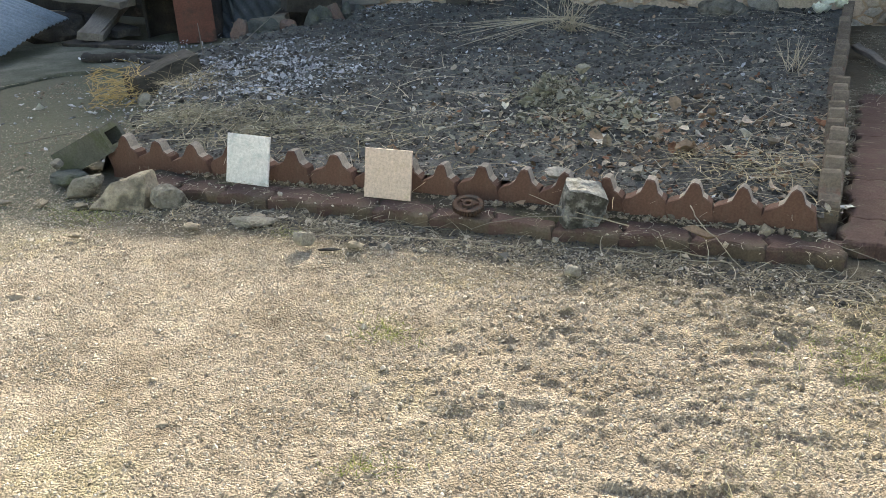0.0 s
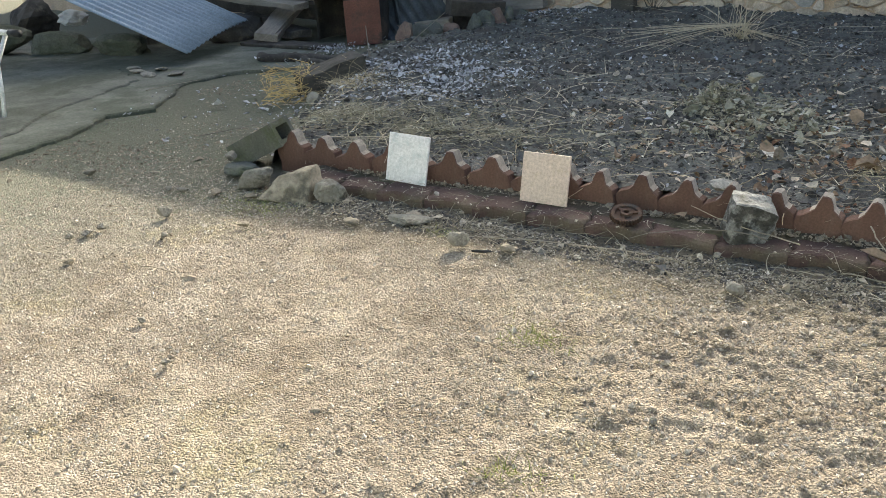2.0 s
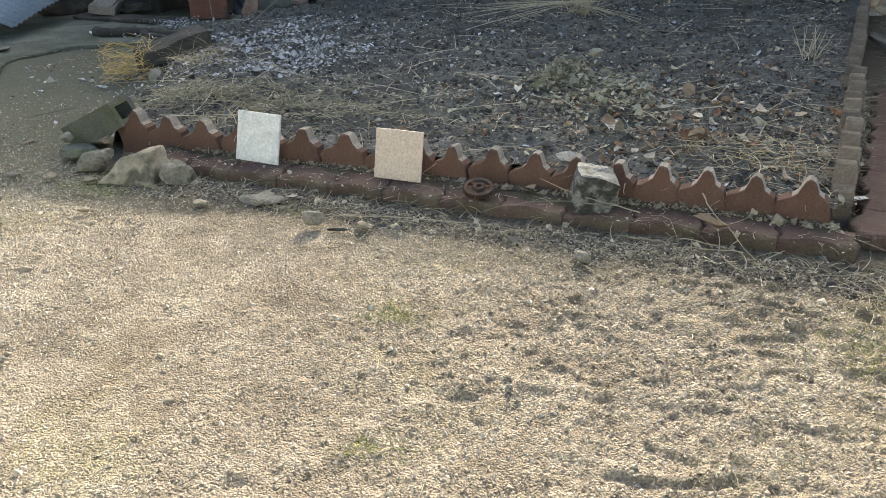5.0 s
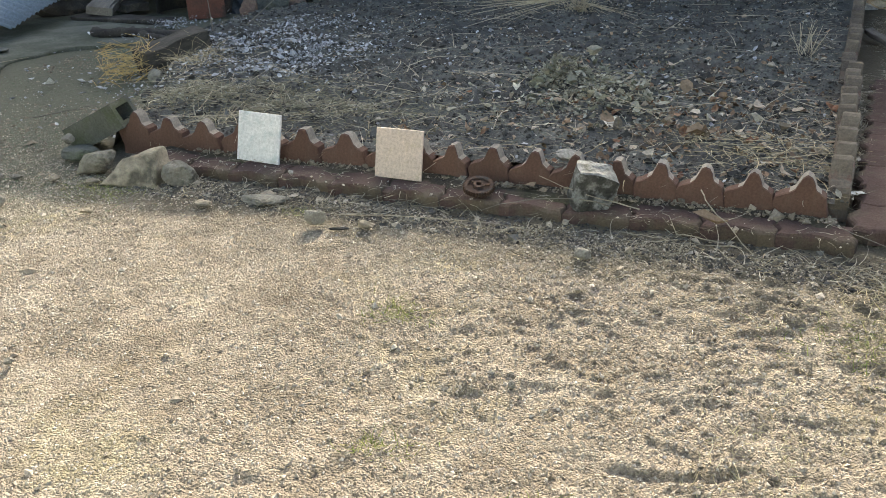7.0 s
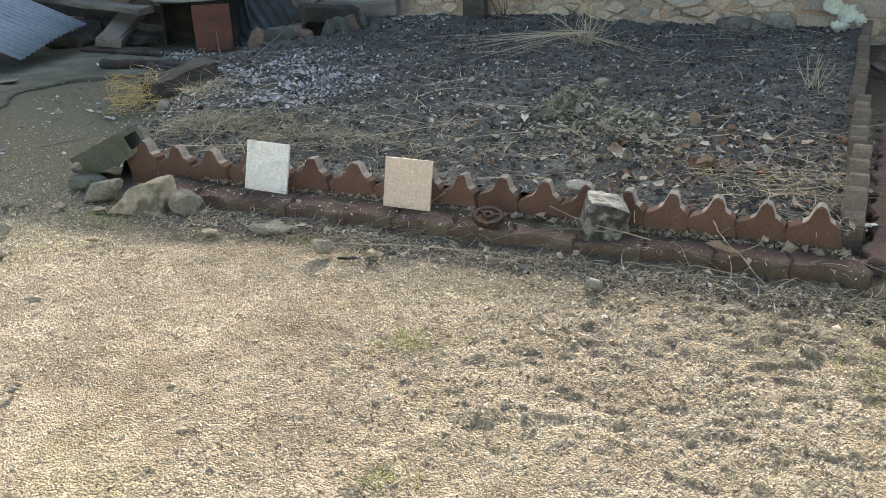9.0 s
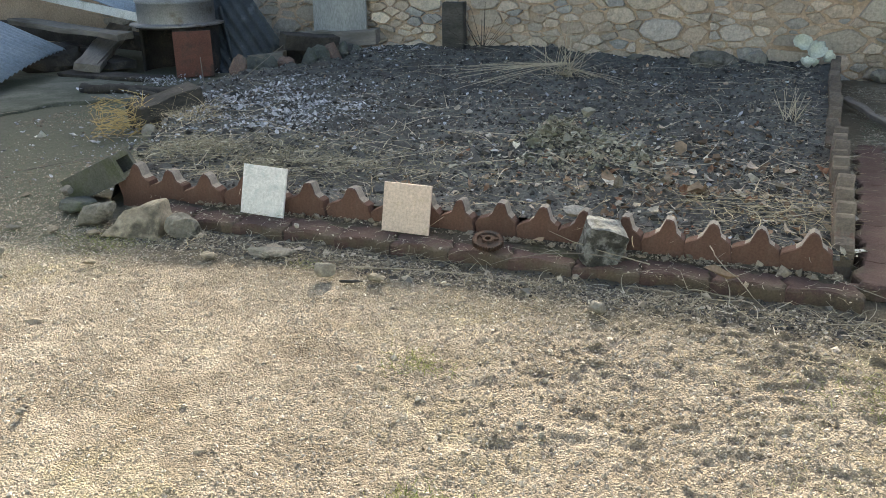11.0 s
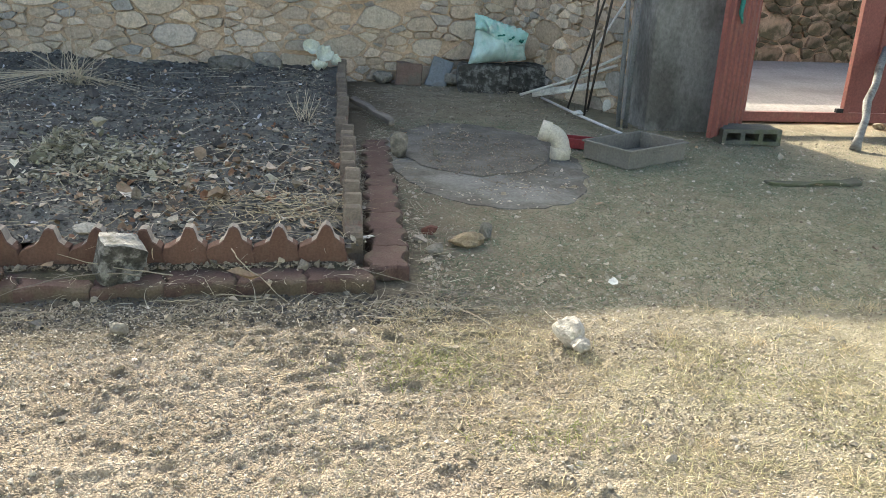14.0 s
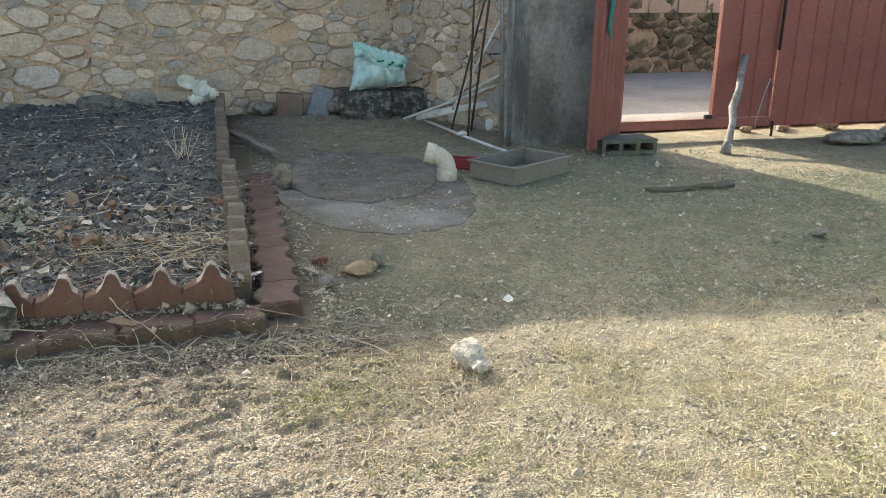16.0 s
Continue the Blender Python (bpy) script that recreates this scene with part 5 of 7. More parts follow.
def sack_sheet(name, spans, outline, depth, crease, mat, seed):
    """A closed soft bag: front and back of a grid between four sides, swollen and creased."""
    nu, nw = spans
    verts, faces = [], []
    for side in (-1, 1):
        for j in range(nw + 1):
            for i in range(nu + 1):
                u, w = 2 * i / nu - 1, j / nw
                x, z = outline(u, w)
                d = depth * max(0.0, 1 - u ** 4) ** 0.5 * max(0.0, math.sin(math.pi * w)) ** 0.55
                d *= 1 + 0.35 * noise.noise(Vector((u * 2.1 + seed, w * 2.4, side)))
                fold = crease * noise.noise(Vector((u * 7 + 2.5 * w + seed, w * 2.5, side * 2.0))) + crease * 0.5 * noise.noise(Vector((u * 17 + seed, w * 6, side)))
                verts.append((x + 0.35 * fold, side * d + fold * (0.2 + 0.8 * min(1, 8 * w * (1 - w))), z + 0.3 * fold))
    m = (nu + 1) * (nw + 1)
    for j in range(nw):
        for i in range(nu):
            a = j * (nu + 1) + i
            faces += [(a, a + 1, a + nu + 2, a + nu + 1), (m + a, m + a + nu + 1, m + a + nu + 2, m + a + 1)]
    rim = list(range(nu + 1)) + [j * (nu + 1) + nu for j in range(1, nw + 1)] + [m - 1 - i for i in range(1, nu + 1)] + [j * (nu + 1) for j in range(nw - 1, 0, -1)]
    faces += [(rim[i], rim[i] + m, rim[(i + 1) % len(rim)] + m, rim[(i + 1) % len(rim)]) for i in range(len(rim))]
    return mesh_of(name, verts, faces, mat, False)


def sack_side(u, w):
    left, right = -0.245 + 0.05 * w, 0.235 - 0.01 * w
    x = (left + right) / 2 + (right - left) / 2 * u * (1 - 0.06 * math.sin(math.pi * w))
    low, high = 0.02 + 0.030 * (u + 1), 0.325 - 0.045 * (u + 1)
    return x, low + (high - low) * w


def flap_side(u, w):
    return -0.01 + (0.205 + 0.02 * w) * u, 0.215 - 0.030 * u - 0.035 * math.sin(3.0 * u + 0.6) * (1 - w) + (0.125 - 0.03 * u) * w


sack = thing("sack", "teal woven plastic sack slumped on stones", "sack", pose(1.52, 6.76, 0.185, -14, 2, -2), sack_sheet("sack", (30, 18), sack_side, 0.125, 0.040, M_SACKPALE, 1.0))
part("flap", sack_sheet("flap", (30, 10), flap_side, 0.022, 0.045, M_SACK, 6.0), sack, pose(0, -0.098, 0.0, 8), "bright teal folded-over mouth")
part("tied_neck", tube("tied_neck", [(-0.04, -0.145, 0.235), (0.02, -0.150, 0.245), (0.06, -0.150, 0.215), (0.10, -0.145, 0.240), (0.16, -0.135, 0.20), (0.19, -0.12, 0.235)], [0.006, 0.010, 0.012, 0.012, 0.012, 0.006], M_ROPE), sack, None, "dark teal tied neck")
for k, (px, sx) in enumerate(((1.42, 0.42), (1.80, 0.40))):
    bm = wobble(subdivided(box_bm((-sx / 2, -0.12, 0), (sx / 2, 0.12, 0.23), 0.03), 3), 0.025, 5, k)
    thing("stone_block", "dark damp stone block under the sack", "stone", pose(px, 6.82, -0.02, 0, 0, -6), from_bm("stone_block", bm, M_ROCK_D))

def leaf_sheet(name, size, cup, seed, mat):
    """A thick crinkled cupped leaf."""
    n, verts, faces = 11, [], []
    for side in (0, 1):
        for j in range(n):
            for i in range(n):
                u, v = 2 * i / (n - 1) - 1, 2 * j / (n - 1) - 1
                u, v = u * math.sqrt(1 - v * v / 2), v * math.sqrt(1 - u * u / 2)
                w = noise.noise(Vector((u * 2.4 + seed, v * 2.4, 0))) * 0.35 + noise.noise(Vector((u * 6, v * 6 + seed, 2))) * 0.14
                verts.append((u * size / 2, v * size / 2 * 0.8, size * (cup * (u * u + v * v) * 0.4 + w * 0.4) - 0.004 * side))
    m = n * n
    for j in range(n - 1):
        for i in range(n - 1):
            a = j * n + i
            faces += [(a, a + 1, a + n + 1, a + n), (m + a, m + a + n, m + a + n + 1, m + a + 1)]
    rim = list(range(n)) + [j * n + n - 1 for j in range(1, n)] + [m - 1 - i for i in range(1, n)] + [j * n for j in range(n - 2, 0, -1)]
    faces += [(rim[i], rim[i] + m, rim[(i + 1) % len(rim)] + m, rim[(i + 1) % len(rim)]) for i in range(len(rim))]
    return mesh_of(name, verts, faces, mat, False)


for k, (px, py, pz, sz, ax, ay) in enumerate(((0.02, 7.0, 0.27, 0.15, 62, 20), (0.11, 6.98, 0.21, 0.17, 48, -25), (0.19, 6.95, 0.17, 0.14, 55, 30), (0.08, 6.90, 0.12, 0.14, 30, 8))):
    thing("cabbage_leaf", "withered pale cabbage leaf heaped at the wall", "vegetable", pose(px, py, pz, ax, ay, 50 * k), leaf_sheet("cabbage_leaf", sz, 0.9, 3.7 * k, M_CABB))

timber("grey weathered stick across the kerb", (0.30, 5.95, 0.06), (0.50, 5.16, 0.05), 0.04, 0.028, M_WOOD, 12, "stick")

# ---- poles, rods, pipe and crate by the gate pillar ----
for k, (p, q, r) in enumerate((((2.10, 5.33, 0.0), (2.06, 5.22, 2.2), 0.017), ((2.06, 5.36, 0.0), (1.96, 5.26, 2.1), 0.015))):
    thing("steel_pole", "grey steel pole leaning by the pillar", "pole", me=tube("steel_pole", [p, q], r, M_STEEL, 12))
for k, (p, q, r) in enumerate((((1.95, 5.75, 0.0), (1.92, 5.55, 1.6), 0.008), ((1.90, 6.0, 0.0), (2.20, 5.7, 1.6), 0.008), ((2.02, 5.9, 0.0), (2.1, 5.6, 1.5), 0.009))):
    thing("stake", "dark thin stake leaning in the corner", "pole", me=tube("stake", [p, q], r, M_DARKROD, 8))
for label, p, q, r in (("white plastic rod leaning across the corner", (1.93, 6.08, 0.14), (2.30, 5.78, 1.02), 0.009), ("long white plastic rod on the ground", (1.78, 6.30, 0.03), (1.95, 5.00, 0.03), 0.010),
                       ("white pipe resting on the gutter", (1.62, 6.35, 0.04), (2.35, 5.85, 0.40), 0.011), ("white rod over the gutter", (1.9, 6.1, 0.2), (2.40, 5.8, 0.52), 0.010)):
    thing("plastic_rod", label, "rod", me=tube("plastic_rod", [p, Vector(p).lerp(Vector(q), 0.5) + Vector((0, 0, -0.006)), q], r, M_WHITE, 8))
verts, faces = [], []
for i in range(9):
    a = math.pi * i / 8
    for x in (0.0, 0.62):
        verts.append((x, 0.055 * math.cos(a), 0.05 * math.sin(a)))
        verts.append((x, 0.049 * math.cos(a), 0.044 * math.sin(a)))
for i in range(8):
    a = 4 * i
    faces += [(a, a + 4, a + 6, a + 2), (a + 1, a + 3, a + 7, a + 5), (a, a + 1, a + 5, a + 4), (a + 2, a + 6, a + 7, a + 3)]
faces += [(0, 2, 3, 1), (32, 33, 35, 34)]
thing("gutter", "length of white plastic gutter lying upside down", "gutter", frame_at((1.74, 6.36, 0.03), (0.50, -0.33, 0.14), (0.33, 0.5, 0)), mesh_of("gutter", verts, faces, M_WHITE, False))
stone("crumpled white paper in the corner", (0.07, 0.05, 0.09), M_WHITE, pose(2.06, 5.62, 0.06), 210, "paper_scrap", 8, "paper")
stone("crumpled white cloth on the rod", (0.08, 0.05, 0.04), M_WHITE, pose(1.86, 5.62, 0.025), 211, "cloth_scrap", 9, "cloth")
pipe = thing("pipe_elbow", "beige plastic drain elbow rising from the ground", "pipe", pose(1.385, 4.45, 0.0, 0, 0, -17))
part("collar", lathe("collar", [(0.050, -0.02), (0.0585, -0.02), (0.0585, 0.060), (0.0545, 0.066), (0.050, 0.066)], M_PVC, 28), pipe)
bend = [(-0.085 * (1 - math.cos(a)), 0, 0.060 + 0.085 * math.sin(a)) for a in [radians(80) * i / 10 for i in range(11)]]
end = Vector(bend[-1])
dirn = (Vector(bend[-1]) - Vector(bend[-2])).normalized()
part("bend", tube("bend", bend, 0.0505, M_PVC, 28, False), pipe)
part("socket", lathe("socket", [(0.0505, -0.004), (0.0575, 0.0), (0.0575, 0.052), (0.052, 0.053), (0.047, 0.040), (0.0465, -0.02)], M_PVC, 28), pipe,
     Matrix.Translation(end) @ dirn.to_track_quat('Z', 'Y').to_matrix().to_4x4(), "open socket end")

crate = thing("tray", "grey-brown plastic planting tray on the yard", "tray", pose(1.83, 4.46, 0.0, 0, 0, 30))
cw, cd, ch = 0.50, 0.33, 0.105
part("bottom", box("bottom", (-cw / 2, -cd / 2, 0.0), (cw / 2, cd / 2, 0.008), M_CRATE, 0.002), crate)
for nm, lo, hi in (("side", (-cw / 2, -cd / 2, 0.006), (cw / 2, -cd / 2 + 0.008, ch)), ("side", (-cw / 2, cd / 2 - 0.008, 0.006), (cw / 2, cd / 2, ch)),
                   ("end_wall", (-cw / 2, -cd / 2 + 0.008, 0.006), (-cw / 2 + 0.008, cd / 2 - 0.008, ch)), ("end_wall", (cw / 2 - 0.008, -cd / 2 + 0.008, 0.006), (cw / 2, cd / 2 - 0.008, ch))):
    part(nm, box(nm, lo, hi, M_CRATE, 0.002), crate)
for lo, hi in (((-cw / 2 - 0.012, -cd / 2 - 0.012, ch - 0.012), (cw / 2 + 0.012, -cd / 2 + 0.002, ch)), ((-cw / 2 - 0.012, cd / 2 - 0.002, ch - 0.012), (cw / 2 + 0.012, cd / 2 + 0.012, ch)),
               ((-cw / 2 - 0.012, -cd / 2 + 0.002, ch - 0.012), (-cw / 2 + 0.002, cd / 2 - 0.002, ch)), ((cw / 2 - 0.002, -cd / 2 + 0.002, ch - 0.012), (cw / 2 + 0.012, cd / 2 - 0.002, ch))):
    part("rim", box("rim", lo, hi, M_CRATE, 0.003), crate)
part("grip", box("grip", (-0.05, -cd / 2 - 0.008, 0.07), (0.05, -cd / 2 - 0.0005, 0.082), M_CRATE, 0.003), crate)
red = thing("plastic_basket", "red plastic basket lying beside the tray", "basket", pose(1.60, 4.72, 0.0, 0, 0, -25))
part("bottom", box("bottom", (-0.10, -0.05, 0.0), (0.10, 0.05, 0.008), M_REDPL, 0.002), red)
for lo, hi in (((-0.11, -0.06, 0.005), (0.11, -0.05, 0.06)), ((-0.11, 0.05, 0.005), (0.11, 0.06, 0.06)), ((-0.11, -0.05, 0.005), (-0.10, 0.05, 0.06)), ((0.10, -0.05, 0.005), (0.11, 0.05, 0.06))):
    part("side", box("side", lo, hi, M_REDPL, 0.003), red)

# ---- red steel gate ----
def ribbed(name, wide, high, mat, pitch=0.105):
    """Steel sheet with narrow pressed ribs; from x = 0 to wide, z = 0 to high, face towards -y."""
    prof, x = [(0.0, 0.0)], 0.0
    while x + pitch < wide:
        prof += [(x + pitch - 0.024, 0.0), (x + pitch - 0.016, -0.012), (x + pitch - 0.004, -0.012), (x + pitch, 0.0)]
        x += pitch
    prof.append((wide, 0.0))
    n = len(prof)
    verts = [(px, py + off, z) for off in (0.0, 0.003) for z in (0.0, high) for px, py in prof]
    faces = []
    for i in range(n - 1):
        faces += [(i, i + 1, n + i + 1, n + i), (2 * n + i, 3 * n + i, 3 * n + i + 1, 2 * n + i + 1), (i, 2 * n + i, 2 * n + i + 1, i + 1), (n + i, n + i + 1, 3 * n + i + 1, 3 * n + i)]
    faces += [(0, n, 3 * n, 2 * n), (n - 1, 3 * n - 1, 4 * n - 1, 2 * n - 1)]
    return mesh_of(name, verts, faces, mat)


GY_ = 5.30
gate = thing("gate", "closed red ribbed steel gate leaf with bottom rail", "gate", pose(0, GY_, 0))
part("bottom_rail", box("bottom_rail", (2.80, -0.02, 0.068), (4.16, 0.02, 0.135), M_GATE, 0.004), gate)
part("stile", box("stile", (2.885, -0.02, 0.137), (2.925, 0.02, 2.05), M_GATE, 0.004), gate)
part("stile", box("stile", (3.655, -0.022, 0.137), (3.700, 0.022, 2.05), M_GATE, 0.004), gate)
part("panel", ribbed("panel", 0.45, 1.93, M_GATE, 0.15), gate, pose(3.705, -0.004, 0.137))
part("latch", box("latch", (3.60, -0.030, 0.137), (3.652, 0.0, 0.165), M_BLACK, 0.004), gate, pose(0, 0, 0, 0, 0, 0), "dark iron stop")
gate2 = thing("gate", "wide red ribbed steel gate leaf over lit ground", "gate", pose(4.18, GY_, 0))
part("panel", ribbed("panel", 2.12, 2.0, M_GATE, 0.15), gate2, pose(0.0, -0.004, 0.062))
part("stile", box("stile", (-0.018, -0.024, 0.062), (0.02, 0.02, 2.06), M_GATE, 0.004), gate2)
part("bolt", tube("bolt", [(-0.03, -0.04, 0.62), (-0.03, -0.04, 1.5)], 0.012, M_BLACK, 8), gate2, None, "dark iron slide bolt")
part("bolt_rod", tube("bolt_rod", [(0.0, -0.03, -0.01), (0.0, -0.03, 0.10)], 0.010, M_BLACK, 8), gate2)
H0, H1 = Vector((2.91, GY_ - 0.03, 0)), Vector((2.455, 4.80, 0))
wicket = thing("wicket_door", "open red ribbed steel wicket door", "door", frame_at((H1.x, H1.y, 0.05), H0 - H1, (-(H0 - H1).y, (H0 - H1).x, 0)))
wl = (H0 - H1).length
part("panel", ribbed("panel", wl, 1.95, M_GATE, 0.098), wicket)
part("rail", box("rail", (0.0, 0.004, 0.0), (wl, 0.03, 0.04), M_GATE, 0.003), wicket)
part("stile", box("stile", (0.0, 0.004, 0.04), (0.035, 0.03, 1.95), M_GATE, 0.003), wicket)
part("stile", box("stile", (wl - 0.035, 0.004, 0.04), (wl, 0.03, 1.95), M_GATE, 0.003), wicket)
cord = thing("cord", "teal cord tied to the wicket door", "cord", me=tube("cord", [(2.60, 4.92, 1.15), (2.59, 4.90, 0.95), (2.57, 4.88, 0.80), (2.585, 4.87, 0.74)], [0.012, 0.016, 0.014, 0.006], M_ROPE))
thing("prop_log", "silvery crooked log propping the gate", "log",
      me=tube("prop_log", [(3.43, 4.755, 0.0), (3.47, 4.80, 0.05), (3.55, 4.88, 0.17), (3.60, 4.97, 0.27), (3.70, 5.06, 0.37), (3.76, 5.14, 0.47), (3.85, 5.235, 0.585)], [0.036, 0.027, 0.024, 0.028, 0.024, 0.027, 0.023], M_BARK, 12))
thing("wire", "bent dark wire hanging at the gate", "wire", me=tube("wire", [(3.98, 5.20, 0.07), (3.96, 5.18, 0.12), (4.05, 5.24, 0.30), (4.10, 5.25, 0.42), (4.13, 5.25, 0.36)], 0.005, M_STEEL, 6))
timber("mossy plank lying flat on the yard", (2.37, 3.93, 0.004), (2.91, 3.93, 0.005), 0.075, 0.02, M_MOSSW, 14)
for k, (px, py, sx, sz) in enumerate(((4.55, 4.85, 0.55, 0.15), (5.05, 4.9, 0.5, 0.16), (4.85, 5.45, 0.3, 0.12), (4.1, 5.45, 0.2, 0.10), (4.45, 5.5, 0.26, 0.1))):
    stone("mossy grey stone under the gate", (sx, sx * 0.5, sz), M_ROCK, pose(px, py, -0.02, 0, 0, 10 * k), 230 + k, planes=10)


# ---- dry stalks standing in the bed ----
def stalk_clump(label, at, specs, mat, name="dead_plant"):
    """A clump of long dry stalks, each a bent tapering tube, joined in one mesh."""
    verts, faces = [], []
    for base, tip, sag, r in specs:
        b, t = Vector(base), Vector(tip)
        pts = [b.lerp(t, k / 5) + Vector((0, 0, -sag * (k / 5) ** 2)) for k in range(6)]
        o = len(verts)
        for i, p in enumerate(pts):
            d = (pts[min(i + 1, 5)] - pts[max(i - 1, 0)]).normalized()
            s = d.orthogonal().normalized()
            u = d.cross(s)
            rr = r * (1 - 0.12 * i)
            for k in range(4):
                a = math.pi / 2 * k
                verts.append(p + (s * math.cos(a) + u * math.sin(a)) * rr)
        for i in range(5):
            for k in range(4):
                a, c = o + i * 4 + k, o + i * 4 + (k + 1) % 4
                faces.append((a, c, c + 4, a + 4))
    return thing(name, label, "dead plant", at, mesh_of(name, verts, faces, mat))


srng = random.Random(77)
specs = []
for k in range(40):
    a = srng.uniform(0, 2 * math.pi)
    ln = srng.uniform(0.12, 0.42)
    up = srng.uniform(0.05, 0.40)
    specs.append(((srng.gauss(0, 0.04), srng.gauss(0, 0.04), 0), (ln * math.cos(a), ln * math.sin(a), up), srng.uniform(0, 0.12), srng.uniform(0.0014, 0.0028)))
for k in range(17):
    a = radians(srng.uniform(150, 238))
    ln = srng.uniform(0.5, 1.05)
    specs.append(((srng.gauss(0, 0.05), srng.gauss(0, 0.05), 0.10), (ln * math.cos(a), ln * math.sin(a) * 1.2, srng.uniform(0.02, 0.10)), 0.05, 0.0026))
for k in range(8):
    a = radians(srng.uniform(-30, 25))
    ln = srng.uniform(0.3, 0.6)
    specs.append(((0, 0, 0.08), (ln * math.cos(a), ln * math.sin(a) - 0.1, 0.03), 0.02, 0.0024))
for k in range(12):
    specs.append(((srng.gauss(0, 0.06), srng.gauss(0, 0.05), 0), (srng.gauss(0, 0.10), srng.gauss(0, 0.08), srng.uniform(0.25, 0.55)), 0.0, 0.0022))
specs.append(((0.0, 0.02, 0), (0.06, 0.05, 1.3), 0.0, 0.003))
stalk_clump("dry straw-coloured plant clump collapsed on the soil", pose(-1.61, 6.10, 0.08), [(b, t, s, r * 1.25) for b, t, s, r in specs], M_REED)
stalk_clump("tuft of pale broken stalks standing in the bed", pose(-0.03, 4.98, 0.08), [((srng.gauss(0, 0.03), srng.gauss(0, 0.03), 0), (srng.gauss(-0.01, 0.06), srng.gauss(0, 0.05), srng.uniform(0.08, 0.21)), 0.0, 0.0032) for _ in range(15)], M_REED)
stalk_clump("leafless twiggy weed before the stone wall", pose(-2.55, 7.0, 0.1), [((srng.gauss(0, 0.02), 0, 0), (srng.gauss(0, 0.22), srng.gauss(-0.05, 0.05), srng.uniform(0.2, 0.5)), 0.0, 0.003) for _ in range(18)], M_DARKROD)
stalk_clump("thin grey sticks stuck by the ash heap", pose(-3.75, 4.95, 0.06), [((0, 0, 0), (0.32, 0.25, 0.30), 0.0, 0.006), ((-0.05, -0.2, 0), (-0.06, -0.2, 0.26), 0.0, 0.006), ((0.1, -0.3, 0), (0.4, 0.2, 0.05), 0.0, 0.005)], M_WOOD)

# coil of straw beside the beam
coil = []
for k in range(210):
    a, r = srng.uniform(0, 6.28), abs(srng.gauss(0.108, 0.038))
    da, z = srng.uniform(0.5, 1.3), srng.uniform(0.0, 0.19)
    coil.append(((r * math.cos(a), r * math.sin(a) * 1.15, z), (r * math.cos(a + da) * 1.1, r * math.sin(a + da) * 1.2, z + srng.uniform(-0.03, 0.05)), srng.uniform(-0.02, 0.03), 0.0027))
stalk_clump("golden coil of straw rope beside the bed", pose(-3.70, 3.80, 0.01), coil, M_GOLD, "straw_coil")

# fallen twigs across the border
twigs = [((0.62, 2.38, 0.03), (0.28, 2.52, 0.03), (0.13, 2.60, 0.075)), ((0.55, 2.18, 0.015), (0.42, 2.42, 0.03), (0.24, 2.52, 0.02)), ((-0.28, 2.66, 0.12), (-0.24, 2.56, 0.10), (-0.09, 2.42, 0.02)),
         ((-0.55, 2.53, 0.075), (-0.75, 2.60, 0.09), (-0.98, 2.50, 0.02)), ((-0.45, 2.56, 0.07), (-0.62, 2.54, 0.09), (-0.82, 2.62, 0.12)), ((-2.45, 1.62, 0.01), (-2.35, 1.60, 0.015), (-2.22, 1.63, 0.01)),
         ((-3.55, 2.92, 0.02), (-3.45, 3.10, 0.025), (-3.40, 3.22, 0.02)), ((-1.45, 2.30, 0.02), (-1.1, 2.38, 0.03), (-0.8, 2.40, 0.02)), ((-4.75, 3.55, 0.05), (-4.72, 3.75, 0.055), (-4.66, 3.95, 0.05))]
for k, pts in enumerate(twigs):
    fine = []
    for i in range(9):
        t = i / 8
        a, b, c = (Vector(p) for p in pts)
        fine.append(a.lerp(b, t).lerp(b.lerp(c, t), t) + Vector((srng.gauss(0, 0.004), srng.gauss(0, 0.004), abs(srng.gauss(0, 0.002)))))
    thing("twig", "thin pale dry twig lying by the border", "twig", me=tube("twig", fine, [0.0024 - 0.00016 * i for i in range(9)], M_LITTER if k % 3 else M_WOOD, 6))

# single bits one can pick out
def curl_thing(name, label, category, x, y, z, s, mat, seed):
    return thing(name, label, category, me=curls(name, np.array([x]), np.array([y]), np.array([z]), np.array([s]), mat, seed, 0.7))


curl_thing("dead_leaf", "curled tan leaf resting on the pavers", "leaf", -0.235, 2.53, 0.058, 0.045, M_LEAF, 4)
curl_thing("dead_leaf", "curled orange leaf by the edging", "leaf", -0.87, 2.67, 0.055, 0.045, M_LEAF, 9)
curl_thing("dead_leaf", "red-brown leaf lying in the bed", "leaf", -0.38, 3.28, 0.11, 0.06, M_LEAF, 12)
curl_thing("dead_leaf", "curled orange-brown leaf lying in the bed", "leaf", -0.52, 3.95, 0.12, 0.055, M_LEAF, 21)
curl_thing("dead_leaf", "dry brown leaf lying on the dark soil", "leaf", -0.75, 3.35, 0.11, 0.05, M_LEAF, 22)
curl_thing("paper_scrap", "scrap of white paper on the shaded yard", "paper", 1.03, 2.575, 0.006, 0.026, M_WHITE, 3)
curl_thing("paper_scrap", "white plastic strip on the yard", "paper", -4.05, 3.52, 0.006, 0.045, M_WHITE, 5)
curl_thing("paper_scrap", "white torn plastic by the edging corner", "paper", 0.20, 2.98, 0.03, 0.04, M_WHITE, 7)
stone("small white pebble on the pavers", (0.03, 0.024, 0.022), M_ROCK_P, pose(-1.79, 2.560, 0.042), 240, "pebble", category="pebble")
stone("small white pebble on the sand", (0.024, 0.02, 0.018), M_ROCK_P, pose(-1.095, 1.70, -0.002), 241, "pebble", category="pebble")
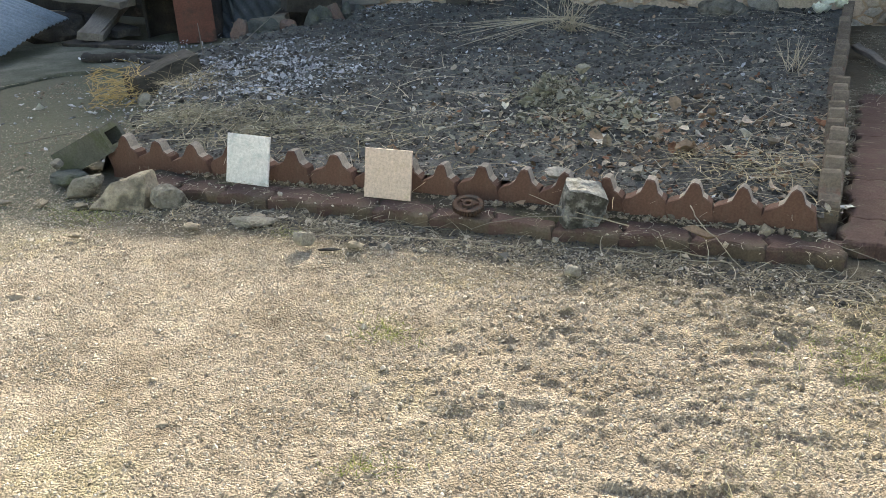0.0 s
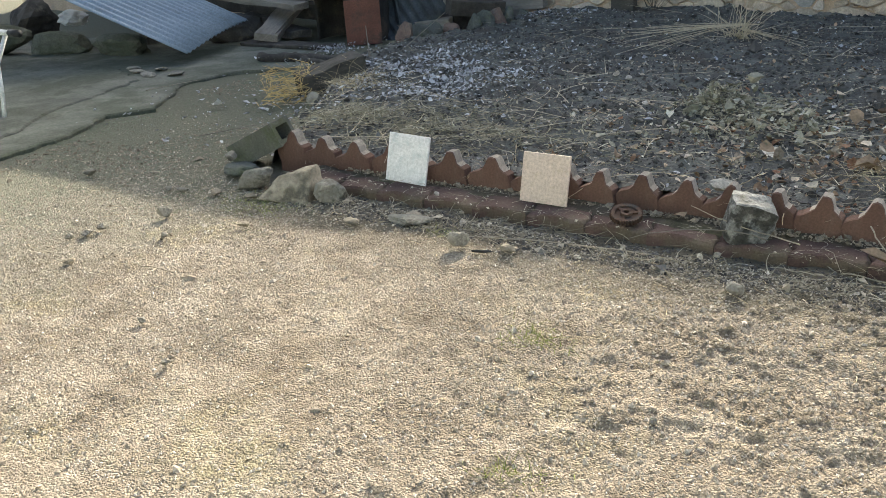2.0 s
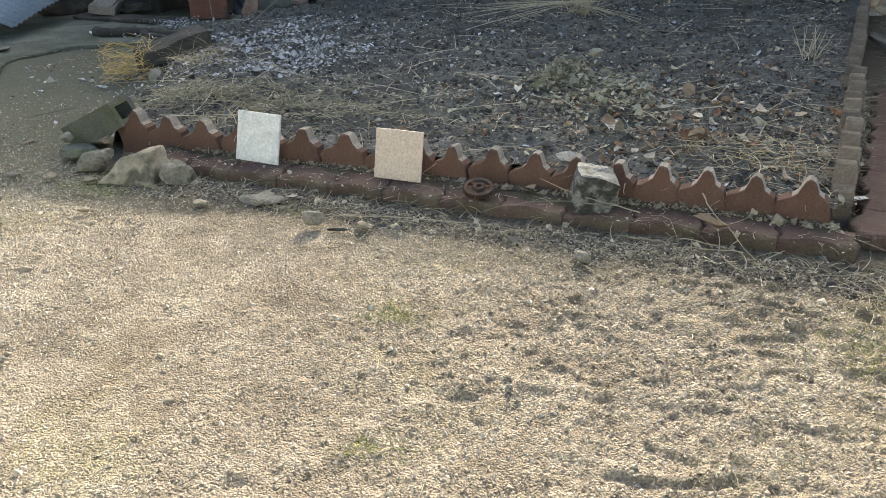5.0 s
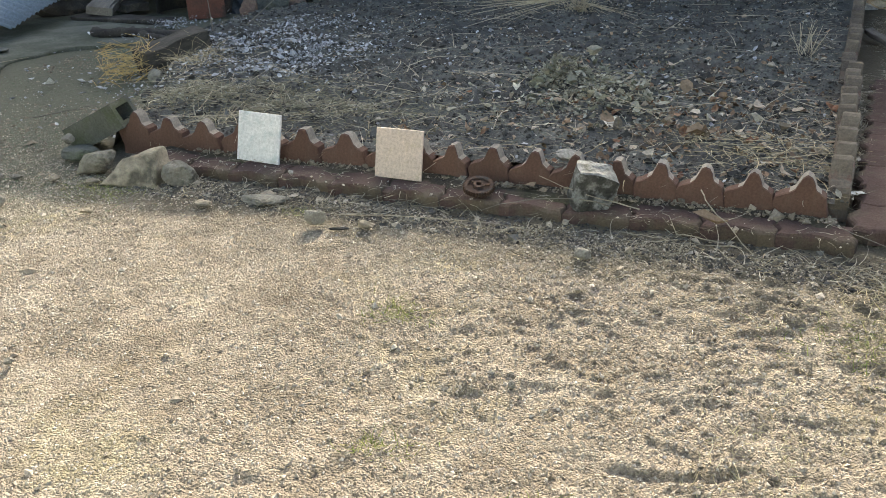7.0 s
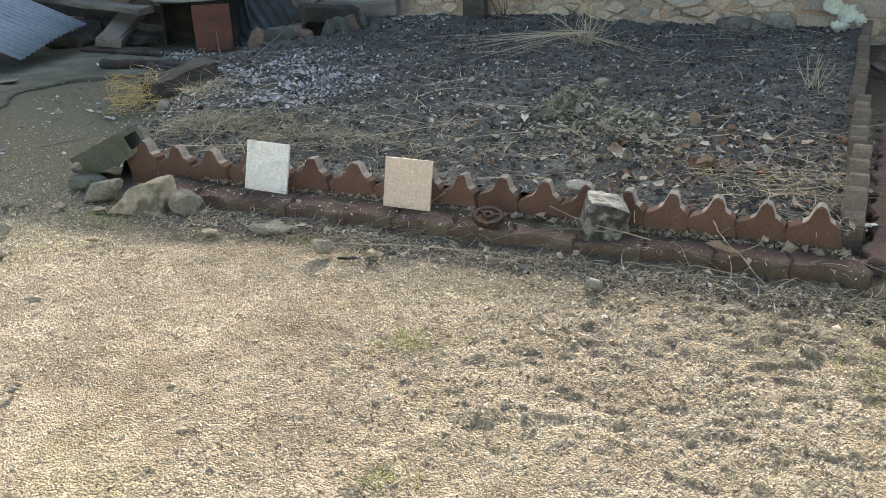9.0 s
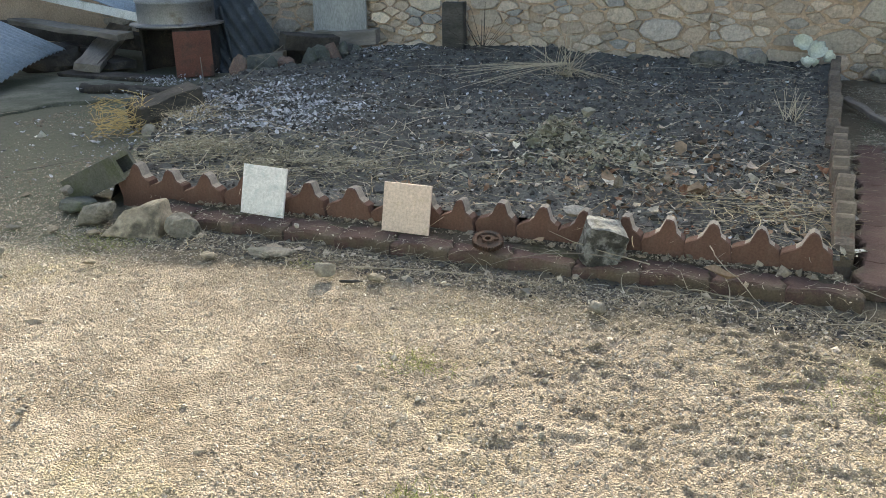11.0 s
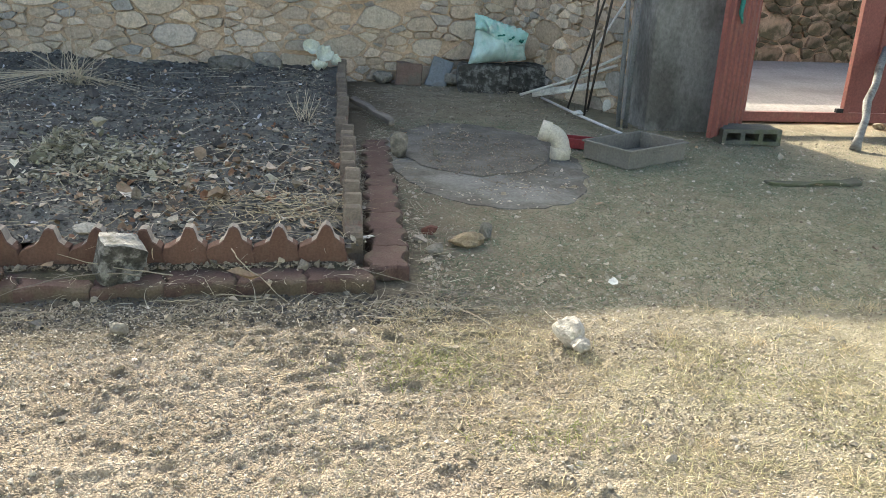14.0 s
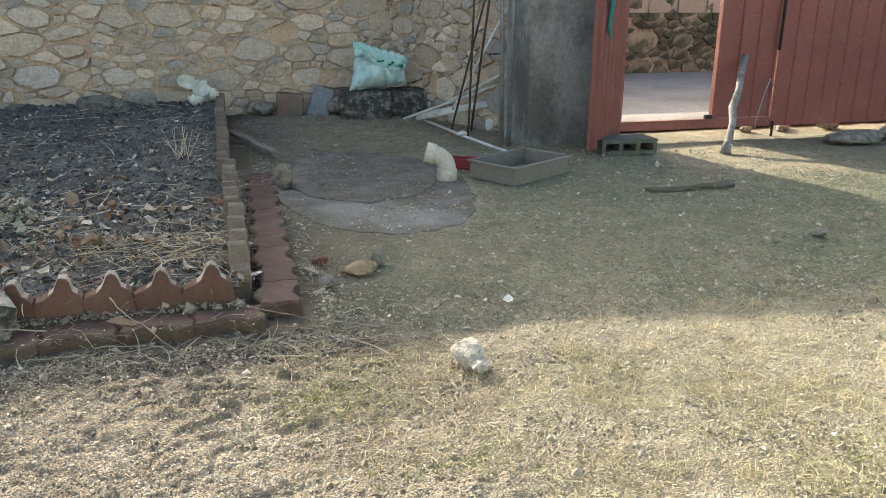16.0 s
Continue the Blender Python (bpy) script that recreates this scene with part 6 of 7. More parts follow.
stone("blue pen-like plastic stick on the sand", (0.10, 0.012, 0.012), M_BLACK, pose(-1.40, 2.23, 0.0, 0, 0, 22), 242, "plastic_stick", 4, "stick")

# ---- grit, clods, litter, grass ----
R = np.random.RandomState(12)


def spread(n, x0, x1, y0, y1, want):
    """About n places in a box, thinned by want(x, y) in 0..1."""
    x, y = R.uniform(x0, x1, n), R.uniform(y0, y1, n)
    k = R.uniform(0, 1, n) < want(x, y)
    return x[k], y[k]


def off_bed(x, y):
    return ~((y > 2.5) & (x > bed_left(y) - 0.05) & (x < 0.36))


def open_yard(x, y):
    """Off the round slab, and thinned before the gate to keep the sunlit sand bright."""
    return (((x - 0.93) / 0.55) ** 2 + ((y - 4.42) / 0.97) ** 2 > 1) * (1 - 0.9 * smooth(2.6, 3.1, x) * smooth(3.9, 4.3, y))


x, y = spread(235000, -4.0, 3.1, 0.8, 3.0, lambda x, y: off_bed(x, y) * (1 - smooth(2.3, 3.0, y)) * (1 - smooth(2.3, 3.1, x)) * smooth(-4.0, -3.2, x) * np.clip(0.55 + 0.9 * bumps(x, y, 1.4, 51), 0.25, 1))
stuff("grit", grains("grit", x, y, ground_z(x, y) + 0.001, np.exp(R.normal(-5.70, 0.36, len(x))), M_GRIT, 0.9, 1, (PYR_V, PYR_F)), "coarse tan sand grains and grit over the yard", "grit")
x, y = spread(50000, -5.0, 4.2, 2.4, 5.4, lambda x, y: off_bed(x, y) * (x > -4.4) * np.clip(0.4 + 1.0 * bumps(x, y, 1.6, 53), 0.1, 1))
stuff("grit", grains("grit", x, y, ground_z(x, y) + 0.001, np.exp(R.normal(-5.75, 0.5, len(x))), M_GRIT, 0.7, 2, (PYR_V, PYR_F)), "loose gravel over the shaded yard", "grit")
x, y = spread(1500, -3.6, 3.0, 0.6, 2.6, lambda x, y: off_bed(x, y) * 0.6)
stuff("gravel", grains("gravel", x, y, ground_z(x, y) + 0.003, np.exp(R.normal(-5.0, 0.4, len(x))), M_GRIT, 0.6, 3), "scattered small pebbles on the sand", "gravel")

x, y = spread(36000, -4.2, 0.16, 2.77, 7.15, lambda x, y: (x > bed_left(y)) * 1.0)
stuff("soil_clods", grains("soil_clods", x, y, bed_z(x, y), np.exp(R.normal(-5.05, 0.6, len(x))), M_CLOD, 0.75, 4), "dark crumbly clods over the bed", "soil")
x, y = spread(9000, -2.6, 0.5, 2.32, 2.56, lambda x, y: np.ones_like(x) * 0.8)
stuff("soil_clods", grains("soil_clods", x, y, ground_z(x, y), np.exp(R.normal(-5.6, 0.5, len(x))), M_CLOD, 0.75, 5), "dark crumbs of soil along the pavers", "soil")


def ash_area(x, y):
    d1 = np.exp(-(((x + 3.05) / 0.62) ** 2 + ((y - 4.35) / 0.75) ** 2))
    d2 = np.exp(-(((x + 4.62) / 0.28) ** 2 + ((y - 5.12) / 0.30) ** 2))
    d3 = 0.5 * np.exp(-(((x + 3.4) / 0.4) ** 2 + ((y - 6.8) / 0.3) ** 2))
    return np.clip(d1 + d2 + d3, 0, 1) * np.clip(0.6 + 1.5 * bumps(x, y, 4.0, 61), 0.1, 1) + 0.035


x, y = spread(26000, -4.7, 0.1, 2.8, 7.1, ash_area)
zz = np.maximum(bed_z(x, y), np.where(x < -4.15, 0.03, 0.0))
h = len(x) // 2
stuff("ash", grains("ash", x[:h], y[:h], zz[:h] + 0.005, np.exp(R.normal(-4.9, 0.5, h)), M_ASH, 0.5, 6), "grey and white ash lumps on the burnt bed", "ash")
stuff("ash", curls("ash", x[h:], y[h:], zz[h:] + 0.005, np.minimum(np.exp(R.normal(-4.6, 0.5, len(x) - h)), 0.022), M_ASH, 7, 0.6), "white scraps of burnt paper on the bed", "ash")


def litter_area(x, y):
    mat_ = np.exp(-(((x + 2.55) / 0.75) ** 2 + ((y - 3.25) / 0.38) ** 2)) * 0.55
    right = 0.35 * np.exp(-(((x + 0.35) / 0.75) ** 2 + ((y - 3.35) / 0.55) ** 2))
    edge = 0.5 * np.exp(-((x - 0.05) / 0.22) ** 2)
    return np.clip(mat_ + right + edge + 0.13 + 0.5 * np.clip(bumps(x, y, 2.0, 71), 0, 1), 0, 1)


x, y = spread(17000, -3.9, 0.12, 2.78, 7.1, lambda x, y: (x > bed_left(y)) * litter_area(x, y))
stuff("dead_stalks", blades("dead_stalks", x, y, bed_z(x, y) + 0.004, R.uniform(0.03, 0.18, len(x)), R.uniform(0.0016, 0.0045, len(x)), np.abs(R.normal(0.03, 0.18, len(x))), M_LITTER, 8, 0.9, 4), "dry stalks and straw littering the bed", "dead stalks")
x, y = spread(800, -3.3, 0.1, 2.78, 4.2, lambda x, y: (x > bed_left(y)) * litter_area(x, y))
stuff("straw_litter", blades("straw_litter", x, y, bed_z(x, y) + 0.006, R.uniform(0.06, 0.25, len(x)), R.uniform(0.002, 0.005, len(x)), np.abs(R.normal(0.03, 0.15, len(x))), M_STRAW, 9, 0.8, 4), "golden straw lying behind the edging", "straw")
x, y = spread(2200, -1.6, 0.12, 2.8, 5.6, lambda x, y: np.clip(0.9 * np.exp(-(((x + 0.35) / 0.55) ** 2 + ((y - 3.6) / 0.75) ** 2)) + 0.05, 0, 1))
stuff("dead_leaves", curls("dead_leaves", x, y, bed_z(x, y) + 0.004, R.uniform(0.005, 0.022, len(x)), M_LEAF, 10, 0.9), "brown dead leaves over the bed", "leaves")
x, y = spread(1500, -1.7, -0.3, 3.0, 4.7, lambda x, y: np.clip(np.exp(-(((x + 1.18) / 0.16) ** 2 + ((y - 4.12) / 0.20) ** 2)) + np.exp(-(((x + 0.80) / 0.25) ** 2 + ((y - 3.95) / 0.35) ** 2)) + 0.6 * np.exp(-(((x + 1.05) / 0.25) ** 2 + ((y - 3.45) / 0.25) ** 2)), 0, 1))
stuff("wilted_leaves", curls("wilted_leaves", x, y, bed_z(x, y) + R.uniform(0, 0.10, len(x)), np.exp(R.normal(-4.65, 0.5, len(x))), M_WILT, 11, 1.3), "pale wilted vegetable leaves heaped in the bed", "wilted plants")


def turf(x, y):
    right = smooth(0.0, 0.9, x) * (1 - smooth(2.3, 2.6, y))
    strip = 0.55 * np.exp(-((y - 2.36) / 0.13) ** 2) * (x < 0.6)
    patch = np.clip(0.1 + 2.4 * bumps(x, y, 2.2, 81), 0, 1)
    return np.clip((right * 0.9 + 0.02) * patch + strip * 0.10, 0, 1)


x, y = spread(110000, -2.9, 3.0, 0.6, 2.62, lambda x, y: off_bed(x, y) * turf(x, y))
stuff("dry_grass", blades("dry_grass", x, y, ground_z(x, y) - 0.001, R.uniform(0.015, 0.06, len(x)), R.uniform(0.0014, 0.0036, len(x)), R.uniform(0.05, 0.55, len(x)), M_STRAW, 12, 1.0, 2), "short dry straw-coloured grass on the yard", "grass")
# grass behind the shadow edge takes the dull green: shade put into its colour
x, y = spread(30000, 0.3, 4.6, 2.3, 5.6, lambda x, y: off_bed(x, y) * open_yard(x, y) * np.clip(0.25 + 1.2 * bumps(x, y, 1.3, 83), 0, 1))
stuff("dry_grass", blades("dry_grass", x, y, ground_z(x, y) - 0.001, R.uniform(0.015, 0.06, len(x)), R.uniform(0.0016, 0.0036, len(x)), R.uniform(0.05, 0.5, len(x)), M_MOSS_SHADE, 13, 1.0, 2), "thin grass coloured duller for the yard's shade", "grass")
x, y = spread(5200, 0.35, 2.2, 4.9, 6.95, lambda x, y: open_yard(x, y) * np.clip(0.4 + 1.2 * bumps(x, y, 1.8, 87), 0, 1))
stuff("dead_stalks", blades("dead_stalks", x, y, ground_z(x, y), R.uniform(0.03, 0.14, len(x)), R.uniform(0.002, 0.004, len(x)), np.abs(R.normal(0.05, 0.2, len(x))), M_LITTER, 14, 0.9, 3), "dry stalks and debris before the wall", "dead stalks")
x, y = spread(1500, -2.7, 0.75, 2.26, 2.56, lambda x, y: np.clip(0.3 + 1.5 * bumps(x, y, 3.0, 91), 0.05, 1))
stuff("dead_stalks", blades("dead_stalks", x, y, ground_z(x, y) + 0.002, R.uniform(0.03, 0.15, len(x)), R.uniform(0.0014, 0.0034, len(x)), np.abs(R.normal(0.05, 0.16, len(x))), M_LITTER, 15, 0.9, 4), "thin stalks along the foot of the pavers", "dead stalks")
# moss, laid dense so that its dark green also deepens the yard's shade
x, y = spread(112000, 0.3, 4.8, 2.4, 5.5, lambda x, y: off_bed(x, y) * open_yard(x, y) * np.clip(0.35 + 1.6 * bumps(x, y, 1.1, 95), 0.1, 1))
stuff("moss", blades("moss", x, y, ground_z(x, y) - 0.001, R.uniform(0.008, 0.035, len(x)), R.uniform(0.002, 0.0045, len(x)), R.uniform(0.05, 0.6, len(x)), M_MOSS_SHADE, 23, 1.0, 2), "low dull moss and weeds in the shaded yard", "moss")
# the same on the left: real moss, and shade added through its colour
x, y = spread(80000, -4.5, -2.2, 2.05, 5.0, lambda x, y: off_bed(x, y) * np.clip(0.45 + 1.6 * bumps(x, y, 1.3, 97), 0.1, 1))
stuff("moss", blades("moss", x, y, ground_z(x, y) - 0.001, R.uniform(0.006, 0.025, len(x)), R.uniform(0.002, 0.0045, len(x)), R.uniform(0.02, 0.5, len(x)), M_MOSS_SHADE, 24, 1.0, 2), "dull grey-green moss beside the concrete apron", "moss")
tx = np.concatenate([c[0] + R.normal(0, c[2], c[3]) for c in ((-2.5, 2.28, 0.10, 260), (0.30, 2.02, 0.12, 500), (0.55, 1.65, 0.1, 220), (-0.95, 1.78, 0.06, 160), (-0.75, 1.25, 0.05, 90), (-0.35, 1.15, 0.05, 90), (1.55, 1.35, 0.2, 500), (-1.62, 2.34, 0.03, 60), (1.25, 1.9, 0.2, 260), (4.9, 5.2, 0.3, 500))])
ty = np.concatenate([c[1] + R.normal(0, c[2] * 0.6, c[3]) for c in ((-2.5, 2.28, 0.10, 260), (0.30, 2.02, 0.12, 500), (0.55, 1.65, 0.1, 220), (-0.95, 1.78, 0.06, 160), (-0.75, 1.25, 0.05, 90), (-0.35, 1.15, 0.05, 90), (1.55, 1.35, 0.2, 500), (-1.62, 2.34, 0.03, 60), (1.25, 1.9, 0.2, 260), (4.9, 5.2, 0.3, 500))])
stuff("green_tufts", blades("green_tufts", tx, ty, ground_z(tx, ty) - 0.001, R.uniform(0.015, 0.045, len(tx)), R.uniform(0.0015, 0.003, len(tx)), R.uniform(0.2, 0.8, len(tx)), M_GREEN, 16, 0.8, 2), "small yellow-green tufts in the yard", "grass")

x, y = spread(1800, -2.35, 0.13, 2.68, 2.735, lambda x, y: np.ones_like(x))
stuff("soil_clods", grains("soil_clods", x, y, 0.038 + 0.012 * R.uniform(0, 1, len(x)), np.exp(R.normal(-5.5, 0.6, len(x))), M_EARTH, 0.75, 17), "earth crumbs between pavers and edging", "soil")
x, y = spread(220, -2.6, 0.2, 2.50, 2.70, lambda x, y: np.ones_like(x))
stuff("dead_stalks", blades("dead_stalks", x, y, 0.052 + 0 * x, R.uniform(0.02, 0.10, len(x)), R.uniform(0.0014, 0.003, len(x)), np.abs(R.normal(0.03, 0.12, len(x))), M_LITTER, 18, 0.9, 4), "bits of straw lying on the pavers", "dead stalks")
x, y = spread(160, -2.6, 0.2, 2.50, 2.70, lambda x, y: np.ones_like(x))
stuff("grit", grains("grit", x, y, 0.045 + 0 * x, np.exp(R.normal(-5.6, 0.4, len(x))), M_GRIT, 0.7, 19), "specks of grit on the pavers", "grit")
ang, rad = R.uniform(0, 6.28, 1500), np.sqrt(R.uniform(0, 1, 1500)) * 0.62
x, y = 0.93 + 0.55 * rad * np.cos(ang), 4.45 + 0.97 * rad * np.sin(ang)
stuff("soil_clods", grains("soil_clods", x, y, 0.02 + 0 * x, np.exp(R.normal(-5.7, 0.5, len(x))), M_EARTH, 0.6, 20), "dirt and debris on the round slab", "soil")

def crumbly(x, y):
    return off_bed(x, y) * smooth(-1.5, -0.2, x) * np.clip(3.5 * bumps(x * 0.6, y * 1.6, 5.0, 101, 4) - 0.15, 0, 1) + 0.01


x, y = spread(17000, -2.9, 2.6, 0.85, 2.5, crumbly)
stuff("earth_crumbs", grains("earth_crumbs", x, y, ground_z(x, y) + 0.002, np.exp(R.normal(-5.75, 0.5, len(x))), M_EARTH, 0.8, 31), "dark brown earth crumbs turned up in the yard", "soil")
x, y = spread(5200, -3.2, 2.6, 0.85, 2.6, lambda x, y: off_bed(x, y) * (0.3 + 0.7 * smooth(0.0, 0.8, x)) * np.clip(0.25 + 1.6 * bumps(x, y, 1.7, 103), 0.05, 1))
stuff("straw_bits", blades("straw_bits", x, y, ground_z(x, y) + 0.003, R.uniform(0.008, 0.04, len(x)), R.uniform(0.0015, 0.0035, len(x)), np.abs(R.normal(0.02, 0.1, len(x))), M_STRAW, 32, 0.8, 2), "broken bits of straw over the sand", "straw")
x, y = spread(4500, 0.3, 4.2, 2.4, 5.2, lambda x, y: off_bed(x, y) * 0.7)
stuff("gravel", grains("gravel", x, y, ground_z(x, y) + 0.003, np.exp(R.normal(-5.1, 0.4, len(x))), M_GRIT, 0.6, 33), "small pale pebbles in the shaded yard", "gravel")

# tangled heap of straw and stalks behind the edging
n = 2600
hx, hy = -2.40 + R.normal(0, 0.50, n), 3.24 + R.normal(0, 0.22, n)
lift = 0.17 * np.clip(lattice(hx * 5, hy * 6, 15) * 1.6 - 0.3, 0, 1) * np.exp(-(((hx + 2.45) / 0.6) ** 2 + ((hy - 3.22) / 0.25) ** 2)) * R.uniform(0.2, 1, n)
k = (hx > bed_left(hy) + 0.02) & (hy > 2.80)
hx, hy, lift = hx[k], hy[k], lift[k]
stuff("straw_heap", blades("straw_heap", hx, hy, bed_z(hx, hy) + lift, R.uniform(0.03, 0.12, len(hx)), R.uniform(0.003, 0.008, len(hx)), np.abs(R.normal(0.1, 0.35, len(hx))), M_HEAP, 41, 2.4, 5), "tangled dead weeds heaped behind the edging", "dead stalks")
hx, hy = -3.35 + R.normal(0, 0.10, 260), 4.0 + R.normal(0, 0.14, 260)
stuff("straw_litter", blades("straw_litter", hx, hy, np.maximum(bed_z(hx, hy), 0) + 0.01, R.uniform(0.06, 0.22, 260), R.uniform(0.002, 0.004, 260), np.abs(R.normal(0.2, 0.3, 260)), M_STRAW, 42, 0.8, 4), "golden straw caught on the old beam", "straw")
# white burnt flakes, thick over the ash
n = 4200
ax = np.concatenate([-3.05 + R.normal(0, 0.38, n), -4.62 + R.normal(0, 0.14, 420), -3.45 + R.normal(0, 0.25, 200)])
ay = np.concatenate([4.45 + R.normal(0, 0.42, n), 5.12 + R.normal(0, 0.16, 420), 6.85 + R.normal(0, 0.12, 200)])
k = lattice(ax * 4.5, ay * 4.5, 61) > 0.36
ax, ay = ax[k], ay[k]
stuff("ash", curls("ash", ax, ay, np.maximum(bed_z(ax, ay), np.where(ax < -4.15, 0.03, 0.0)) + R.uniform(0, 0.02, len(ax)) + 0.05 * (ax < -4.15) * np.exp(-(((ax + 4.62) / 0.16) ** 2 + ((ay - 5.12) / 0.18) ** 2)) * R.uniform(0, 1, len(ax)), np.exp(R.normal(-5.05, 0.5, len(ax))), M_FLAKE, 43, 0.6), "white burnt flakes heaped on the ash", "ash")
# heap of wilted greens
n = 480
q = R.uniform(0, 1, n) < 0.55
hx = np.where(q, -1.16 + R.normal(0, 0.10, n), -0.84 + R.normal(0, 0.15, n))
hy = np.where(q, 4.10 + R.normal(0, 0.10, n), 3.82 + R.normal(0, 0.16, n))
lift = 0.14 * np.exp(-np.where(q, ((hx + 1.16) / 0.13) ** 2 + ((hy - 4.10) / 0.13) ** 2, ((hx + 0.84) / 0.18) ** 2 + ((hy - 3.82) / 0.2) ** 2)) * R.uniform(0, 1, n)
stuff("wilted_leaves", curls("wilted_leaves", hx, hy, bed_z(hx, hy) + lift, np.exp(R.normal(-4.4, 0.45, n)), M_WILT, 71, 1.8), "crumpled heap of pale wilted greens", "wilted plants")
stuff("dead_stalks", blades("dead_stalks", hx[:260], hy[:260], bed_z(hx[:260], hy[:260]) + lift[:260], R.uniform(0.06, 0.2, 260), R.uniform(0.003, 0.006, 260), np.abs(R.normal(0.1, 0.3, 260)), M_HEAP, 72, 0.9, 4), "stalks tangled in the wilted greens", "dead stalks")
# leaf bits, chips and husks over the whole bed
x, y = spread(1700, -2.4, 0.12, 2.8, 6.6, lambda x, y: np.clip(0.85 * np.exp(-(((x + 0.45) / 0.9) ** 2 + ((y - 3.5) / 0.9) ** 2)) + 0.16, 0, 1))
stuff("plant_scraps", curls("plant_scraps", x, y, bed_z(x, y) + 0.006, np.exp(R.normal(-4.55, 0.45, len(x))), M_HUSK, 44, 1.0), "pale husks and leaf scraps over the bed", "plant scraps")
x, y = spread(700, -2.7, 0.12, 2.8, 5.2, lambda x, y: (x > bed_left(y) + 0.05) * 0.5)
stuff("gravel", grains("gravel", x, y, bed_z(x, y) + 0.004, np.exp(R.normal(-4.75, 0.5, len(x))), M_GRIT, 0.65, 45), "pebbles and stone chips in the bed", "gravel")
# larger curled leaves, crumpled husks and clods one can tell apart
x, y = spread(200, -1.7, 0.14, 2.82, 4.6, lambda x, y: np.clip(0.9 * np.exp(-(((x + 0.35) / 0.6) ** 2 + ((y - 3.5) / 0.7) ** 2)) + 0.12, 0, 1))
h = len(x) // 3
stuff("dead_leaves", curls("dead_leaves", x[:h], y[:h], bed_z(x[:h], y[:h]) + 0.008, R.uniform(0.018, 0.040, h), M_LEAF, 81, 1.2), "large curled brown leaves over the bed", "leaves")
stuff("plant_scraps", curls("plant_scraps", x[h:], y[h:], bed_z(x[h:], y[h:]) + 0.008, R.uniform(0.015, 0.036, len(x) - h), M_HUSK, 82, 1.3), "large pale husks over the bed", "plant scraps")
x, y = spread(7000, -3.4, 0.2, 2.8, 7.0, lambda x, y: (x > bed_left(y)) * np.clip(0.45 + 1.2 * bumps(x, y, 2.2, 88), 0.1, 1))
stuff("plant_scraps", curls("plant_scraps", x, y, bed_z(x, y) + 0.006, np.exp(R.normal(-5.15, 0.4, len(x))), M_HUSK, 83, 1.0), "pale specks of chaff over the bed", "plant scraps")
x, y = spread(700, -3.2, 0.1, 2.85, 6.8, lambda x, y: (x > bed_left(y) + 0.1) * np.clip(0.4 + 1.2 * bumps(x, y, 1.6, 89), 0.05, 1))
stuff("soil_clods", grains("soil_clods", x, y, bed_z(x, y) + 0.004, R.uniform(0.010, 0.026, len(x)), M_CLOD, 0.75, 84), "fist-sized dark clods in the bed", "soil")
x, y = spread(270, -3.4, 0.1, 2.85, 6.9, lambda x, y: (x > bed_left(y) + 0.05) * np.clip(0.3 + 0.7 * np.exp(-((y - 3.4) / 0.7) ** 2) + 0.8 * bumps(x, y, 1.6, 90), 0.05, 1))
stuff("dead_stalks", blades("dead_stalks", x, y, bed_z(x, y) + 0.02, R.uniform(0.15, 0.55, len(x)), R.uniform(0.004, 0.007, len(x)), np.abs(R.normal(0.04, 0.10, len(x))), M_REED, 85, 0.28, 6), "long pale stalks fallen across the bed", "dead stalks")
# golden straw by the far corner of the edging
n = 170
hx, hy = np.minimum(-0.12 + R.normal(0, 0.15, n), 0.08), 3.20 + R.normal(0, 0.09, n)
stuff("straw_litter", blades("straw_litter", hx, hy, bed_z(hx, hy) + R.uniform(0, 0.03, n), R.uniform(0.06, 0.20, n), R.uniform(0.002, 0.004, n), np.abs(R.normal(0.04, 0.1, n)), M_STRAW, 46, 0.8, 4), "golden straw in the corner of the bed", "straw")
# weeds and chips along both sides of the sunk pavers and at their foot
x = np.concatenate([R.normal(0.222, 0.012, 420), R.normal(0.42, 0.07, 300), R.uniform(-2.2, 0.6, 380)])
y = np.concatenate([R.uniform(2.8, 5.0, 420), R.uniform(2.45, 5.0, 300), R.normal(2.44, 0.06, 380)])
stuff("dead_stalks", blades("dead_stalks", x, y, ground_z(x, y) + R.uniform(0.0, 0.02, len(x)), R.uniform(0.03, 0.14, len(x)), R.uniform(0.002, 0.0045, len(x)), np.abs(R.normal(0.12, 0.25, len(x))), M_LITTER, 47, 0.9, 4), "curled dry weeds along the sunk pavers", "dead stalks")
k = R.uniform(0, 1, len(x)) < 0.22
stuff("gravel", grains("gravel", x[k], y[k], ground_z(x[k], y[k]) + 0.004, np.exp(R.normal(-4.6, 0.45, int(k.sum()))), M_GRIT, 0.65, 48), "stone chips along the pavers", "gravel")
# clumps of yellowed turf where the yard catches the sun
x, y = spread(72000, -0.3, 3.1, 0.75, 2.38, lambda x, y: smooth(-0.3, 0.8, x) * np.clip(3.4 * bumps(x, y * 1.3, 3.6, 131, 4) + 0.10, 0, 1))
stuff("yellow_turf", blades("yellow_turf", x, y, ground_z(x, y) - 0.001, R.uniform(0.012, 0.042, len(x)), R.uniform(0.0014, 0.0030, len(x)), R.uniform(0.02, 0.75, len(x)), M_TURF, 49, 1.0, 2), "yellowed thin turf in the sunny yard", "grass")
# more grass in the cooler green that stands for the wall's shade
x, y = spread(24000, 0.3, 4.6, 2.35, 5.3, lambda x, y: off_bed(x, y) * open_yard(x, y) * np.clip(0.3 + 2.2 * bumps(x, y, 2.4, 111), 0, 1))
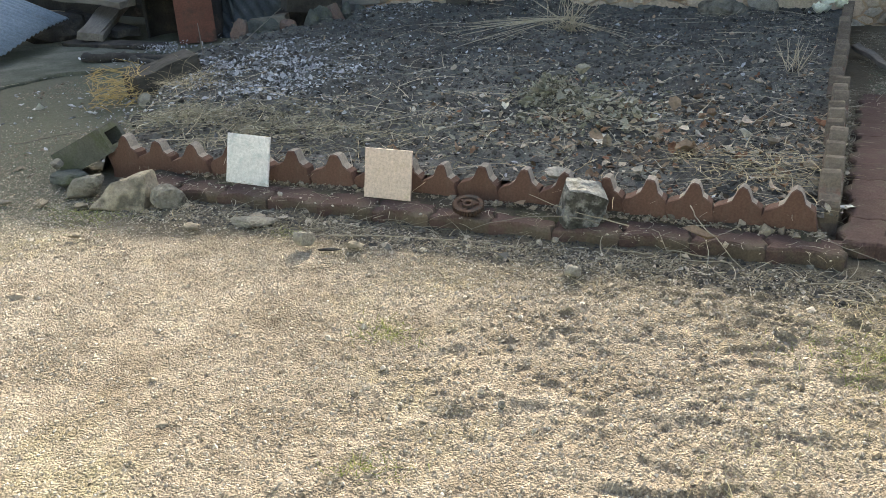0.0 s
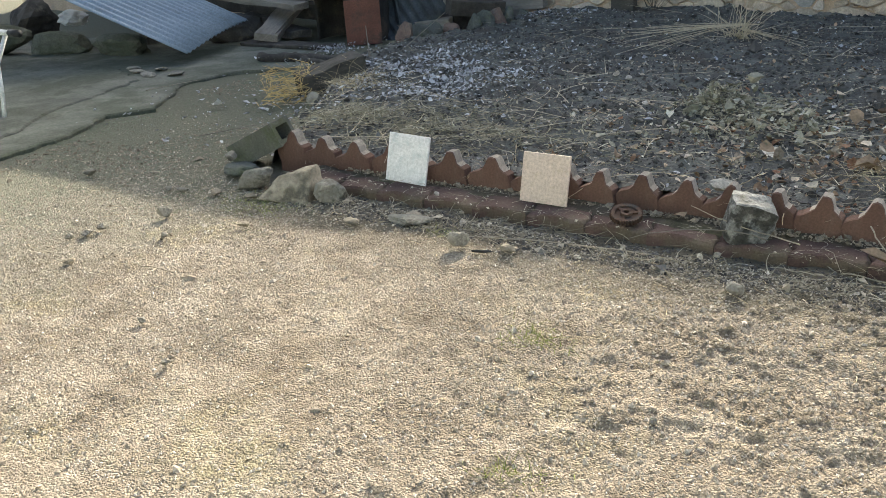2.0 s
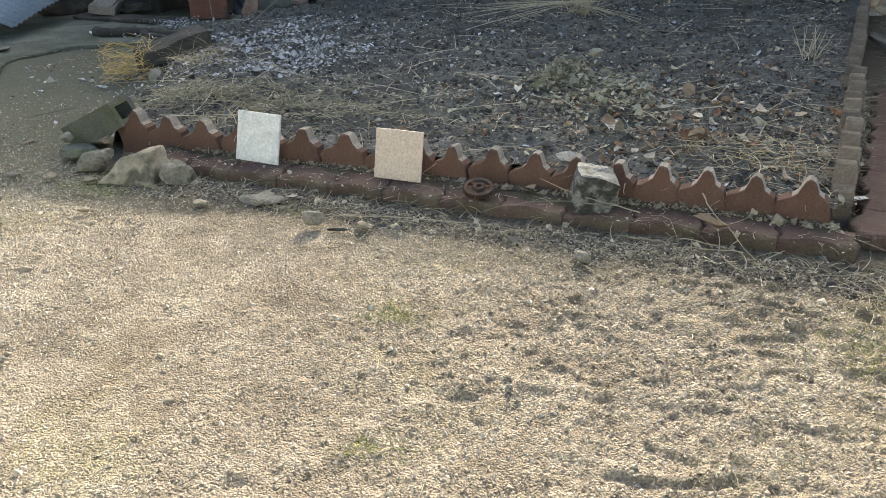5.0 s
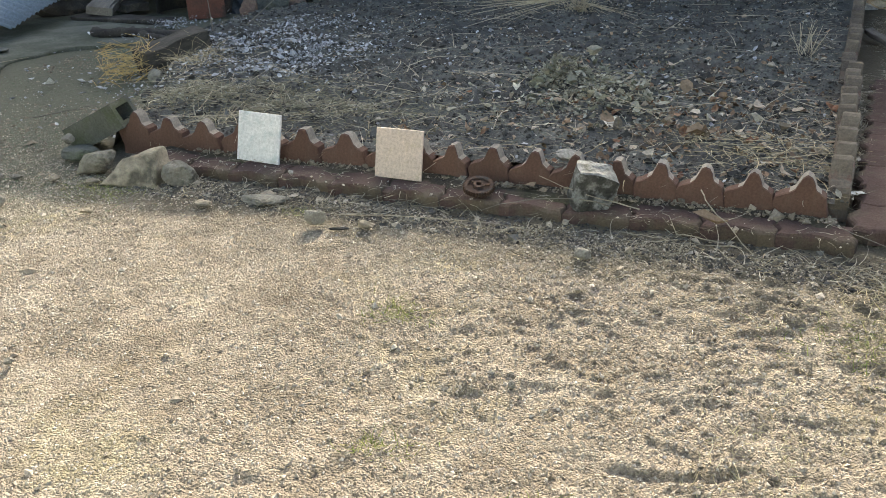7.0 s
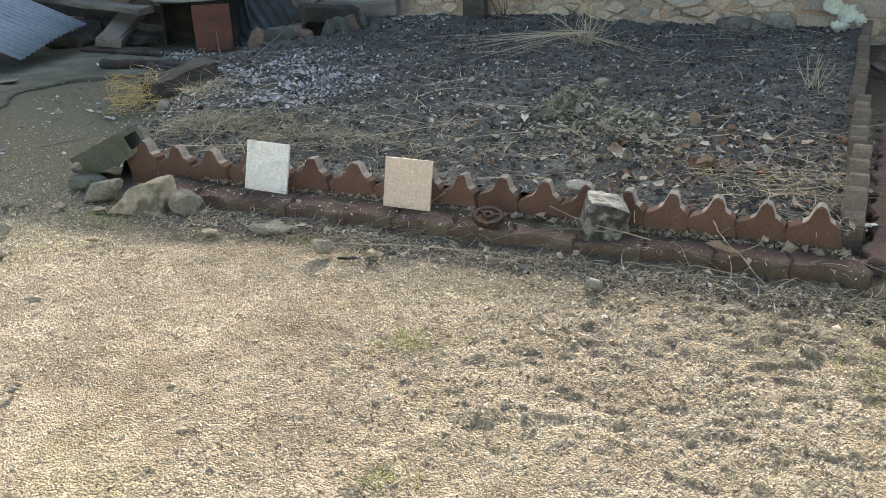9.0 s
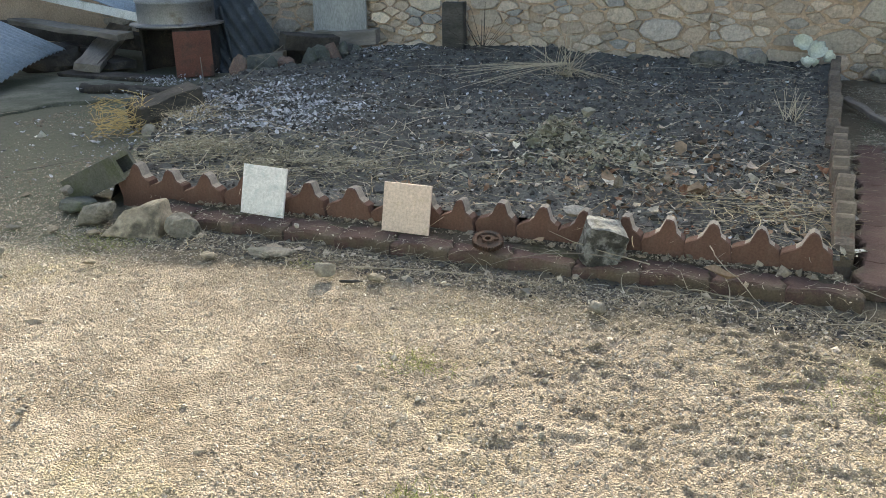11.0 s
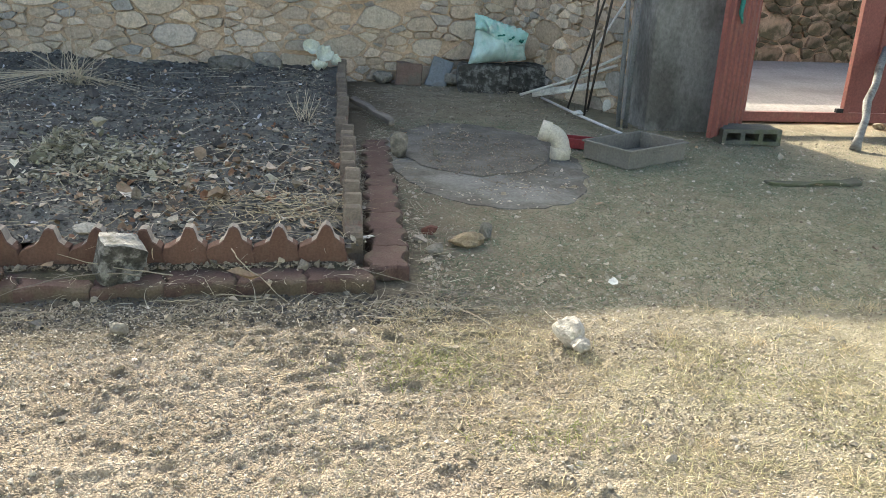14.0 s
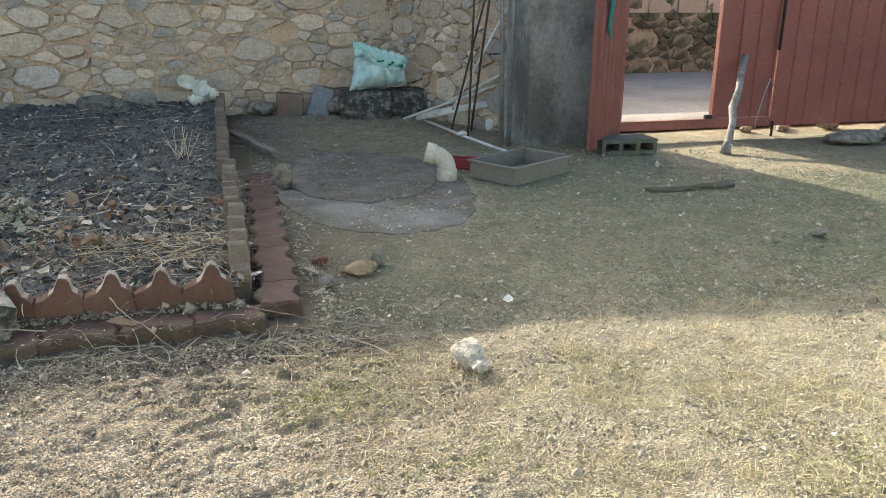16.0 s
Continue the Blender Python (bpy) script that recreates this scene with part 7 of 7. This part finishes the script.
stuff("dry_grass", blades("dry_grass", x, y, ground_z(x, y) - 0.001, R.uniform(0.012, 0.05, len(x)), R.uniform(0.0016, 0.0034, len(x)), R.uniform(0.02, 0.4, len(x)), M_MOSS_SHADE, 50, 1.0, 2), "grass bits coloured dull green for the yard's shade", "grass")
# dirt, chips and stalks in clumps over the shaded yard and before the wall
def clumpy(x, y):
    return off_bed(x, y) * np.clip(2.8 * bumps(x, y, 2.3, 151, 4) + 0.12, 0, 1) * (1 - 0.85 * smooth(2.6, 3.1, x) * smooth(3.7, 4.2, y))


x, y = spread(14000, 0.36, 3.4, 2.45, 6.9, clumpy)
stuff("earth_crumbs", grains("earth_crumbs", x, y, ground_z(x, y) + 0.002, np.exp(R.normal(-5.55, 0.5, len(x))), M_EARTH, 0.7, 91), "dark earth crumbs in the shaded yard", "soil")
x, y = spread(2600, 0.36, 3.2, 2.5, 6.9, clumpy)
stuff("plant_scraps", curls("plant_scraps", x, y, np.maximum(ground_z(x, y), 0.004) + 0.003, np.exp(R.normal(-4.9, 0.4, len(x))), M_HUSK, 92, 1.0), "pale leaf scraps in the shaded yard", "plant scraps")
x, y = spread(2400, 0.36, 3.2, 2.45, 6.9, clumpy)
stuff("dead_stalks", blades("dead_stalks", x, y, np.maximum(ground_z(x, y), 0.002) + 0.004, R.uniform(0.03, 0.12, len(x)), R.uniform(0.0025, 0.005, len(x)), np.abs(R.normal(0.05, 0.15, len(x))), M_HEAP, 93, 0.9, 3), "tangled stalks in the shaded yard", "dead stalks")
# gravel, crumbs and scraps on the ground beside the apron
def left_ground(x, y):
    return off_bed(x, y) * (x > -4.25 - 0.35 * smooth(2.6, 3.8, y)) * np.clip(0.4 + 1.8 * bumps(x, y, 2.0, 181, 4), 0.05, 1)


x, y = spread(16000, -4.6, -2.15, 2.0, 4.7, left_ground)
stuff("earth_crumbs", grains("earth_crumbs", x, y, ground_z(x, y) + 0.002, np.exp(R.normal(-5.4, 0.5, len(x))), M_EARTH, 0.7, 97, (PYR_V, PYR_F)), "brown crumbs on the ground by the apron", "soil")
x, y = spread(1100, -4.6, -2.15, 1.6, 4.7, left_ground)
stuff("gravel", grains("gravel", x, y, ground_z(x, y) + 0.004, np.exp(R.normal(-4.9, 0.35, len(x))), M_EARTH, 0.6, 98), "brown gravel on the ground by the apron", "gravel")
x, y = spread(900, -4.6, -2.15, 2.0, 4.7, left_ground)
stuff("dead_stalks", blades("dead_stalks", x, y, ground_z(x, y) + 0.004, R.uniform(0.02, 0.10, len(x)), R.uniform(0.002, 0.0045, len(x)), np.abs(R.normal(0.04, 0.12, len(x))), M_HEAP, 99, 1.2, 3), "broken stalks on the ground by the apron", "dead stalks")
for k in range(9):
    px, py, ps = R.uniform(-3.6, -2.3), R.uniform(1.5, 2.6), R.uniform(0.035, 0.065)
    stone("small flat stone on the sandy yard", (ps * 1.4, ps, ps * 0.55), (M_ROCK, M_ROCK_T)[k % 2], pose(px, py, -0.003, 0, 0, 37 * k), 260 + k, "pebble", 8, "pebble")
# tussocks of dry grass standing in the sunny yard, and bare earth between them
cx, cy = spread(230, 0.1, 3.0, 0.85, 2.42, lambda x, y: np.clip(0.25 + 1.8 * bumps(x, y, 1.9, 171), 0.03, 1) * smooth(0.0, 0.6, x))
k = np.repeat(np.arange(len(cx)), 46)
x, y = cx[k] + R.normal(0, 0.028, len(k)), cy[k] + R.normal(0, 0.022, len(k))
h = len(x) // 2
stuff("grass_tussocks", blades("grass_tussocks", x[:h], y[:h], ground_z(x[:h], y[:h]) - 0.002, R.uniform(0.025, 0.070, h), R.uniform(0.0014, 0.0030, h), R.uniform(0.2, 0.85, h), M_STRAW, 94, 0.9, 3), "tussocks of straw-coloured grass in the sunny yard", "grass")
stuff("grass_tussocks", blades("grass_tussocks", x[h:], y[h:], ground_z(x[h:], y[h:]) - 0.002, R.uniform(0.02, 0.055, len(x) - h), R.uniform(0.0014, 0.0028, len(x) - h), R.uniform(0.2, 0.85, len(x) - h), M_TURF, 95, 0.9, 3), "tussocks of yellowed grass in the sunny yard", "grass")
x, y = spread(26000, 0.0, 3.0, 0.85, 2.5, lambda x, y: smooth(0.0, 0.4, x) * np.clip(3.2 * bumps(x, y * 1.3, 3.6, 176, 4) - 0.1, 0, 1))
stuff("earth_crumbs", grains("earth_crumbs", x, y, ground_z(x, y) + 0.002, np.exp(R.normal(-5.6, 0.45, len(x))), M_EARTH, 0.8, 96, (PYR_V, PYR_F)), "brown earth crumbs between the dry grass", "soil")
# wiry twigs lying about the paver corner
for k in range(16):
    p = Vector((R.uniform(-0.95, 0.7), R.uniform(2.30, 2.52), 0.012))
    a, ln = R.uniform(-0.6, 3.6), R.uniform(0.10, 0.30)
    pts = []
    for i in range(8):
        pts.append(p.copy())
        a += R.normal(0, 0.28)
        p = p + Vector((math.cos(a), math.sin(a) * 0.6, 0)) * ln / 7 + Vector((0, 0, R.normal(0.0, 0.005)))
        p.z = max(p.z, 0.075 if 2.51 < p.y < 2.64 and p.x < 0.2 else 0.006)
    thing("twig", "thin pale dry twig lying by the border", "twig", me=tube("twig", pts, [0.0023 - 0.00018 * i for i in range(8)], M_LITTER, 5))

# ---- stones of the walls, last ----
for wall, length, high, w, h, seed, at, keep, stone_mat, clay in (
        (wall_north, 8.6, 1.5, 0.27, 0.132, 3, pose(-6.85, WALL_Y - 0.002, 0.02), lambda s: s > 3.2, M_STONE, M_MORTAR),
        (wall_east, b_len, 1.5, 0.24, 0.13, 5, pose(0, -0.002, 0.0), lambda s: True, M_STONE, M_MORTAR),
        (wall_lane, 6.0, 0.70, 0.30, 0.19, 7, pose(3.4, 9.318, 0.0), lambda s: True, M_STONE_D, M_STONE_D)):
    rubble_wall(wall, length, high, w, h, seed, at, keep, stone_mat)
    mortar_face(wall, length, high, at, seed + 20, clay)
for i in range(14):
    part("block", box("block", (0, 0, 0), (0.385, 0.05, 0.18), M_CAPBLK, 0.008), wall_lane, pose(3.4 + 0.4 * i, 9.275, 0.72))
    part("block", box("block", (0, 0, 0), (0.385, 0.05, 0.18), M_CAPBLK, 0.008), wall_lane, pose(3.2 + 0.4 * i, 9.275, 0.915))
